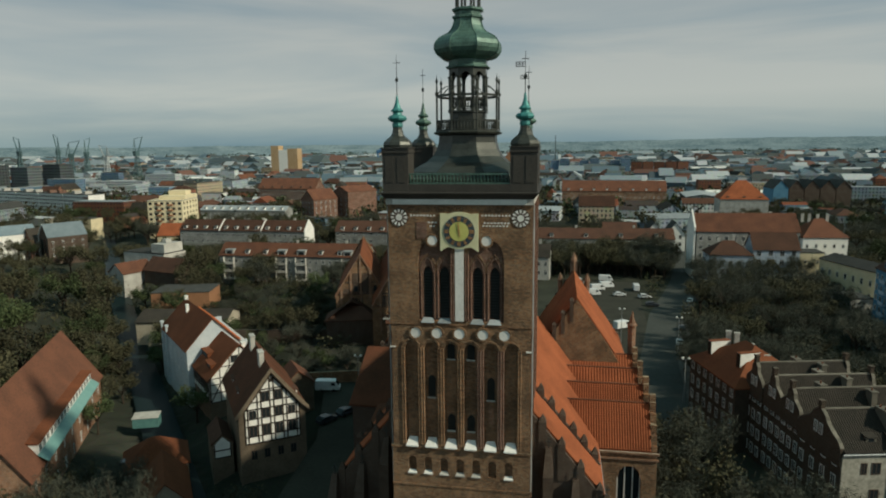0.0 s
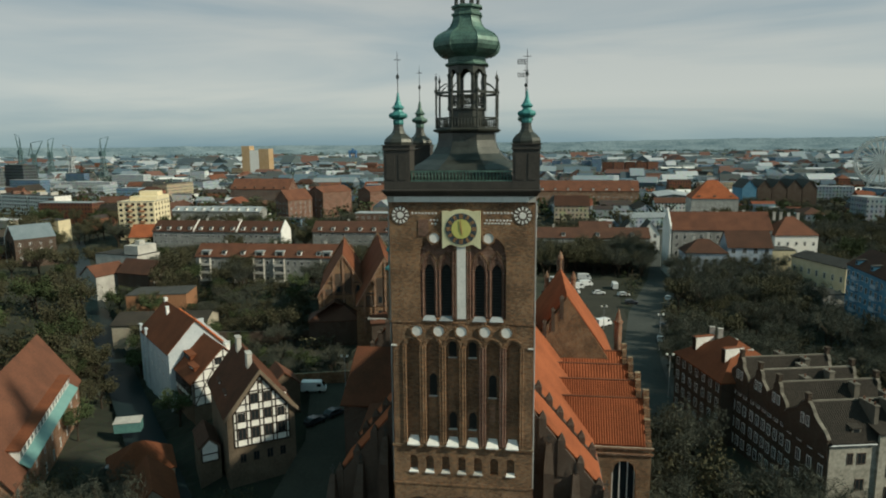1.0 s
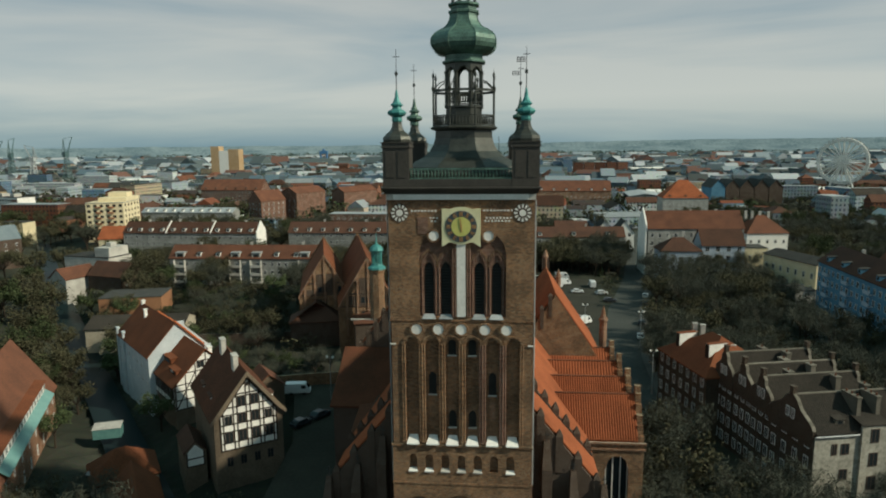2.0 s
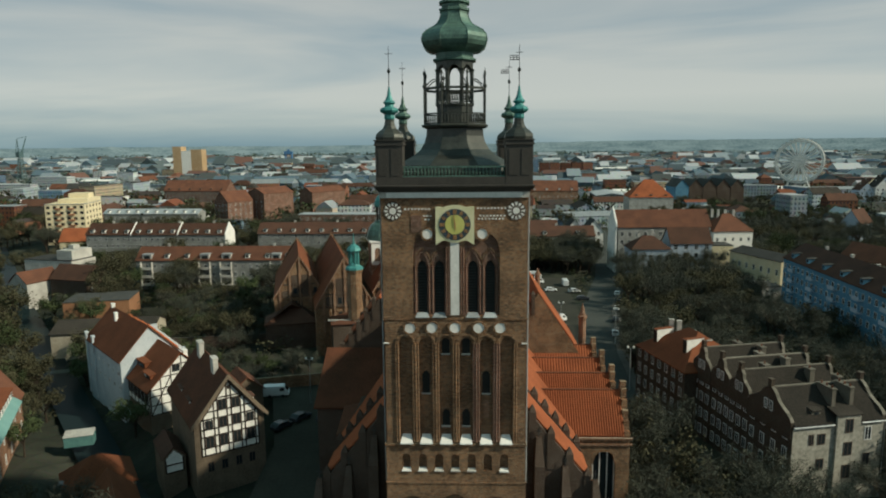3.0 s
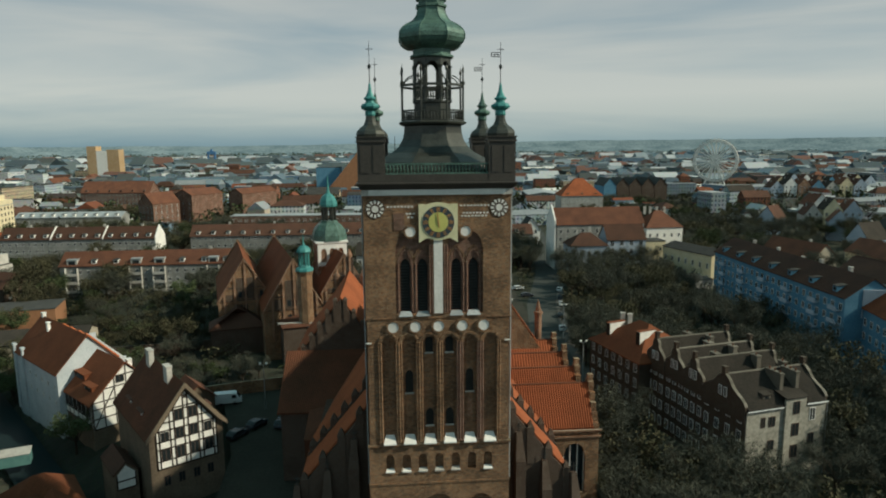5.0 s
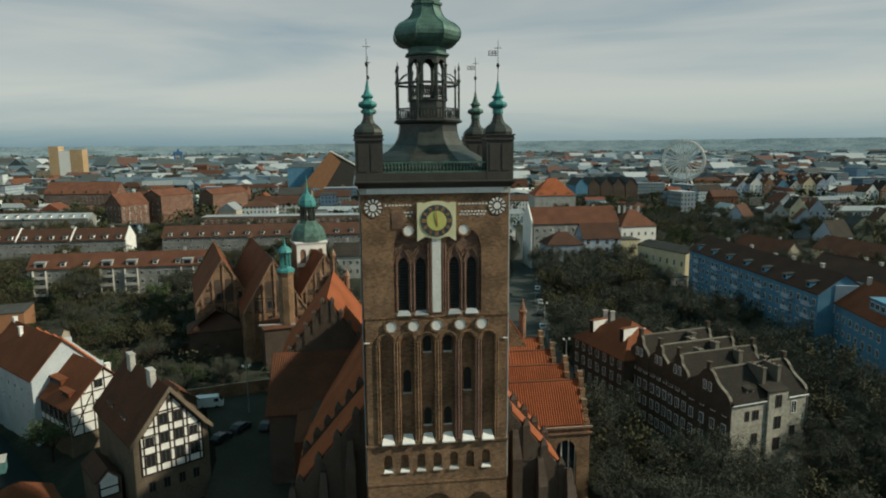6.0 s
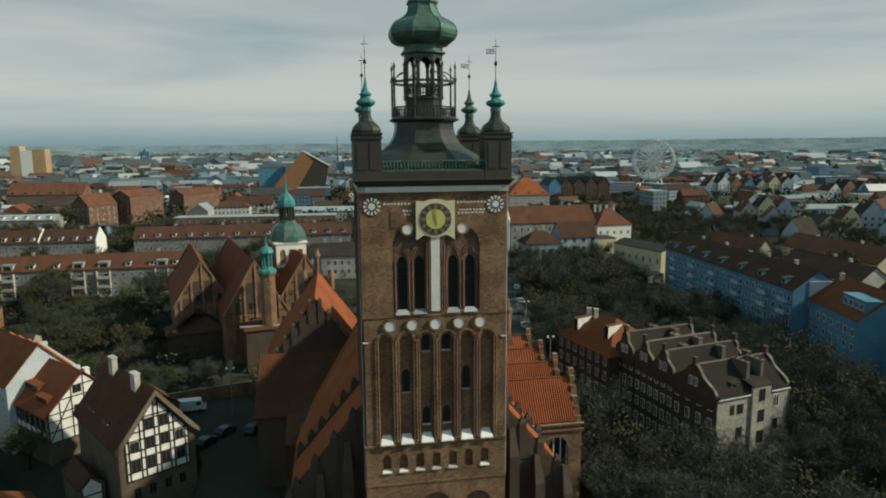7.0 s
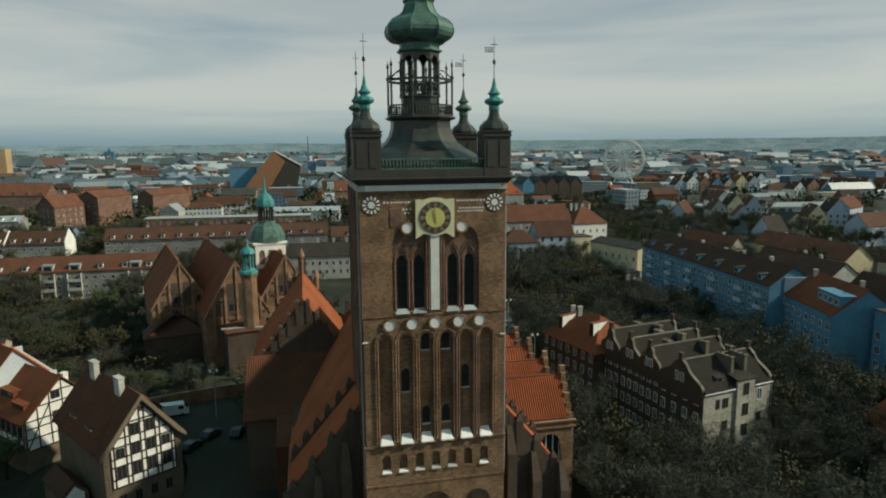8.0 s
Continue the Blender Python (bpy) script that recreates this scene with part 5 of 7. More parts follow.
part("copper_apron", bm, mottled("pale_teal_sheet", (0.12, 0.25, 0.24), (0.2, 0.34, 0.32), 0.5, 0.5), gr, "pale teal sheet-metal apron roof")
bm = bmesh.new()
hexa(bm, [(-17.3, -6.5, 6.92), (17.3, -6.5, 6.92), (17.3, -2.6, 7.6), (-17.3, -2.6, 7.6)], [(-17.3, -6.5, 7.05), (17.3, -6.5, 7.05), (17.3, -2.6, 7.75), (-17.3, -2.6, 7.75)])
part("dormer_roof", bm, TILE_OLD, sd)

house("garden_pavilion", "small pavilion with hipped orange tile roof", -58.6, 31.6, 35, 10, 8.5, 0.5, 3.8, BEIGE, TILE_OLD, "hip", z=-2.6, category="pavilion")
house("garden_pavilion", "small annex with pointed orange tile roof", -51.0, 22.5, 125, 12, 7, 0.3, 3.6, BEIGE, TILE_OLD, "gable", z=-2.4, category="pavilion")

# ---- dark brick terrace ----
terrace = thing("brick_terrace", "dark brick terrace of gabled houses with shadow-dark roofs", "house")
MORTAR = mottled("pale_ridge_mortar", (0.11, 0.102, 0.085), (0.2, 0.185, 0.155), 0.8, 0.9)
# Large blotches put dappled tree shade into the plaster colour.
END_WALL = mottled("dappled_end_render", (0.20, 0.195, 0.165), (0.46, 0.44, 0.38), 0.22, 0.9, vary=0.0)


def gable_line(hw, h, top):
    """One side of a curved gable, from the eaves to its peak, in (offset, height)."""
    rows = []
    for k in range(9):
        u = k / 8
        rows.append((hw * (1 - u) + 0.28 * math.sin(u * math.pi * 3), h + 0.45 + (top - h) * u))
    return rows


def parapet_gable(parent, m, x, hw, h, top, mat):
    """A shaped gable across the end of a roof, with a pale coping that follows it and a small pier on the peak."""
    side = gable_line(hw, h, top)
    bm = bmesh.new()
    prism(bm, [(-hw, h - 2), (hw, h - 2)] + side + [(-a, z) for a, z in side[::-1]], x - 0.2, x + 0.2, "x")
    g = part("parapet_gable", bm, mat, parent)
    g.matrix_basis = m
    for sg in (-1, 1):
        for (a, z), (b, y) in zip(side, side[1:]):
            bm = bmesh.new()
            hexa(bm, [(x - 0.26, sg * a, z), (x + 0.26, sg * a, z), (x + 0.26, sg * b, y), (x - 0.26, sg * b, y)],
                 [(x - 0.26, sg * a, z + 0.16), (x + 0.26, sg * a, z + 0.16), (x + 0.26, sg * b, y + 0.16), (x - 0.26, sg * b, y + 0.16)])
            part("coping", bm, MORTAR, g)
    bm = bmesh.new()
    box(bm, x - 0.28, -0.34, top + 0.3, x + 0.28, 0.34, top + 1.35)
    box(bm, x - 0.36, -0.42, top + 1.353, x + 0.36, 0.42, top + 1.5)
    part("peak_pier", bm, mat, g)
    return g


def stack(parent, m, x, y0, y1, z0, z1, w=0.7):
    """A long chimney wall that climbs a slope, with a projecting cap and pots."""
    bm = bmesh.new()
    box(bm, x - w / 2, y0, z0, x + w / 2, y1, z1), box(bm, x - w / 2 - 0.1, y0 - 0.1, z1 + 0.003, x + w / 2 + 0.1, y1 + 0.1, z1 + 0.18)
    c = part("chimney", bm, MORTAR, parent)
    c.matrix_basis = m
    n = max(1, int((y1 - y0) / 0.8))
    for k in range(n):
        bm = bmesh.new()
        lathe(bm, [(0.15, z1 + 0.183), (0.12, z1 + 0.55)], 6, (x, y0 + (y1 - y0) * (k + 0.5) / n))
        part("chimney_pot", bm, TILE, c)


LEAN = 12.0
for x, y, hw, h, rz, run, front in ((45.1, 26.4, 4.75, 11.9, 15.6, 14.6, True), (43.9, 33.7, 2.52, 12.3, 15.6, 15.2, False), (43.0, 38.75, 2.52, 12.3, 15.7, 15.0, False), (41.8, 43.85, 2.55, 12.3, 16.0, 14.6, False)):
    at = pose(x, y, 0, 0, 0, LEAN)
    bm = bmesh.new()
    prism(bm, [(-hw, -1), (hw, -1), (hw, h), (0, rz), (-hw, h)], 0, run, "x")
    part("wall", bm, BRICK_BROWN, terrace).matrix_basis = at
    for e in (-1, 1):
        bm = bmesh.new()
        low = [(0.22, e * (hw + (0.3 if front and e < 0 else 0)), h - (0.2 if front and e < 0 else 0)), (run - 0.22, e * (hw + (0.3 if front and e < 0 else 0)), h - (0.2 if front and e < 0 else 0)), (run - 0.22, 0, rz), (0.22, 0, rz)]
        hexa(bm, [(p[0], p[1], p[2] + 0.01) for p in low], [(p[0], p[1], p[2] + 0.2) for p in low])
        ribbed(bm, (0.22, 0, rz + 0.204), (run - 0.22, 0, rz + 0.204), (low[1][0], low[1][1], low[1][2] + 0.204), (low[0][0], low[0][1], low[0][2] + 0.204), 44, 0.06)
        part("roof", bm, TILE_BROWN, terrace, "dark brown tiled roof slope, cloud shadow in its colour").matrix_basis = at
    bm = bmesh.new()
    for k in range(int(run / 0.4)):
        rod(bm, (0.25 + 0.4 * k, 0, rz + 0.22), (0.63 + 0.4 * k, 0, rz + 0.25), 0.17, 0.19, 6)
    part("ridge_tiles", bm, MORTAR, terrace, "pale mortared ridge tiles").matrix_basis = at
    for gx in (0.0, run):
        parapet_gable(terrace, at, gx, hw, h, rz, BRICK_BROWN)
    n = 4 if front else 3
    for f in range(4):
        for k in range(n):
            window(terrace, 0, 0, 0, 0, 0.95, 1.7, 1).matrix_basis = at @ pose(-0.06, -hw + 2 * hw * (k + 0.5) / n, 0.9 + 2.9 * f, 0, 0, -90)
    for k in (-0.55, 0.55):
        window(terrace, 0, 0, 0, 0, 0.7, 1.5, 1).matrix_basis = at @ pose(-0.26, k, 12.5, 0, 0, -90)
    if front:
        stack(terrace, at, 7.4, -3.4, -0.4, h, rz + 0.5, 0.6)
        stack(terrace, at, 10.3, -3.4, -0.4, h, rz + 0.5, 0.6)
        stack(terrace, at, 12.4, 1.2, 2.4, h, rz + 0.3)
        # plaster end wall with a taller stair bay
        bm = bmesh.new()
        box(bm, 0.1, -hw - 0.14, -1, run - 0.1, -hw - 0.004, h - 0.35)
        part("end_wall", bm, END_WALL, terrace, "pale plaster end wall, tree shade in its blotches").matrix_basis = at
        bm = bmesh.new()
        hexa(bm, [(6.7, -hw - 0.5, -1), (10.4, -hw - 0.5, -1), (10.4, -hw - 0.145, -1), (6.7, -hw - 0.145, -1)], [(6.7, -hw - 0.5, 13.0), (10.4, -hw - 0.5, 13.0), (10.4, -hw - 0.145, 13.0), (6.7, -hw - 0.145, 13.0)])
        part("stair_bay", bm, END_WALL, terrace, "pale plastered stair bay").matrix_basis = at
        bm = bmesh.new()
        hexa(bm, [(6.5, -hw - 0.7, 13.003), (10.6, -hw - 0.7, 13.003), (10.6, -hw + 2.2, 13.7), (6.5, -hw + 2.2, 13.7)], [(6.5, -hw - 0.7, 13.15), (10.6, -hw - 0.7, 13.15), (10.6, -hw + 2.2, 13.85), (6.5, -hw + 2.2, 13.85)])
        part("bay_roof", bm, TILE_BROWN, terrace).matrix_basis = at
        for wx, wz, ww, wh, fr in ((8.6, 10.5, 1.2, 2.0, FRAME_DARK), (8.6, 7.1, 1.3, 2.0, FRAME_DARK), (8.6, 3.7, 1.3, 2.0, FRAME_DARK), (12.0, 9.0, 1.1, 2.0, FRAME), (12.0, 5.2, 1.1, 1.8, FRAME_DARK), (4.6, 8.9, 1.2, 1.6, FRAME_DARK), (3.0, 8.9, 0.8, 1.6, FRAME_DARK), (4.6, 5.2, 1.2, 1.6, FRAME_DARK)):
            window(terrace, 0, 0, 0, 0, ww, wh, 1, fr).matrix_basis = at @ pose(wx, -hw - (0.53 if wx == 8.6 else 0.17), wz)
        for g0, g1 in ((0.0, 6.4), (10.7, run)):
            bm = bmesh.new()
            rod(bm, (g0, -hw - 0.42, h - 0.18), (g1, -hw - 0.42, h - 0.18), 0.11, 0.11, 6)
            part("gutter", bm, ZINC, terrace, "bright zinc eaves gutter").matrix_basis = at
        dormer(terrace, 0, 0, 0, 0, 1.3, 1.0, 1.6, MORTAR, TILE_BROWN).matrix_basis = at @ pose(4.4, -hw + 0.9, h + 0.5)
        bm = bmesh.new()
        lathe(bm, [(0.06, 0), (0.06, h - 0.3)], 6, (run + 0.1, -hw - 0.22))
        part("downpipe", bm, ZINC, terrace).matrix_basis = at
    else:
        stack(terrace, at, 4.6 + (y * 1.7) % 3, 0.5, 2.0, h, rz + 0.3, 0.9)
        stack(terrace, at, 9.2 + (y * 0.7) % 2, -2.1, -0.7, h, rz + 0.1, 0.8)
tf = house("brick_corner_house", "dark brick corner house with red hipped roof and white dormer cheeks", 43.6, 54.3, 104, 16.5, 13.5, 11.2, 5.0, BRICK_BROWN, TILE_OLD, "hip", front=None, back=(7, 4, 1.0, 1.7, 1.0, 2.8), right=(3, 4, 1.0, 1.7, 1.0, 2.8), left=None)
for x, y, z in ((40.5, 49.4, 13.3), (37.7, 57.8, 12.8)):
    d = thing("roof_dormer", "white triangular dormer cheek on the red roof", "dormer", pose(x, y, z, 0, 0, -68))
    bm = bmesh.new()
    prism(bm, [(0, -0.1), (0, 2.6), (3.9, 2.6)], -0.5, 0.5, "x")
    part("cheek", bm, WHITE, d)
    bm = bmesh.new()
    box(bm, -0.52, -0.1, 2.603, 0.52, 4.0, 2.7)
    part("dormer_roof", bm, TILE_OLD, d)
    bm = bmesh.new()
    box(bm, -0.46, -0.08, 0.1, 0.46, -0.004, 2.5)
    part("front_board", bm, TIMBER, d, "dark boarded dormer front")
for x, y, lift in ((41.5, 60.5, 0.2), (42.9, 60.2, 0.0), (44.4, 56.4, -0.9), (45.6, 51.6, -1.3)):
    c = thing("chimney_stack", "whitewashed brick chimney on the red roof ridge", "chimney", pose(x, y, 15.2 + lift))
    bm = bmesh.new()
    box(bm, -0.42, -0.3, -2, 0.42, 0.3, 1.2)
    part("chimney_shaft", bm, GREYWHITE, c)
    bm = bmesh.new()
    box(bm, -0.5, -0.38, 1.203, 0.5, 0.38, 1.35)
    part("cap", bm, GREYWHITE, c)

# ---- blue-grey apartment blocks ----
B1 = house("apartment_block", "long four-storey blue-grey apartment block with brown tiled roof", 102.4, 100.6, -93.4, 66, 12, 16.5, 4.2, BLUEGREY, TILE_DARK, front=(23, 5, 1.2, 1.6, 1.5, 3.0), left=(3, 4, 1.1, 1.5, 2, 3), category="apartment block",
           dormers=7, dormer_wall=BLUEGREY, chims=((-22, 1, 1.4), (-8, 0.8, 1.2), (3, 1.5, 1.0), (12, 1, 1.4), (24, 0.6, 1.4)))
for u in (-26, -14, -2, 10, 22, 30):
    for f in range(4):
        bm = bmesh.new()
        box(bm, u - 1.6, -7.1, 4.2 + 3 * f, u + 1.6, -6.02, 4.35 + 3 * f)
        box(bm, u - 1.6, -7.1, 4.353 + 3 * f, u + 1.6, -7.02, 5.25 + 3 * f)
        part("balcony", bm, SLATEBLUE, B1)
B2 = house("apartment_block", "four-storey pale blue apartment block with red tiled roof", 102.8, 56.1, -104, 20, 14, 14.5, 5.2, BLUEGREY, TILE_OLD, front=(7, 4, 1.2, 1.6, 1.5, 3.1), left=(4, 4, 1.1, 1.5, 1.5, 3.1), category="apartment block",
           dormers=0, dormer_wall=SLATEBLUE, chims=((-8.5, -1, 1.6), (6, 1, 1.8)))
bm = bmesh.new()
box(bm, -10.6, -7.2, 12.0, -10.05, 3.2, 18.4)
part("fire_wall", bm, SLATEBLUE, B2, "raised pale blue fire wall")
bm = bmesh.new()
box(bm, 1.0, -5.4, 15.4, 9.6, -0.4, 18.2), box(bm, 0.8, -5.6, 18.203, 9.8, -0.2, 18.4)
sd2 = part("strip_dormer", bm, BLUEGREY, B2, "flat-roofed pale dormer with a row of windows")
for k in range(4):
    b = part("dormer_window", window_mesh(1.4, 1.3, 1)[0], None, sd2)
    b.matrix_basis = pose(2.2 + 2.0 * k, -5.43, 16.3)
    part("pane", window_mesh(1.4, 1.3, 1)[1], None, b)
house("apartment_block", "pale blue apartment wing nearer the trees", 106.0, 32.0, -97, 24, 14, 16.0, 0, BLUEGREY, FELT, "flat", front=(8, 4, 1.4, 1.7, 1.2, 3.0), left=(4, 4, 1.3, 1.6, 1.2, 3.0), category="apartment block")
house("tiled_house", "brick house with weathered pink tiled roof and pale chimney", 74.5, 9.0, 70, 16, 10, 7.2, 4.4, BRICK_DARK, TILE_OLD, front=(4, 2, 1.0, 1.5, 1.2, 3.0), left=(2, 2, 1.0, 1.5, 1.2, 3.0), ribs=30, chims=((3, 2.2, 1.6), (-4, 1, 1.2)))

# ---- tenements beyond the trees ----
house("tenement", "white gabled tenement with orange tiled roof", 80.5, 202, 2, 37, 13, 18.5, 6.2, GREYRENDER, TILE, front=(12, 5, 1.3, 1.8, 2, 3.2), left=(2, 5, 1.0, 1.5, 2, 3.2), chims=((-10, 1, 1.5), (0, 1, 1.2), (10, 1, 1.4)), category="tenement")
bm = bmesh.new()
prism(bm, [(195, 0), (209, 0), (209, 20), (202, 26.2), (195, 20)], 61.2, 61.8, "x")
tagged(part("fire_wall", bm, WHITE), "tall white fire wall at the end of the tenement", "wall", kind="structure")
house("tenement", "small house with hipped orange roof in front of the tenements", 71.5, 186, 0, 15, 11, 11.5, 4.6, SLATEBLUE, TILE_DARK, "hip", front=(5, 3, 1.3, 1.8, 1.5, 3.2), chims=((2, 1, 3.0), (-3, 2, 2.4)), category="tenement")
house("tenement", "grey-blue rendered tenement with brown roof", 87.5, 189, 0, 15.5, 11, 13.5, 5.4, SLATEBLUE, TILE_DARK, front=(4, 4, 1.6, 2.0, 1.5, 3.2), category="tenement")
house("tenement", "cream plastered windowless tenement wing", 99.4, 188, 0, 8, 9, 12.5, 0, CREAM, FELT, "flat", front=(2, 3, 0.8, 1.2, 2, 3.4), category="tenement")
house("tenement", "white tenement with hipped orange roof and broad chimneys", 107, 201, 5, 16, 13, 16.5, 6.5, WHITE, TILE, "hip", front=(5, 4, 1.0, 1.5, 2.5, 3.4), right=(3, 4, 1, 1.5, 2.5, 3.4), chims=((-6, 0, 1.8), (-3, 1, 2.6), (0, 1, 2.4), (4, 2, 3.2)), category="tenement")
house("annex", "cream flat-roofed annex with dark roof edge", 107.5, 164, -75, 26, 11, 12.0, 1.6, CREAM, FELT, "gable", front=(7, 2, 1.1, 2.0, 3, 4.2), right=(2, 3, 0.9, 1.5, 2.5, 3.2), category="annex")
house("shed", "low flat-roofed shed beside the annex", 98, 146, -80, 10, 7, 5.5, 0, GREYWHITE, FELT, "flat", category="shed")

# ---- second church with three gables ----
for nm, x, y, l, hw_, rz, mt in (("A", -47.2, 117.5, 35.5, 6.7, 22.3, TILE_OLD), ("B", -34.6, 111.5, 46, 7.2, 23.8, TILE_OLD), ("C", -21.6, 121.5, 28, 6.4, 21.8, TILE_OLD)):
    ob = house("gabled_church", "brown brick church aisle with steep red roof and blind arches", x, y, 105.5, l, hw_ * 2, 11.5, rz - 11.5, BRICK, mt, over=0.2, category="church")
    for u in (-3.9, -1.3, 1.3, 3.9):
        top = rz - (rz - 11.5) * abs(u) / hw_ - 1.6
        bm = bmesh.new()
        box(bm, -l / 2 - 0.06, u - 0.85, 12.4, -l / 2 - 0.003, u + 0.85, top - 0.8)
        part("blind_arch", bm, BRICK_DARK, ob, "dark recessed blind arch")
    for z in (12.0, 15.2):
        w = hw_ * (rz - z) / (rz - 11.5) - 0.3
        bm = bmesh.new()
        box(bm, -l / 2 - 0.24, -w, z, -l / 2 - 0.062, w, z + 0.3)
        part("string_course", bm, BRICK_DARK, ob)
    for d in (-1, 1):
        bm = bmesh.new()
        prism(bm, [(0, rz + 0.15), (d * (hw_ + 0.25), 11.3), (d * (hw_ + 0.25), 11.9), (0, rz + 0.75)], -l / 2 - 0.25, -l / 2 + 0.35, "x")
        part("coping", bm, BRICK_PALE, ob, "pale brick verge coping")
    for u in (-2.6, 0.0, 2.6):
        for z in (9.4, 12.9):
            bm = bmesh.new()
            box(bm, -l / 2 - 0.1, u - 0.45 - 1.3 * (u != 0), z, -l / 2 - 0.064, u + 0.45 - 1.3 * (u != 0), z + 1.5)
            part("gable_window", bm, GLASS, ob)
    for u in (-5.2, -2.6, 0, 2.6, 5.2):
        bm = bmesh.new()
        box(bm, -l / 2 - 0.3, u - 0.22, 5, -l / 2 - 0.062, u + 0.22, rz - (rz - 11.5) * abs(u) / hw_ + 0.6)
        part("pilaster", bm, BRICK_PALE, ob)
    bm = bmesh.new()
    prism(bm, [(-hw_ - 0.3, 11.2), (0, rz + 0.1), (hw_ + 0.3, 11.2), (hw_ + 0.3, 11.9), (0, rz + 0.9), (-hw_ - 0.3, 11.9)], l / 2 - 0.2, l / 2 + 0.5, "x")
    part("far_gable", bm, BRICK, ob)
house("vestry", "low brick vestry with hipped red roof", -44, 97, 105, 8, 13, 6.5, 4.6, BRICK_DARK, TILE_DARK, "hip", category="annex")
house("church_porch", "brick porch with low red roof and pale coping", -27.2, 88, 105, 12, 9, 9.6, 0.9, BRICK_DARK, TILE, "hip", category="annex")
bm = bmesh.new()
box(bm, -31.6, 83.2, 10.0, -22.6, 83.6, 10.35)
tagged(part("coping", bm, GREYWHITE), "pale stone coping on the porch wall", "coping")
st = thing("stair_tower", "slim brick stair tower with green copper lantern", "tower", pose(-25.2, 84.6, 0))
bm = bmesh.new()
lathe(bm, [(1.75, 0), (1.75, 21.6), (2.0, 21.7), (2.0, 22.3)], 8, (0, 0), T8)
part("shaft", bm, BRICK, st)
bm = bmesh.new()
lathe(bm, [(2.2, 22.303), (2.1, 22.8), (1.4, 23.2), (1.3, 23.5)], 8, (0, 0), T8)
part("skirt", bm, COPPER_BRIGHT, st)
for k in range(8):
    bm = bmesh.new()
    lathe(bm, [(0.2, 23.5), (0.16, 26.6)], 5, (1.1 * math.cos(T8 + k * math.pi / 4), 1.1 * math.sin(T8 + k * math.pi / 4)))
    part("lantern_post", bm, COPPER_BRIGHT, st)
bm = bmesh.new()
lathe(bm, [(1.6, 26.6), (1.7, 26.8), (1.5, 27.4), (1.0, 27.9), (0.4, 28.2), (0.2, 28.8), (0.06, 30.8)], 8, (0, 0), T8)
part("cap", bm, COPPER_BRIGHT, st)
bell = thing("bell_tower", "white arcaded bell tower with green copper domes", "tower", pose(-23.2, 124, 0, 0, 0, 15))
bm = bmesh.new()
box(bm, -4.1, -4.1, 0, 4.1, 4.1, 23.4)
part("wall", bm, BRICK_PALE, bell)
bm = bmesh.new()
pierced(bm, -4.15, 4.15, 17, 23.5, -4.35, -4.103, [(-2.4, 0.8, 18, 21.2, 0.8), (0, 0.8, 18, 21.2, 0.8), (2.4, 0.8, 18, 21.2, 0.8)], 6)
part("arcade", bm, WHITE, bell, "white painted arcade")
bm = bmesh.new()
box(bm, -4.6, -4.6, 23.503, 4.6, 4.6, 24.0)
part("cornice", bm, WHITE, bell)
bm = bmesh.new()
lathe(bm, [(5.2, 24.003), (5.1, 25.5), (4.6, 27.0), (3.6, 28.4), (2.6, 29.0), (2.4, 29.6)], 8, (0, 0), T8)
part("lower_dome", bm, COPPER, bell)
for k in range(8):
    bm = bmesh.new()
    lathe(bm, [(0.35, 29.6), (0.3, 33.6)], 5, (1.9 * math.cos(T8 + k * math.pi / 4), 1.9 * math.sin(T8 + k * math.pi / 4)))
    part("lantern_post", bm, COPPER_DARK, bell)
bm = bmesh.new()
lathe(bm, [(2.5, 33.6), (2.6, 34.2), (2.4, 35.4), (1.7, 36.6), (0.7, 37.4), (0.4, 38.2), (0.08, 42.5)], 8, (0, 0), T8)
part("upper_dome", bm, COPPER_BRIGHT, bell)


# ---- housing rows ----
def bay(parent, u, y, z0, storeys, w=4.2):
    """A white stack of balconies with slabs, parapets and side walls."""
    for f in range(storeys):
        z = z0 + 3.0 * f
        bm = bmesh.new()
        box(bm, u - w / 2, y - 1.3, z, u + w / 2, y - 0.01, z + 0.16)
        box(bm, u - w / 2, y - 1.3, z + 0.163, u + w / 2, y - 1.2, z + 1.0)
        box(bm, u - w / 2, y - 1.2, z + 0.163, u - w / 2 + 0.12, y - 0.01, z + 2.8)
        box(bm, u + w / 2 - 0.12, y - 1.2, z + 0.163, u + w / 2, y - 0.01, z + 2.8)
        part("balcony", bm, GREYWHITE, parent, "white balcony")


rows_group = "housing rows beyond the church"
rA = house("row_house", "four-storey housing row with red tiled roof and white balconies", -91, 173, 1, 60, 11, 10.2, 4.2, GREYRENDER, TILE, front=(22, 3, 1.2, 1.5, 1.2, 3.0), left=(2, 3, 1, 1.4, 1.2, 3), dormers=8, dormer_wall=WHITE, group=rows_group, category="row house",
           chims=((-20, 0.5, 1.4), (0, 0.5, 1.4), (20, 0.5, 1.4)))
for u in (-26, -4.5, 3.5, 22):
    bay(rA, u, -5.5, 0.8, 3)
    dormer(rA, u, -5.2, 10.4, 0, 3.4, 1.8, 3.6, GREYWHITE, ZINC)
rB = house("row_house", "pale housing row with brown tiled roof and small dormers", -138.5, 224, -1, 64, 11, 13.0, 4.4, GREYRENDER, TILE_DARK, front=(24, 4, 1.2, 1.4, 1.2, 3.0), right=(2, 3, 1, 1.4, 1.2, 3), dormers=12, group=rows_group, category="row house",
           chims=((-22, 0.5, 1.4), (-7, 0.5, 1.4), (9, 0.5, 1.4), (25, 0.5, 1.4)))
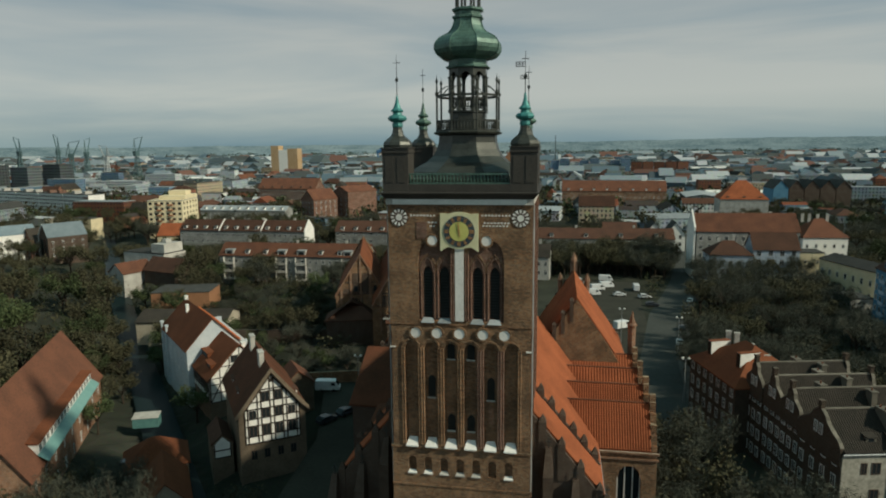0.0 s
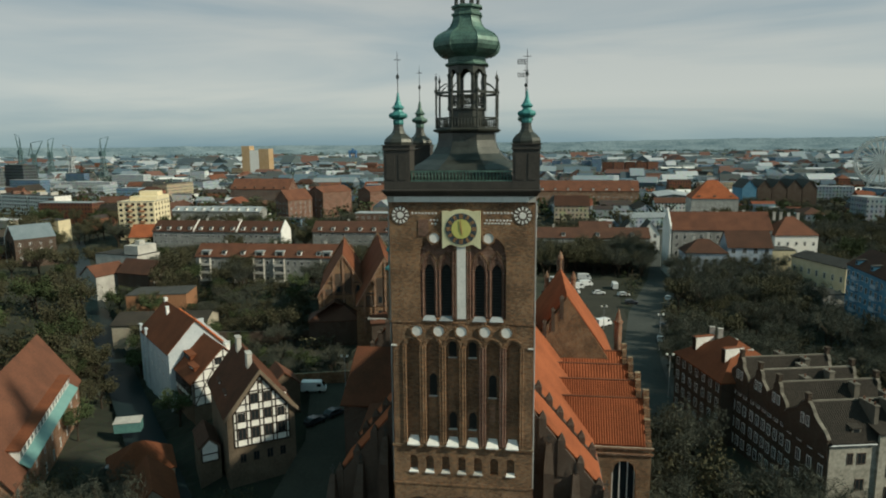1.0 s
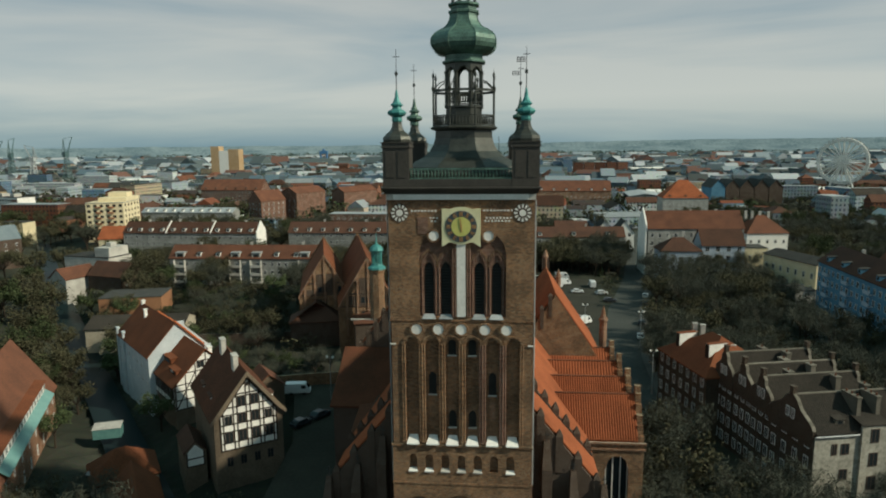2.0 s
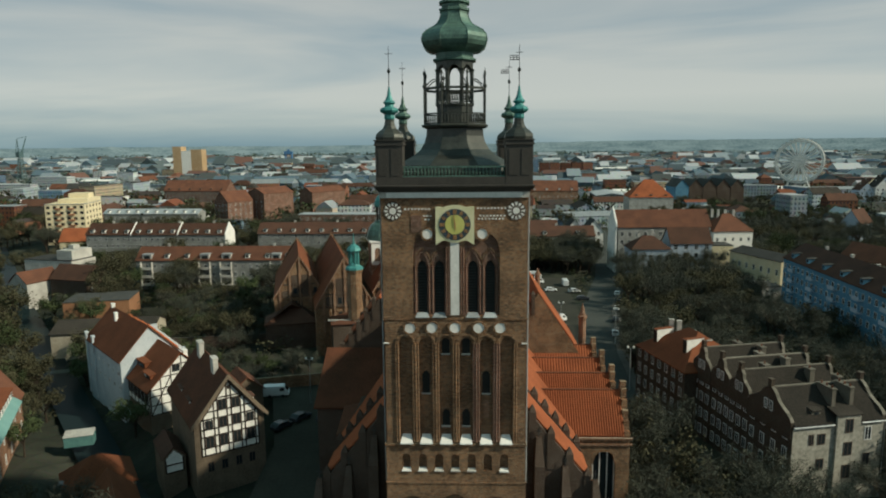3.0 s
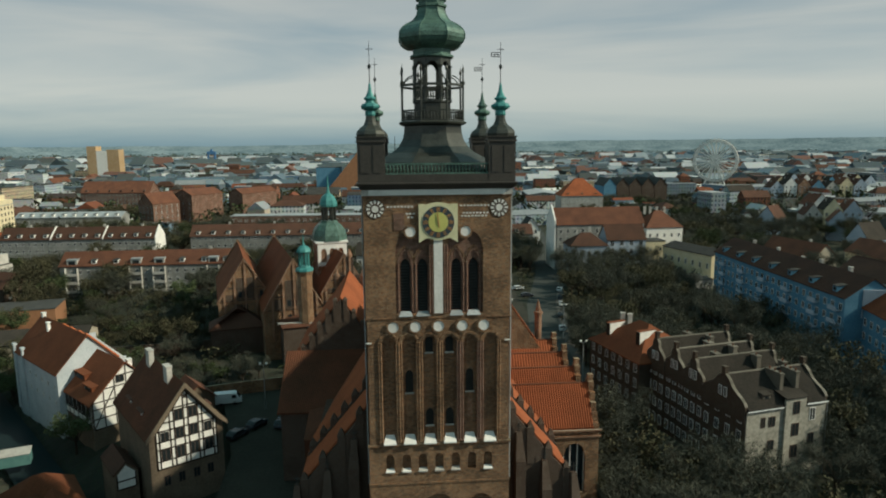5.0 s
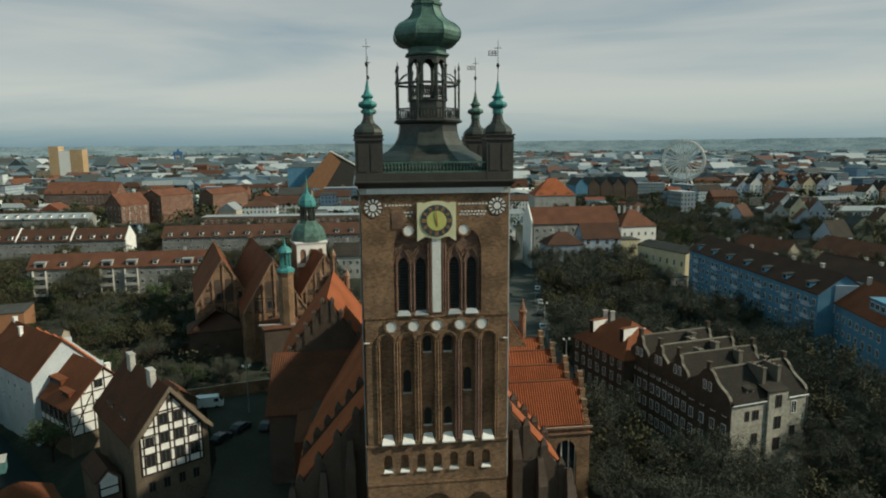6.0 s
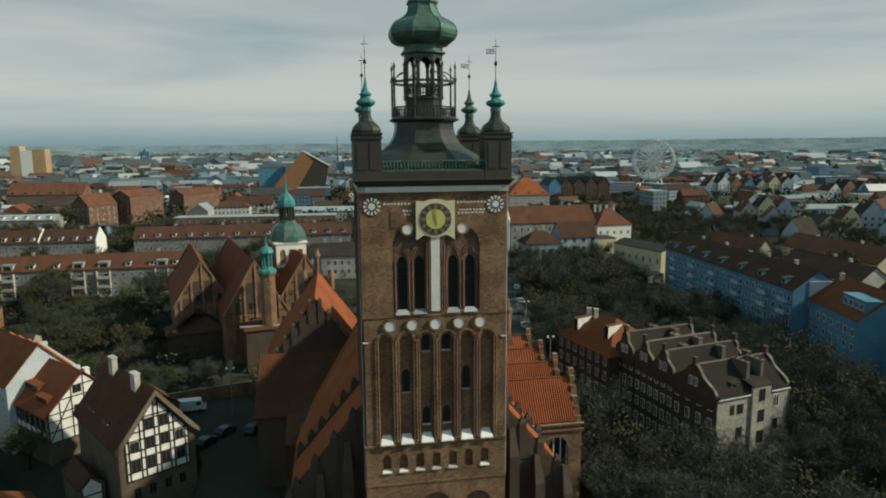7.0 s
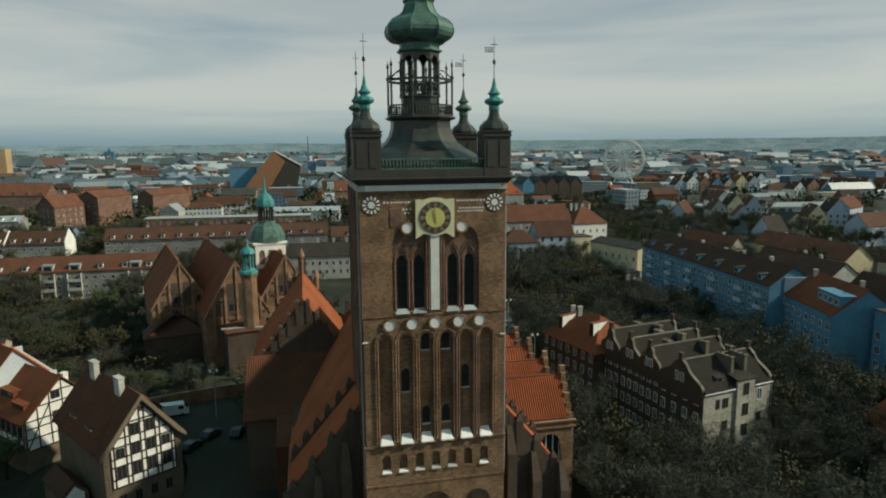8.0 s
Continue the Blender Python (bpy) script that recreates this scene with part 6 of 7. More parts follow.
for u in (-11, 10.5):
    bm = bmesh.new()
    prism(bm, [(-5.9, 12.6), (5.9, 12.6), (5.9, 13.6), (0, 18.2), (-5.9, 13.6)], u - 0.2, u + 0.2, "x")
    part("fire_wall", bm, WHITE, rB)
bm = bmesh.new()
prism(bm, [(-5.7, 0), (5.7, 0), (5.7, 13.4), (0, 18.3), (-5.7, 13.4)], 32.02, 32.4, "x")
part("end_wall", bm, WHITE, rB, "plain white gable wall")
rC = house("row_house", "white housing row with brown tiled roof behind the gabled church", -49, 234, 0, 92, 11, 12.0, 4.4, GREYRENDER, TILE_DARK, front=(34, 4, 1.2, 1.4, 1.0, 3.0), dormers=14, group=rows_group, category="row house", chims=((-30, 0.5, 1.4), (-10, 0.5, 1.4), (12, 0.5, 1.4), (30, 0.5, 1.4)))
rR = house("row_house", "grey housing row with brown roof and wide white dormers", 30, 240, 2, 62, 11, 9.5, 4.0, GREYRENDER, TILE_DARK, front=(20, 3, 1.2, 1.4, 1.0, 3.0), dormers=4, group=rows_group, category="row house", chims=((-12, 0.5, 1.6), (14, 0.5, 1.6)))
house("row_house", "white townhouse row with dark tiled roof", -6, 190, -4, 26, 10, 9.0, 4.2, GREYWHITE, TILE_BROWN, front=(10, 2, 1.1, 1.7, 2.0, 3.4), group=rows_group, category="row house", chims=((-8, 0.4, 2), (-2, 0.4, 2), (4, 0.4, 2), (9, 0.4, 2)))
house("row_house", "flat-roofed brick row with bright windows and cluttered roof", -55, 328, -3, 92, 12, 11.0, 0, BRICK_RED, ZINC, "flat", front=(24, 3, 1.8, 1.7, 1.2, 3.2), group=rows_group, category="row house", panes=False)
house("row_house", "grey housing row with dormers", -200, 345, -1, 62, 12, 10.5, 2.6, GREYRENDER, ZINC, front=(20, 3, 1.4, 1.5, 1, 3), dormers=10, group=rows_group, category="row house", panes=False)

# canal-side sheds and workshop
ws = house("workshop", "white windowless workshop with stepped parapet", -158, 180, -12, 22, 12, 9.0, 0, GREYWHITE, FELT, "flat", category="workshop")
bm = bmesh.new()
box(bm, 3.5, -5, 9.35, 10.5, 5, 12.9), box(bm, 5.8, -1.5, 12.903, 8.2, 1.5, 14.5)
part("stair_head", bm, GREYWHITE, ws, "white stair head on the roof")
house("tiled_house", "small house with brown roof and chequered gable", -140, 162, -15, 16, 10, 5, 4.5, BRICK_DARK, TILE_DARK, category="house", right=(2, 2, 1, 1.2, 1, 3))
house("tiled_house", "small house with red tiled roof", -155, 160, 70, 13, 9, 4.5, 3.5, GREYWHITE, TILE, category="house")
house("orange_hall", "flat-roofed hall with orange side wall", -115.5, 134, 14, 19, 13, 4.0, 0, ORANGE_WALL, FELT, "flat", category="hall")
house("orange_hall", "low dark-roofed shed behind the mill house", -98, 107, 10, 26, 13, 4.0, 2.2, BEIGE, TILE_BROWN, "gable", category="shed", z=-2)
house("tiled_house", "house with bright orange roof beside the yellow block", -187, 240, 10, 12, 14, 8, 5.5, CREAM, TILE_MID, category="house", front=(3, 2, 1, 1.3, 1, 3))

# yellow apartment block
yb = thing("apartment_tower", "yellow seven-storey apartment block with orange balconies", "apartment block", pose(-218, 288, 0, 0, 0, 12))
bm = bmesh.new()
box(bm, -10, -12, 0, 10, 14, 22.3), box(bm, -5, -7, 22.303, 10, 14, 24.6), box(bm, -2, 0, 24.603, 8, 9, 27.2)
part("wall", bm, YELLOW, yb)
for f in range(7):
    for k in range(6):
        window(yb, -8.4 + 3.35 * k, -12.01, 1.4 + 3.05 * f, 0, 1.7, 1.5, 1, FRAME_DARK)
    for k in range(5):
        window(yb, 10.01, -9 + 5 * k, 1.4 + 3.05 * f, 90, 1.5, 1.5, 1, FRAME_DARK)
    for u in (-3.4, 3.3):
        bm = bmesh.new()
        box(bm, u - 1.4, -13.0, 0.9 + 3.05 * f, u + 1.4, -12.02, 1.8 + 3.05 * f)
        part("balcony", bm, ORANGE_WALL, yb, "orange balcony parapet")
bm = bmesh.new()
box(bm, -10.2, -12.2, 22.0, 10.2, 14.2, 22.298)
part("roof_edge", bm, ZINC, yb)

# white slab on the far left, old brick houses
for k in range(4):
    sl = house("apartment_block", "white apartment slab with dark windows and brick-red end", -474 + 33 * k, 440 - 11 * k, -18.5, 33.5, 14, 16, 0, WHITE, FELT, "flat", front=(11, 5, 1.6, 1.7, 1.0, 3.0), category="apartment block", group="white slabs", frame=FRAME_DARK, panes=True)
    for u in (-9, 5):
        bm = bmesh.new()
        box(bm, u - 2, -3, 16.35, u + 2, 3, 18.6)
        part("roof_hut", bm, BRICK_RED if k == 2 else GREYWHITE, sl)
    if k == 3:
        for f in range(5):
            bm = bmesh.new()
            box(bm, 9.5, -7.3, 0.6 + 3.1 * f, 16.8, -7.15, 2.2 + 3.1 * f)
            part("brick_band", bm, BRICK_RED, sl, "red brick band")
SLATE = mottled("blue_grey_sheet_roof", (0.12, 0.16, 0.19), (0.20, 0.25, 0.28), 0.4, 0.6)
# modern gabled houses on the far bank
for x, y, w, h, r, wl_, rf, win in ((-252, 206, 11, 11.5, 4.0, WHITE, SLATE, True), (-240, 214, 9, 9.0, 5.0, BRICK_RED, TILE_BROWN, False), (-229, 212, 10, 10.5, 6.0, BRICK_DARK, SLATE, False)):
    mh = house("gabled_house", "modern gabled house with sheet-metal roof on the far bank", x, y, 62, 18, w, h, r, wl_, rf, over=0.15, category="house", front=(4, 3, 1.0, 1.5, 1.0, 3.1))
    for u in (-2.0, 2.0):
        bm = bmesh.new()
        box(bm, -9.12, u - 0.8, 1.0, -9.004, u + 0.8, h - 0.8)
        part("tall_window", bm, GLASS, mh, "tall dark strip window")
    if not win:
        bm = bmesh.new()
        prism(bm, [(w / 2 - 0.2, -2), (w / 2 + 0.35, -2), (w / 2 + 0.35, h + 0.3), (0, h + r + 0.5), (0, h + r), (w / 2 - 0.2, h)], -9.3, -9.1, "x")
        part("white_edge", bm, WHITE, mh, "white gable edge")
for k in range(4):
    house("office_block", "dark glazed office block near the shipyard", -655 + 30 * k, 560 + 14 * k, -10, 27, 18, 33 + (k % 2) * 3, 0, facade("dark_office_%d" % k, (0.14, 0.16, 0.17), (0.03, 0.045, 0.055), 3.4, 3.3), FELT, "flat", category="office block", group="office blocks")
house("office_house", "yellow plastered hall with flat roof", -292, 306, -5, 16, 10, 8, 0, CREAM, FELT, "flat", category="hall")
house("brick_school", "large red brick building with steep orange roof and row of dormers", -238, 510, -4, 58, 20, 15, 9, BRICK_RED, TILE, front=(18, 4, 1.4, 2.0, 1.5, 3.4), dormers=6, dormer_wall=BRICK_RED, category="school")
house("brick_house", "red brick gabled tenement", -163, 386, 60, 22, 14, 15, 7, BRICK_RED, TILE, left=(4, 4, 1.1, 1.8, 1.5, 3.4), front=(5, 4, 1.1, 1.8, 1.5, 3.4), category="house")
house("brick_house", "red brick tenement with plain fire wall", -144, 412, 62, 30, 16, 19, 4, BRICK_RED, TILE, left=(3, 4, 1.1, 1.8, 1.5, 3.6), category="house")
house("brick_house", "orange brick tenement row", -118, 470, 60, 40, 14, 16, 4, BRICK_RED, TILE, category="house")
house("market_hall", "long hall with orange tiled roof", 55, 500, -3, 84, 20, 14, 8, BRICK_PALE, TILE, front=(22, 2, 1.6, 1.8, 4, 4), dormers=8, category="hall", panes=False)
house("hipped_hall", "pale hall with tall hipped orange roof", 132, 405, -4, 30, 24, 15, 12, GREYWHITE, TILE_MID, "hip", front=(10, 3, 1.4, 1.8, 2, 4), dormers=3, dormer_wall=ORANGE_WALL, category="hall", panes=False)
for k in range(5):
    house("granary", "dark granary with gabled front", 176 + 11 * k, 478, 0, 26, 10.5, 18, 6, BRICK_DARK if k else BLUEGREY, FELT, category="granary", group="granaries", right=None, front=None, z=0).matrix_world = pose(176 + 11 * k, 478, 0, 0, 0, 90)
for k in range(2):
    house("gabled_house", "white house with round-headed gable windows", 56 + 10 * k, 268, 90, 12, 9, 8, 6, WHITE, FELT, left=(2, 2, 1.3, 2.0, 2.5, 3.5), category="house")
house("gabled_house", "brick and white townhouse", 40, 270, 0, 16, 9, 10, 3, BRICK_RED, TILE_DARK, front=(5, 3, 1.2, 1.5, 1, 3), category="house")
for x, y, tn, l, w, h, r, wm, rm in ((150, 170, -80, 26, 10, 9, 5, BEIGE, TILE), (178, 150, -88, 46, 12, 9, 5, CREAM, TILE), (186, 105, -85, 30, 12, 10, 5, BEIGE, TILE_DARK), (152, 128, -85, 24, 11, 8, 5, BRICK_DARK, TILE_DARK), (128, 62, -90, 26, 12, 12, 5, BEIGE, TILE_DARK), (136, 105, -86, 30, 11, 12, 4, GREYWHITE, TILE_DARK),
                                     (212, 290, 40, 16, 10, 9, 7, SLATEBLUE, TILE_DARK), (232, 262, 60, 14, 10, 10, 6, SLATEBLUE, TILE), (244, 238, 70, 18, 10, 9, 5, CREAM, FELT), (268, 335, 80, 18, 12, 12, 7, WHITE, TILE),
                                     (205, 205, 20, 14, 10, 9, 7, SLATEBLUE, TILE_BROWN), (262, 205, 10, 20, 12, 10, 6, SLATEBLUE, TILE_DARK), (300, 260, 30, 24, 12, 13, 6, SLATEBLUE, TILE)):
    house("gabled_house", "plastered house with pitched roof among trees", x, y, tn, l, w, h, r, wm, rm, front=(max(2, int(l / 4)), 2, 1.1, 1.5, 1.5, 3.2), left=(2, 2, 1.1, 1.5, 1.5, 3.2), right=(2, 2, 1.1, 1.5, 1.5, 3.2), category="house", panes=False, chims=((l * 0.2, 0.5, 1.3),))
# rows of narrow gable-fronted townhouses
for x0, y0, n, tn, wd in ((352, 520, 7, 84, 11.5), (405, 600, 8, 88, 12), (232, 286, 3, 70, 9.5), (258, 238, 2, 66, 10), (410, 430, 6, 86, 11.5)):
    for k in range(n):
        wl_ = (WHITE, SLATEBLUE, CREAM, GREYWHITE, BLUEGREY, BRICK_PALE)[(k * 5 + n) % 6]
        house("gabled_house", "narrow plastered townhouse with a steep street gable", x0 + (wd + 0.3) * k, y0 - 2.5 * k, tn, 15, wd, 11 + (k * 7 % 4), 6.5, wl_, (TILE_DARK, TILE_BROWN, TILE)[k % 3], over=0.1,
              left=(3, 4, 1.3, 1.8, 1.4, 3.1), category="house", group="gabled townhouses", chims=((2, 1.5, 1.4),))
# garden walls
for pts, lab in ((((-46, 63.5), (-36, 66.5), (-24, 69.5)), "low brown brick yard wall"), (((-86, 92), (-66, 95), (-44, 99.5)), "long dark garden wall with pale coping")):
    bm = bmesh.new()
    for (xa, ya), (xb, yb_) in zip(pts, pts[1:]):
        hexa(bm, [(xa, ya, -1), (xb, yb_, -1), (xb, yb_ + 0.5, -1), (xa, ya + 0.5, -1)], [(xa, ya, 2.6), (xb, yb_, 2.6), (xb, yb_ + 0.5, 2.6), (xa, ya + 0.5, 2.6)])
    tagged(part("garden_wall", bm, BRICK if lab.startswith("low") else BRICK_DARK), lab, "wall", kind="structure")


# ---- cars and lamps ----
def car(x, y, turn, paint=CAR_WHITE, van=False, label="white parked car", z=0.06):
    ob = thing("van" if van else "car", label, "van" if van else "car", pose(x, y, z, 0, 0, turn), group="parked cars")
    bm = bmesh.new()
    if van:
        prism(bm, [(-2.6, 0.35), (2.6, 0.35), (2.6, 1.0), (2.35, 1.3), (1.7, 2.2), (1.5, 2.35), (-2.5, 2.4), (-2.6, 2.2)], -0.95, 0.95)
    else:
        prism(bm, [(-2.1, 0.3), (2.1, 0.3), (2.1, 0.75), (1.0, 0.92), (0.4, 1.42), (-1.2, 1.45), (-1.9, 0.98), (-2.1, 0.9)], -0.85, 0.85)
    bmesh.ops.bevel(bm, geom=bm.edges[:], offset=0.07, segments=1, affect="EDGES")
    part("body", bm, paint, ob)
    bm = bmesh.new()
    if van:
        hexa(bm, [(2.36, -0.8, 1.33), (2.36, 0.8, 1.33), (1.78, 0.75, 2.16), (1.78, -0.75, 2.16)], [(2.42, -0.8, 1.36), (2.42, 0.8, 1.36), (1.84, 0.75, 2.19), (1.84, -0.75, 2.19)])
        box(bm, 0.8, -0.97, 1.35, 1.7, 0.97, 2.0)
    else:
        hexa(bm, [(0.98, -0.7, 0.95), (0.98, 0.7, 0.95), (0.45, 0.65, 1.38), (0.45, -0.65, 1.38)], [(1.03, -0.7, 0.98), (1.03, 0.7, 0.98), (0.5, 0.65, 1.41), (0.5, -0.65, 1.41)])
        hexa(bm, [(-1.9, -0.7, 1.02), (-1.9, 0.7, 1.02), (-1.3, 0.65, 1.42), (-1.3, -0.65, 1.42)], [(-1.95, -0.7, 1.05), (-1.95, 0.7, 1.05), (-1.35, 0.65, 1.45), (-1.35, -0.65, 1.45)])
        box(bm, -1.3, -0.865, 0.98, 0.4, 0.865, 1.3)
    part("glazing", bm, GLASS, ob)
    for wx in (-1.3, 1.35):
        for wy in (-0.85, 0.85):
            bm = bmesh.new()
            prism(bm, [(wx + 0.33 * math.cos(a * math.pi / 6), 0.33 + 0.33 * math.sin(a * math.pi / 6)) for a in range(12)], wy - 0.1, wy + 0.1)
            part("wheel", bm, RUBBER, ob)
    return ob


car(-38, 61.5, 10, CAR_WHITE, True, "white delivery van beside the yard wall", 0.02)
car(28.0, 119, 40, CAR_WHITE, True, "white van in the car park")
for x, y, tn, v, p, lab in ((48.5, 134, 73, 0, CAR_WHITE, "white parked car at the kerb"), (53.0, 154, 72, 0, CAR_WHITE, "white parked car at the kerb"), (44.6, 120, 76, 0, CAR_DARK, "dark parked car at the kerb"), (50.6, 143, 73, 0, CAR_DARK, "dark parked car at the kerb"),
                            (41.3, 106, 80, 0, CAR_WHITE, "white parked car at the kerb"), (24, 168, 20, 1, CAR_WHITE, "white lorry cab in the car park"), (27.5, 173, 20, 1, CAR_WHITE, "white van in the car park"), (22, 160, 15, 1, CAR_WHITE, "white van in the car park"),
                            (31, 160, 5, 0, CAR_WHITE, "white car in the car park"), (37.5, 170, 90, 1, CAR_WHITE, "white box van in the car park"), (39, 158, 10, 0, CAR_WHITE, "silver car in the car park"), (40, 147, 5, 0, CAR_DARK, "dark car in the car park"), (28, 185, 0, 1, CAR_WHITE, "white van in the car park"), (17, 178, 0, 1, CAR_WHITE, "white lorry in the car park"),
                            (-32.5, 46, 60, 0, CAR_DARK, "dark parked car beside the gabled house"), (-30, 50, 60, 0, CAR_DARK, "dark parked car beside the gabled house"), (-62, 29, 20, 0, CAR_DARK, "dark parked car below the granary"), (-25.5, 50, 80, 0, CAR_DARK, "dark blue parked car by the church"),
                            (86, 70, 87, 0, CAR_DARK, "dark parked car by the apartment block"), (87, 84, 87, 0, CAR_DARK, "dark parked car by the apartment block")):
    car(x, y, tn, p, bool(v), lab, 0.06 if x > -60 else -2.9)


def street_lamp(x, y, h=9.0):
    ob = thing("street_lamp", "slender grey street lamp with globe heads", "lamp", pose(x, y, 0), group="street lamps")
    bm = bmesh.new()
    lathe(bm, [(0.12, 0), (0.09, 1.2), (0.06, h)], 6)
    part("pole", bm, ZINC, ob)
    bm = bmesh.new()
    rod(bm, (-0.6, 0, h), (0.6, 0, h), 0.04, 0.04, 5)
    part("arm", bm, ZINC, ob)
    for s in (-0.6, 0.6):
        bm = bmesh.new()
        lathe(bm, [(0.05, h), (0.22, h + 0.12), (0.25, h + 0.3), (0.15, h + 0.48), (0.02, h + 0.52)], 8, (s, 0))
        part("globe", bm, WHITE, ob)


for x, y in ((35.2, 66), (39.5, 98), (-30, 58), (26.5, 105)):
    street_lamp(x, y)
# container on the bank
cn = thing("container", "teal skip container with pale lid on the canal bank", "container", pose(-69.8, 45.2, -2.9, 0, 0, 20))
bm = bmesh.new()
box(bm, -2.4, -1.2, 0, 2.4, 1.2, 1.9)
part("body", bm, mottled("teal_paint", (0.05, 0.12, 0.12), (0.1, 0.2, 0.19), 1, 0.5), cn)
bm = bmesh.new()
hexa(bm, [(-2.5, -1.3, 1.903), (2.5, -1.3, 1.903), (2.5, 1.3, 2.3), (-2.5, 1.3, 2.3)], [(-2.5, -1.3, 1.98), (2.5, -1.3, 1.98), (2.5, 1.3, 2.38), (-2.5, 1.3, 2.38)])
part("lid", bm, GREYWHITE, cn)

# ---- landmarks in the distance ----
fw = thing("ferris_wheel", "white ferris wheel standing beyond the roofs", "ferris wheel", pose(349, 627, 2, 0, 0, -30))
HUB, RAD = 32.0, 22.5
bm = bmesh.new()
N = 36
for d in (-1.2, 1.2):
    for r in (RAD, RAD - 1.8):
        for k in range(N):
            a, b = 2 * math.pi * k / N, 2 * math.pi * (k + 1) / N
            rod(bm, (r * math.cos(a), d, HUB + r * math.sin(a)), (r * math.cos(b), d, HUB + r * math.sin(b)), 0.75, 0.75, 5)
part("rim", bm, WHITE, fw)
for k in range(24):
    a = 2 * math.pi * k / 24
    bm = bmesh.new()
    for d in (-1.2, 1.2):
        rod(bm, (0, d, HUB), (RAD * math.cos(a), d, HUB + RAD * math.sin(a)), 0.62, 0.55, 4)
    part("spoke", bm, WHITE, fw)
for k in range(N):
    a = 2 * math.pi * (k + 0.5) / N
    bm = bmesh.new()
    c = (RAD + 1.0) * math.cos(a), HUB + (RAD + 1.0) * math.sin(a)
    box(bm, c[0] - 0.8, -0.9, c[1] - 1.0, c[0] + 0.8, 0.9, c[1] + 0.8)
    part("gondola", bm, GREYWHITE, fw)
for d in (-3.5, 3.5):
    for s in (-13, 13):
        bm = bmesh.new()
        rod(bm, (s, d * 1.6, 0), (0, d * 0.6, HUB), 0.7, 0.5, 6)
        part("leg", bm, WHITE, fw)
bm = bmesh.new()
rod(bm, (0, -2.5, HUB), (0, 2.5, HUB), 1.6, 1.6, 10)
part("hub", bm, WHITE, fw)

mus = thing("museum", "leaning red museum tower with glazed top", "museum", pose(-45, 650, 0))
bm = bmesh.new()
hexa(bm, [(-36, -10, 0), (-8, -10, 0), (-8, 20, 0), (-36, 20, 0)], [(3, -10, 47), (14, -10, 36), (14, 20, 36), (3, 20, 47)])
part("tower", bm, ORANGE_WALL, mus, "red concrete leaning face")
bm = bmesh.new()
hexa(bm, [(-7.8, -7.5, 0), (24, -6, 0), (24, 20, 0), (-7.8, 20, 0)], [(4.5, -7.5, 45.8), (30, -6, 31), (30, 20, 31), (4.5, 20, 45.8)])
part("glazing", bm, SHEET_DARK, mus, "dark glazed inclined side")
bm = bmesh.new()
hexa(bm, [(3, -8.3, 47), (31, -6.5, 31), (31, 21, 31), (3, 21, 47)], [(3, -8.3, 48), (31, -6.5, 32), (31, 21, 32), (3, 21, 48)])
part("roof_edge", bm, GREYWHITE, mus)
house("museum_wing", "low dark blue museum wing", -75, 660, 0, 26, 20, 30, 0, BLUEGREY, FELT, "flat", category="museum")


def harbour_crane(x, y, h, mat, turn):
    ob = thing("harbour_crane", "tall green harbour crane with raised jib", "crane", pose(x, y, 0, 0, 0, turn), group="shipyard cranes")
    bm = bmesh.new()
    for a in (-5, 5):
        for b in (-5, 5):
            rod(bm, (a, b, 0), (a * 0.4, b * 0.4, h * 0.55), 0.9, 0.8, 5)
    for k in range(5):
        z = h * 0.11 * k
        q = 5 - 3 * z / (h * 0.55)
        for a, b in (((-q, -q), (q, -q)), ((q, -q), (q, q)), ((q, q), (-q, q)), ((-q, q), (-q, -q))):
            rod(bm, (*a, z), (*b, z), 0.5, 0.5, 4)
            rod(bm, (*a, z), (b[0] * 0.85, b[1] * 0.85, z + h * 0.11), 0.4, 0.4, 4)
    part("tower", bm, mat, ob)
    bm = bmesh.new()
    box(bm, -5, -3, h * 0.55, 4, 3, h * 0.66)
    part("cab", bm, mat, ob)
    bm = bmesh.new()
    rod(bm, (3, 0, h * 0.62), (16, 0, h), 1.3, 0.6, 5), rod(bm, (-2, 0, h * 0.66), (-3, 0, h * 0.95), 0.9, 0.6, 5), rod(bm, (-3, 0, h * 0.95), (16, 0, h), 0.4, 0.4, 4), rod(bm, (-3, 0, h * 0.95), (-9, 0, h * 0.6), 0.5, 0.7, 4)
    part("jib", bm, mat, ob)


CRANE = mottled("crane_green_paint", (0.05, 0.09, 0.10), (0.09, 0.15, 0.16), 0.2, 0.6)
CRANE_PALE = mottled("crane_grey_paint", (0.32, 0.35, 0.36), (0.42, 0.45, 0.46), 0.2, 0.6)
for x, h, tn, mt in ((-988, 78, 160, CRANE), (-905, 82, 150, CRANE), (-878, 70, 20, CRANE), (-846, 75, 100, CRANE), (-806, 62, 170, CRANE_PALE), (-744, 76, 80, CRANE)):
    harbour_crane(x, 1000, h, mt, tn)
bg = thing("gantry_crane", "blue shipyard gantry crane on the horizon", "crane", pose(-510, 1800, 0))
bm = bmesh.new()
box(bm, -12, -4, 38, 12, 4, 46), box(bm, -11, -3, 0, -7, 3, 38), box(bm, 7, -3, 0, 11, 3, 38), box(bm, -3, -2, 46.003, 3, 2, 52)
part("frame", bm, mottled("crane_blue_paint", (0.05, 0.13, 0.27), (0.08, 0.18, 0.34), 0.2, 0.6), bg)
SILO_ORANGE = mottled("ochre_silo_paint", (0.40, 0.27, 0.14), (0.52, 0.39, 0.25), 0.05, 0.8, vary=0.2)
sl = thing("grain_silos", "pale yellow and white silo towers near the harbour", "silo", pose(-452, 1000, 0, 0, 0, 0))
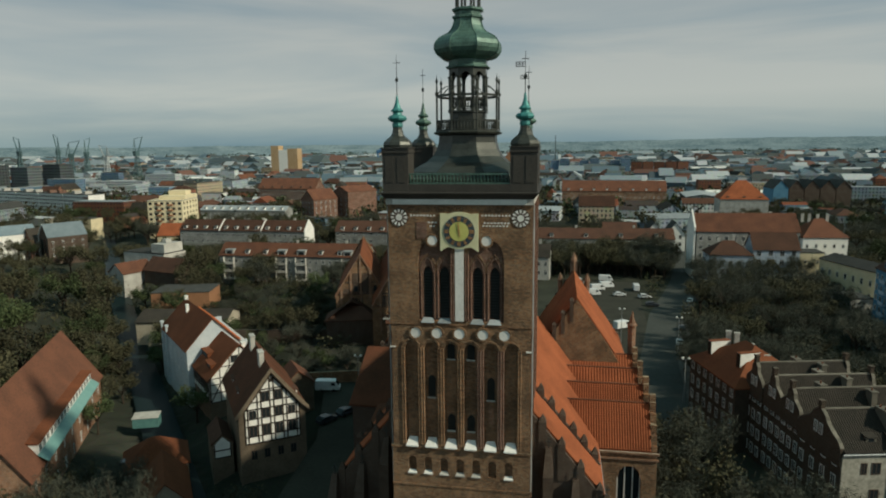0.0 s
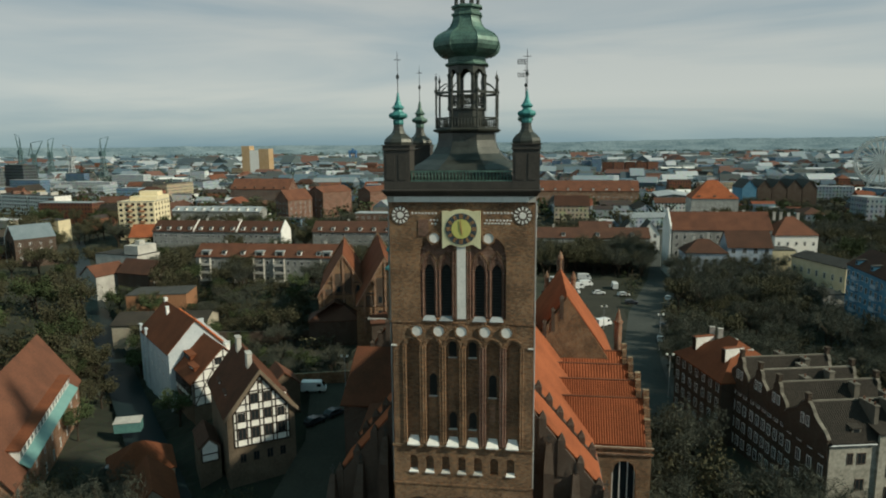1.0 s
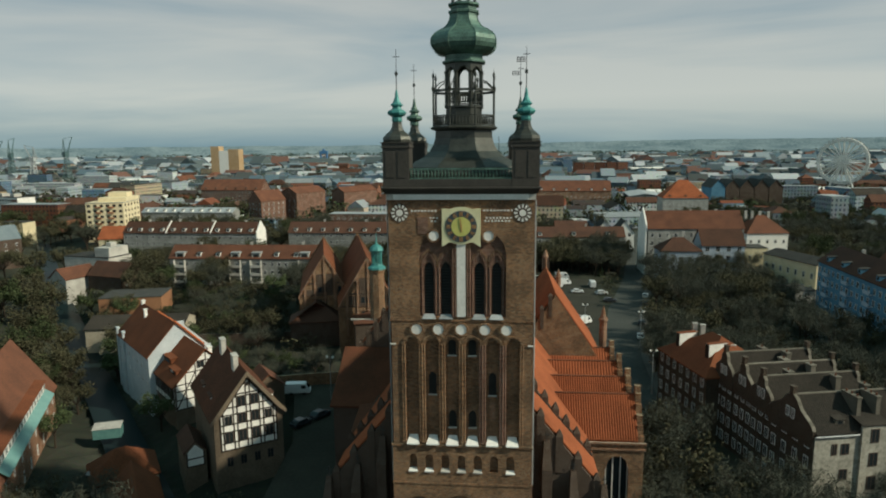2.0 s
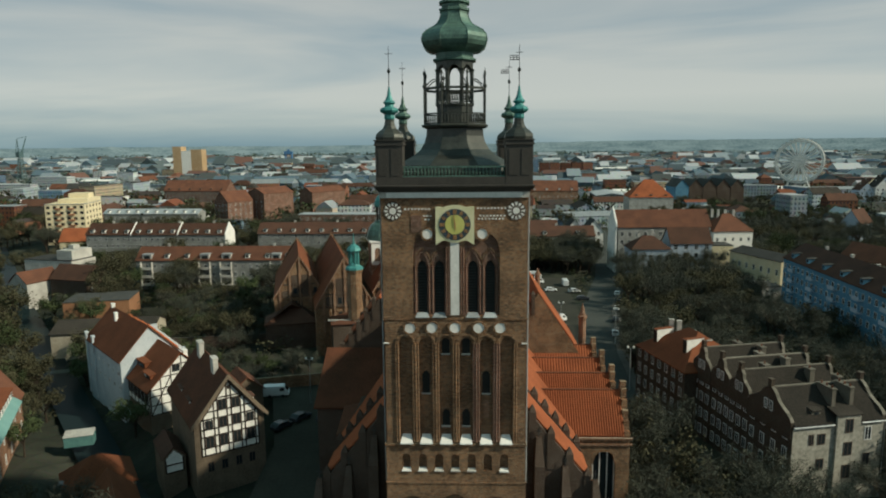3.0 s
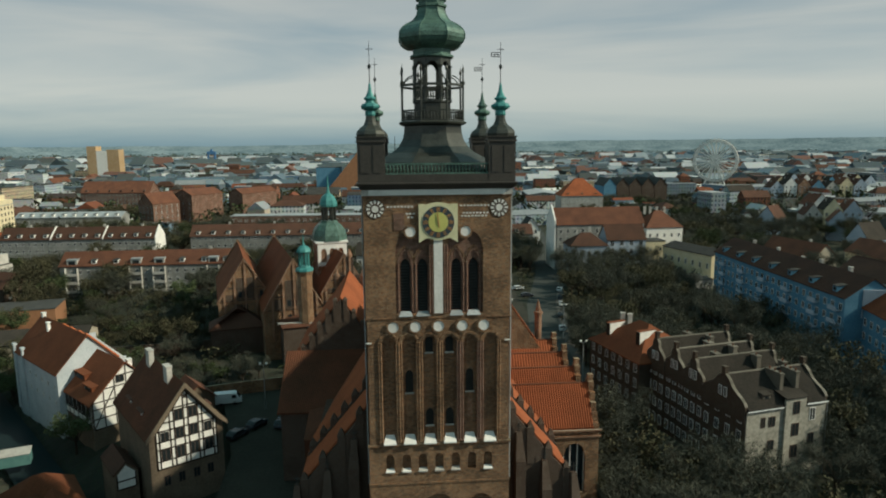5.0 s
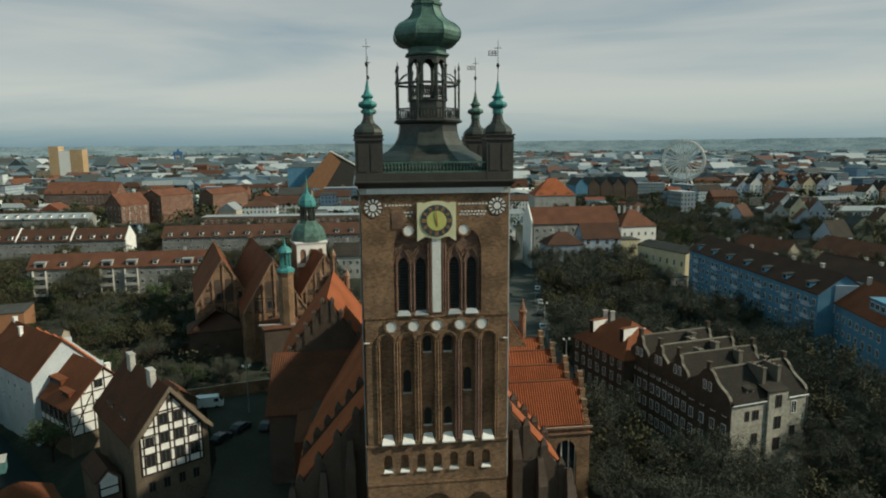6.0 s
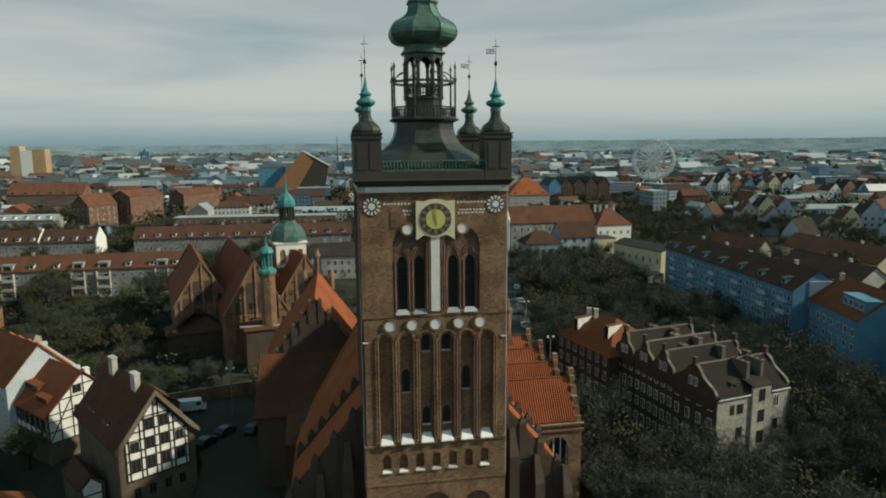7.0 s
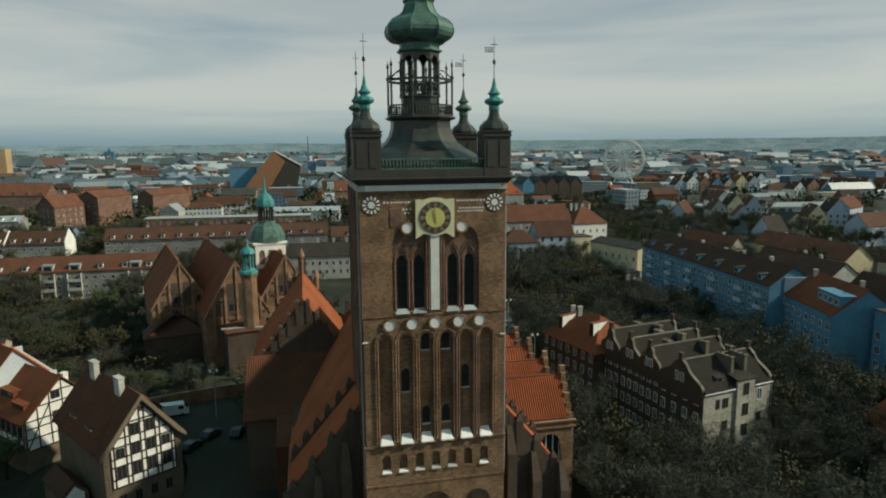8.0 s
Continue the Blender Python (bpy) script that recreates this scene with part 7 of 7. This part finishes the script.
for x0, x1, h, mt in ((-28, -14, 57, SILO_ORANGE), (-13.9, 2, 50, WHITE), (2.1, 20, 52, SILO_ORANGE)):
    bm = bmesh.new()
    box(bm, x0, -10, 0, x1, 10, h)
    part("silo", bm, mt, sl)
mast = thing("radio_mast", "thin dark mast on the horizon", "mast", pose(0, 1500, 0))
bm = bmesh.new()
lathe(bm, [(1.6, 0), (1.0, 40), (0.6, 78)], 6)
part("pole", bm, IRON, mast)
# White and grey walls and their panes lean blue, haze put into the colour.
FAR_WALLS = [facade("far_white_facade", (0.66, 0.70, 0.72), (0.10, 0.14, 0.17)), facade("far_grey_facade", (0.36, 0.42, 0.46), (0.08, 0.11, 0.14)), facade("far_brick_facade", (0.28, 0.13, 0.08), (0.05, 0.05, 0.06)),
             facade("far_blue_facade", (0.20, 0.30, 0.42), (0.05, 0.10, 0.16)), facade("far_cream_facade", (0.55, 0.47, 0.34), (0.07, 0.07, 0.07))]
FAR_ROOFS = [TILE, TILE_DARK, ZINC, TILE_BROWN, TILE_DARK, FELT, TILE_BROWN, TILE_DARK]
for k in range(9):
    house("office_block", "blue glazed office block", -15 + 17 * k, 1120 - 4 * k, -2, 15, 14, 24 + (k % 3) * 3, 0, FAR_WALLS[3] if k % 3 else FAR_WALLS[0], ZINC, "flat", category="office block", group="office blocks")
for k in range(5):
    house("office_block", "brown brick apartment block", 140 + 19 * k, 1095, -2, 17, 14, 24, 0, FAR_WALLS[2], FELT, "flat", category="office block", group="office blocks")
rng = random.Random(7)
TAKEN = [(-215, 288, 30), (-238, 510, 38), (-150, 400, 34), (-118, 470, 26), (55, 500, 48), (132, 405, 24), (200, 478, 40), (349, 627, 30), (-45, 650, 40), (-420, 452, 72), (-200, 345, 36), (-55, 328, 52), (-285, 300, 22), (268, 335, 16), (300, 260, 18), (212, 290, 14), (55, 268, 26)]
FAR = []


def clear(x, y, r):
    return all((x - a) ** 2 + (y - b) ** 2 > (r + c) ** 2 for a, b, c in TAKEN)


def far_house(x, y):
    sc = rng.uniform(0.8, 1.35)
    t = rng.random()
    tn = rng.choice((0, 0, 8, -6, 88, 95)) + rng.uniform(-4, 4)
    if y < 520 and t < 0.72 or t < 0.42:
        l, w, h = rng.uniform(14, 40) * sc, rng.uniform(9, 13), rng.uniform(8, 14)
        house("town_house", "town house with pitched tiled roof", x, y, tn, l, w, h, rng.uniform(3.5, 6), rng.choice(FAR_WALLS[:3] + FAR_WALLS[4:]), rng.choice(FAR_ROOFS), rng.choice(("gable", "gable", "hip")), category="house", group="town houses")
    elif t < 0.86:
        l, w, h = rng.uniform(18, 50) * sc, rng.uniform(11, 16), rng.uniform(9, 20)
        house("flat_block", "flat-roofed block in pale render", x, y, tn, l, w, h, 0, rng.choice(FAR_WALLS), rng.choice((FELT, ZINC, ZINC)), "flat", category="apartment block", group="flat blocks")
    else:
        l, w, h = rng.uniform(30, 70) * sc, rng.uniform(18, 30), rng.uniform(6, 10)
        house("warehouse", "low warehouse with pale metal roof", x, y, tn, l, w, h, 2.0, rng.choice(FAR_WALLS[:2]), rng.choice((ZINC, WHITE, ZINC)), category="warehouse", group="warehouses")


for x in range(-600, 800, 48):
    for y in range(350, 700, 50):
        a, b = x + rng.uniform(-14, 14), y + rng.uniform(-14, 14)
        if -0.98 * (b + 63) < a < 1.08 * (b + 62) and clear(a, b, 18) and rng.random() < 0.8:
            far_house(a, b)
            TAKEN.append((a, b, 12))
for x in range(-1400, 1700, 88):
    for y in range(720, 1560, 92):
        a, b = x + rng.uniform(-25, 25), y + rng.uniform(-25, 25)
        if -0.98 * (b + 63) < a < 1.08 * (b + 62) and clear(a, b, 24) and not (-1100 < a < -250 and 1080 < b < 1280) and rng.random() < 0.72:
            far_house(a, b)
for k in range(230):
    a, b = rng.uniform(-2600, 3000), rng.uniform(1600, 3000)
    if abs(a) < 1.1 * b:
        house("warehouse", "distant pale block near the horizon", a, b, rng.uniform(-20, 20), rng.uniform(30, 90), rng.uniform(20, 40), rng.uniform(6, 22), 0, rng.choice(FAR_WALLS[:2] + FAR_WALLS[3:]), rng.choice((ZINC, WHITE)), "flat", category="warehouse", group="distant blocks")

# roofs of the wider town, too many to count
def patchwork(name, colours, rough=0.85):
    """One colour out of a short list for each separate piece."""
    m, n, l, b = material(name, rough)
    geo, ramp, nz, mix = n.new("ShaderNodeNewGeometry"), n.new("ShaderNodeValToRGB"), n.new("ShaderNodeTexNoise"), n.new("ShaderNodeMix")
    ramp.color_ramp.interpolation = "CONSTANT"
    for k, c in enumerate(colours):
        e = ramp.color_ramp.elements[k] if k < 2 else ramp.color_ramp.elements.new(k / len(colours))
        e.position, e.color = k / len(colours), (*c, 1)
    nz.inputs["Scale"].default_value, nz.inputs["Detail"].default_value = 0.4, 5
    mix.data_type, mix.blend_type = "RGBA", "MULTIPLY"
    mix.inputs["Factor"].default_value = 0.5
    l.new(geo.outputs["Random Per Island"], ramp.inputs["Fac"])
    l.new(n.new("ShaderNodeTexCoord").outputs["Object"], nz.inputs["Vector"])
    l.new(ramp.outputs["Color"], mix.inputs["A"])
    l.new(nz.outputs["Color"], mix.inputs["B"])
    l.new(mix.outputs["Result"], b.inputs["Base Color"])
    return m


# The far pair is greyer and bluer than the town pair: painted haze.
FAR_WALL = patchwork("hazed_town_walls", ((0.34, 0.41, 0.46), (0.20, 0.27, 0.33), (0.15, 0.22, 0.29), (0.20, 0.16, 0.15), (0.38, 0.39, 0.38), (0.12, 0.16, 0.19), (0.60, 0.64, 0.66)))
FAR_ROOF = patchwork("hazed_town_roofs", ((0.19, 0.11, 0.09), (0.10, 0.13, 0.15), (0.30, 0.36, 0.40), (0.12, 0.15, 0.16), (0.14, 0.20, 0.25), (0.52, 0.56, 0.59), (0.10, 0.11, 0.11)))
TOWN_WALL = patchwork("town_walls", ((0.70, 0.73, 0.75), (0.40, 0.46, 0.50), (0.22, 0.32, 0.42), (0.30, 0.15, 0.10), (0.56, 0.50, 0.40), (0.16, 0.19, 0.21), (0.78, 0.79, 0.78)))
TOWN_ROOF = patchwork("town_roofs", ((0.22, 0.085, 0.05), (0.10, 0.10, 0.10), (0.34, 0.37, 0.39), (0.13, 0.075, 0.055), (0.12, 0.16, 0.20), (0.58, 0.60, 0.61), (0.07, 0.06, 0.055)))


def far_town(name, label, areas, seed, wall, roof):
    r = random.Random(seed)
    pts, polys, slots = [], [], []
    for x0, x1, y0, y1, n, lo, hi, tall in areas:
        for _ in range(n):
            x, y = r.uniform(x0, x1), r.uniform(y0, y1)
            if not -0.98 * (y + 63) < x < 1.08 * (y + 62) or not clear(x, y, hi * 0.4) or -1120 < x < -240 and 1060 < y < 1300 or -930 < x < -400 and 720 < y < 900:
                continue
            l, w, h, a = r.uniform(lo, hi) / 2, r.uniform(lo, hi) * 0.28, r.uniform(4, tall), radians(r.choice((0, 6, 90, 84, -12)) + r.uniform(-6, 6))
            c, sn, i = math.cos(a), math.sin(a), len(pts)
            rise = r.choice((0.4, 0.4, w * 0.8, w * 0.7))
            q = [(-l, -w), (l, -w), (l, w), (-l, w)]
            turn = lambda u, v, z: (x + c * u - sn * v, y + sn * u + c * v, z)
            pts += [turn(u, v, -0.5) for u, v in q] + [turn(u, v, h) for u, v in q]
            polys += [(i, i + 1, i + 5, i + 4), (i + 1, i + 2, i + 6, i + 5), (i + 2, i + 3, i + 7, i + 6), (i + 3, i, i + 4, i + 7), (i + 4, i + 5, i + 6, i + 7)]
            slots += [0] * 5
            i = len(pts)
            pts += [turn(u * 1.02, v * 1.04, h + 0.02) for u, v in q] + [turn(-l * 1.02, 0, h + rise), turn(l * 1.02, 0, h + rise)]
            polys += [(i, i + 1, i + 5, i + 4), (i + 2, i + 3, i + 4, i + 5), (i + 1, i + 2, i + 5), (i + 3, i, i + 4)]
            slots += [1] * 4
    me = bpy.data.meshes.new(name)
    me.from_pydata(pts, [], polys)
    me.materials.append(wall), me.materials.append(roof)
    me.polygons.foreach_set("material_index", slots)
    tagged(new(name, me), label, "town", kind="stuff")


far_town("town_roofs", "closely packed roofs and walls of the wider town", ((-620, 820, 330, 720, 700, 9, 24, 9),), 21, TOWN_WALL, TOWN_ROOF)
far_town("town_roofs", "haze-tinted far roofs, sheds and blocks towards the horizon", ((-1500, 1800, 700, 1600, 2400, 14, 46, 13), (-2900, 3200, 1600, 3100, 2200, 24, 90, 14)), 22, FAR_WALL, FAR_ROOF)

# open land beyond the town, with haze put into its grey-blue colour
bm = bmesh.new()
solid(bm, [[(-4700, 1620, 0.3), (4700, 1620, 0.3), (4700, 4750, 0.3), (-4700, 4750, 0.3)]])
tagged(part("far_fields", bm, mottled("haze_tinted_fields", (0.10, 0.145, 0.165), (0.17, 0.215, 0.23), 0.004, 1.0, vary=0)), "haze-tinted grey-blue open land and water beyond the town", "fields", kind="structure")
# wooded rise on the horizon, its blue tone painted in for haze
DISTANT = mottled("haze_tinted_woods", (0.075, 0.12, 0.15), (0.25, 0.31, 0.34), 0.008, 1.0, vary=0)
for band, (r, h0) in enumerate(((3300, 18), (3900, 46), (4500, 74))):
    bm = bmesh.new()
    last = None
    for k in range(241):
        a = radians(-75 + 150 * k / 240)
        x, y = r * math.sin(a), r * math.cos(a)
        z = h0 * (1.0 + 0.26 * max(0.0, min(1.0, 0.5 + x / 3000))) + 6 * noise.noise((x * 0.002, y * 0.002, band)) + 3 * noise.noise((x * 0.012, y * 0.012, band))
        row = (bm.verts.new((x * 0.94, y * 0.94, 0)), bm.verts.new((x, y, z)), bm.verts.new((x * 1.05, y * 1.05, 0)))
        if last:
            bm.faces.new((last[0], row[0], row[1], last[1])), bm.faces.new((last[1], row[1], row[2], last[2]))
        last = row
    tagged(part("backdrop", bm, DISTANT), "low haze-tinted wooded hills along the horizon", "hills", kind="structure")


# ---- trees ----
def tree_kind(seed, leaves, h, spread, density, bare):
    r = random.Random(seed)
    ob = thing("tree", "", "tree", None, group="town trees")
    bm = bmesh.new()
    rod(bm, (0, 0, -0.5), (0.15, 0.1, h * 0.36), 0.045 * h * 0.7, 0.028 * h * 0.7, 7)
    tips = []
    for k in range(8):
        a, up = 2 * math.pi * (k + r.random() * 0.7) / 8, r.uniform(0.5, 0.95)
        p0 = Vector((0.15, 0.1, h * r.uniform(0.26, 0.38)))
        p1 = Vector((spread * 0.45 * math.cos(a), spread * 0.45 * math.sin(a), h * (0.32 + 0.33 * up)))
        rod(bm, p0, p1, 0.016 * h * 0.8, 0.009 * h, 5)
        for j in range(4):
            b = a + r.uniform(-0.9, 0.9)
            p2 = p1 + Vector((spread * 0.42 * math.cos(b), spread * 0.42 * math.sin(b), h * r.uniform(0.05, 0.3)))
            rod(bm, p1, p2, 0.008 * h, 0.003 * h, 4)
            tips.append(p2)
            tips.append(p1.lerp(p2, 0.55))
    part("trunk", bm, BARK, ob)
    bm = bmesh.new()
    for p in tips:
        size = spread * r.uniform(0.16, 0.34)
        for j in range(density):
            d = Vector((r.gauss(0, 1), r.gauss(0, 1), r.gauss(0, 0.75)))
            c = p + d * size * 0.55
            if c.z < h * 0.22:
                continue
            u = Vector((r.gauss(0, 1), r.gauss(0, 1), r.gauss(0, 0.8) + (0.5 if bare else 0))).normalized()
            v = u.cross(Vector((r.gauss(0, 1), r.gauss(0, 1), r.gauss(0, 1)))).normalized()
            lu, lv = (r.uniform(0.35, 0.8), r.uniform(0.02, 0.045)) if bare else (r.uniform(0.12, 0.32), r.uniform(0.1, 0.24))
            bm.faces.new([bm.verts.new(c + u * a + v * b) for a, b in ((-lu, 0), (0, -lv), (lu, 0), (0, lv))])
    part("crown", bm, leaves, ob)
    return ob


KINDS = [(tree_kind(1, LEAF_GREEN, 10, 4.2, 34, False), "broad tree with dull green crown"), (tree_kind(2, LEAF_BROWN, 11, 4.4, 30, False), "tree with thinning brown autumn leaves"),
         (tree_kind(3, TWIG, 11, 4.6, 40, True), "bare autumn tree with fine brown twigs"), (tree_kind(4, LEAF_BROWN, 9, 4.6, 16, False), "sparse tree with russet leaves"), (tree_kind(5, TWIG, 9, 4.0, 44, True), "bare grey-brown tree with fine twigs"),
         (tree_kind(6, LEAF_GREEN, 7, 3.8, 24, False), "low dark evergreen shrub tree")]
FOOT = [(o.matrix_world.translation.copy(), max(max(abs(c[0]) for c in p.bound_box) for p in o.children if p.name.startswith("wall")), max(max(abs(c[1]) for c in p.bound_box) for p in o.children if p.name.startswith("wall")), o.matrix_world.to_euler().z)
        for o in list(scene.objects) if o.parent is None and o.type == "EMPTY" and o.name.split(".")[0] not in ("church", "church_tower", "tower_helm", "brick_terrace") and any(p.name.startswith("wall") for p in o.children)]


def free(x, y, r):
    if -24 < x < 24.5 and -2 < y < 80 or 33 < x < 62 and 19 < y < 65:
        return False
    if abs((x + 98) * 0.771 + (y - 83) * 0.637) < 4.2 and x < -20 and y < 320:
        return False
    for line in (((30.5, 44), (31, 50), (34, 90), (42, 135), (56, 185), (70, 250)), ((27, 95), (25, 130), (28, 185)), ((-26, 0), (-26, 40), (-34, 66))):
        for (xa, ya), (xb, yb_) in zip(line, line[1:]):
            d = Vector((xb - xa, yb_ - ya))
            t = max(0, min(1, (Vector((x - xa, y - ya)).dot(d)) / d.length_squared))
            if (Vector((xa, ya)) + d * t - Vector((x, y))).length < (12 if line[0][0] == 27 else 6):
                return False
    for o, hx_, hy_, a in FOOT:
        dx, dy = x - o.x, y - o.y
        u, v = dx * math.cos(a) + dy * math.sin(a), -dx * math.sin(a) + dy * math.cos(a)
        if abs(u) < hx_ + r and abs(v) < hy_ + r:
            return False
    return True


made = []
joined = {}
for x0, x1, y0, y1, n, kinds, lo, hi, near in ((-190, -105, 45, 165, 60, (0, 0, 1, 1, 3), 0.9, 1.4, 1), (-100, -48, 96, 126, 34, (1, 2, 3, 5, 4), 0.45, 0.65, 1), (-110, -58, 126, 160, 26, (2, 5, 4, 3), 0.3, 0.48, 1), (46, 92, 70, 150, 62, (2, 2, 4, 3, 1), 0.7, 1.1, 1), (62, 90, 8, 72, 36, (2, 4, 2, 1), 0.8, 1.2, 1),
                                         (22, 62, -34, 17, 30, (2, 4, 2, 3), 0.8, 1.15, 1), (-46, -18, -30, 24, 14, (3, 2, 4), 0.6, 0.9, 1), (-100, 60, 184, 330, 95, (1, 2, 3, 4), 0.7, 1.1, 0), (110, 300, 60, 345, 230, (2, 1, 4, 3, 0), 0.8, 1.3, 0),
                                         (-340, -165, 150, 345, 110, (1, 0, 3, 2, 1), 0.8, 1.4, 0), (-62, -28, 68, 96, 14, (2, 5, 4), 0.5, 0.8, 1), (-70, -44, -20, 14, 8, (2, 3), 0.7, 1.0, 1), (-128, -96, -5, 60, 12, (0, 1), 1.0, 1.4, 1), (-48, -4, 84, 180, 22, (2, 4, 1), 0.7, 1.0, 0), (-175, -60, 184, 217, 46, (2, 1, 4, 3), 0.55, 0.85, 0), (-75, -5, 200, 226, 24, (2, 1, 4), 0.6, 0.9, 0), (6, 58, 190, 232, 60, (2, 4, 1), 0.8, 1.15, 0), (58, 96, 140, 180, 26, (2, 4, 2, 1), 0.8, 1.25, 0), (-60, 60, 246, 320, 50, (2, 1, 4), 0.7, 1.0, 0), (115, 330, 210, 480, 120, (2, 1, 4, 0), 0.8, 1.2, 0), (36, 46, 70, 110, 12, (2, 4), 0.7, 1.0, 0), (-4, 60, 190, 232, 30, (2, 4, 1), 0.8, 1.1, 0), (62, 100, 150, 176, 12, (2, 4, 3), 0.6, 0.9, 0), (-128, -58, 40, 150, 46, (0, 1, 2, 0, 5), 0.6, 0.95, 1), (-170, -100, 176, 330, 70, (1, 2, 3, 0), 0.8, 1.2, 0), (22, 44, -12, 42, 40, (2, 4, 3), 0.7, 1.1, 0), (-105, -97, 154, 165, 8, (2, 4, 1), 0.8, 1.05, 0), (-73, -65, 154, 165, 6, (2, 4), 0.7, 0.95, 0), (-122, -58, 146, 162, 16, (2, 4, 5), 0.28, 0.42, 0), (-160, -60, 200, 214, 22, (2, 4, 1), 0.5, 0.8, 0), (-112, -84, 30, 95, 24, (0, 1, 3), 0.6, 0.9, 0), (-66, -46, -5, 24, 10, (3, 2), 0.6, 0.9, 0), (44, 60, 66, 80, 10, (2, 4), 0.8, 1.1, 0), (-330, -180, 330, 420, 40, (0, 1, 3), 0.8, 1.3, 0)):
    tries = 0
    k = 0
    while k < n and tries < n * 12:
        tries += 1
        x, y = rng.uniform(x0, x1), rng.uniform(y0, y1)
        s = rng.uniform(lo, hi)
        if not free(x, y, 2.0 * s) or any((x - a) ** 2 + (y - b) ** 2 < 9 for a, b in made):
            continue
        made.append((x, y))
        proto, lab = KINDS[rng.choice(kinds)]
        m = pose(x, y, ground_height(x, y), 0, 0, rng.uniform(0, 360)) @ Matrix.Diagonal((s, s, s * rng.uniform(0.85, 1.15), 1))
        if near:
            copy_thing(proto, m)["label"] = lab
        else:
            for o in proto.children:
                joined.setdefault(o.data.materials[0].name, []).append((o.data, m))
        k += 1
for key, items in joined.items():
    pts, polys, base = [], [], 0
    for me, m in items:
        co = np.empty(len(me.vertices) * 3)
        me.vertices.foreach_get("co", co)
        mm = np.array(m)
        pts.append(co.reshape(-1, 3) @ mm[:3, :3].T + mm[:3, 3])
        polys += [[v + base for v in p.vertices] for p in me.polygons]
        base += len(me.vertices)
    me = bpy.data.meshes.new("mid_trees")
    me.from_pydata(np.concatenate(pts).tolist(), [], polys)
    me.materials.append(bpy.data.materials[key])
    tagged(new("mid_trees", me), "autumn trees standing between the housing rows", "trees", kind="stuff")
for proto, lab in KINDS:
    for o in (*proto.children, proto):
        bpy.data.objects.remove(o)


# far greenery, too many to count
def grove(name, label, mat, areas, seed, near=False):
    r = random.Random(seed)
    verts, faces = [], []
    for x0, x1, y0, y1, n, lo, hi in areas:
        for _ in range(n):
            x, y = r.uniform(x0, x1), r.uniform(y0, y1)
            if abs(x) > 1.1 * (y + 63) + (40 if near else 0) or near and not free(x, y, 0.8):
                continue
            h = r.uniform(lo, hi)
            for _ in range(40 if near else 22):
                c = Vector((x + r.gauss(0, h * 0.33), y + r.gauss(0, h * 0.33), h * r.uniform(0.1, 1.0) + (ground_height(x, y) if near else 0)))
                u = Vector((r.gauss(0, 1), r.gauss(0, 1), r.gauss(0, 1))).normalized()
                v = u.cross(Vector((r.gauss(0, 1), r.gauss(0, 1), r.gauss(0, 1)))).normalized()
                s, i = h * (r.uniform(0.05, 0.11) if near else r.uniform(0.08, 0.2)), len(verts)
                verts += [c - u * s, c - v * s * 0.8, c + u * s, c + v * s * 0.8]
                faces.append((i, i + 1, i + 2, i + 3))
    me = bpy.data.meshes.new(name)
    me.from_pydata([tuple(p) for p in verts], [], faces)
    me.materials.append(mat)
    tagged(new(name, me), label, "trees", kind="stuff")


grove("far_trees", "brown and green trees between the distant roofs", LEAF_BROWN, ((-560, 720, 340, 720, 1200, 6, 11),), 3)
grove("far_trees", "haze-tinted trees between the distant roofs", FAR_LEAF, ((-1500, 1800, 720, 1650, 5200, 6, 12), (-2900, 3200, 1650, 3300, 4200, 8, 15), (-3600, 3900, 3000, 4100, 2400, 16, 34)), 9)
grove("shrubs", "low brown shrubs and undergrowth in the yards", LEAF_BROWN, ((-110, -20, 60, 170, 420, 1.5, 4), (40, 95, 5, 180, 500, 1.5, 4), (-200, -100, 20, 170, 260, 2, 5), (-75, -15, -40, 30, 160, 1.5, 3), (20, 66, -40, 18, 160, 1.5, 3.5)), 11, True)
grove("shrubs", "low green shrubs and hedges in the yards", LEAF_GREEN, ((-110, -20, 60, 170, 260, 1.2, 3), (40, 95, 5, 180, 220, 1.2, 3), (-100, 70, 180, 320, 260, 1.5, 4), (-260, -100, 20, 200, 300, 1.5, 4)), 12, True)
grove("far_trees", "dark green trees between the distant roofs", LEAF_GREEN, ((-560, 720, 340, 720, 600, 6, 11),), 4)
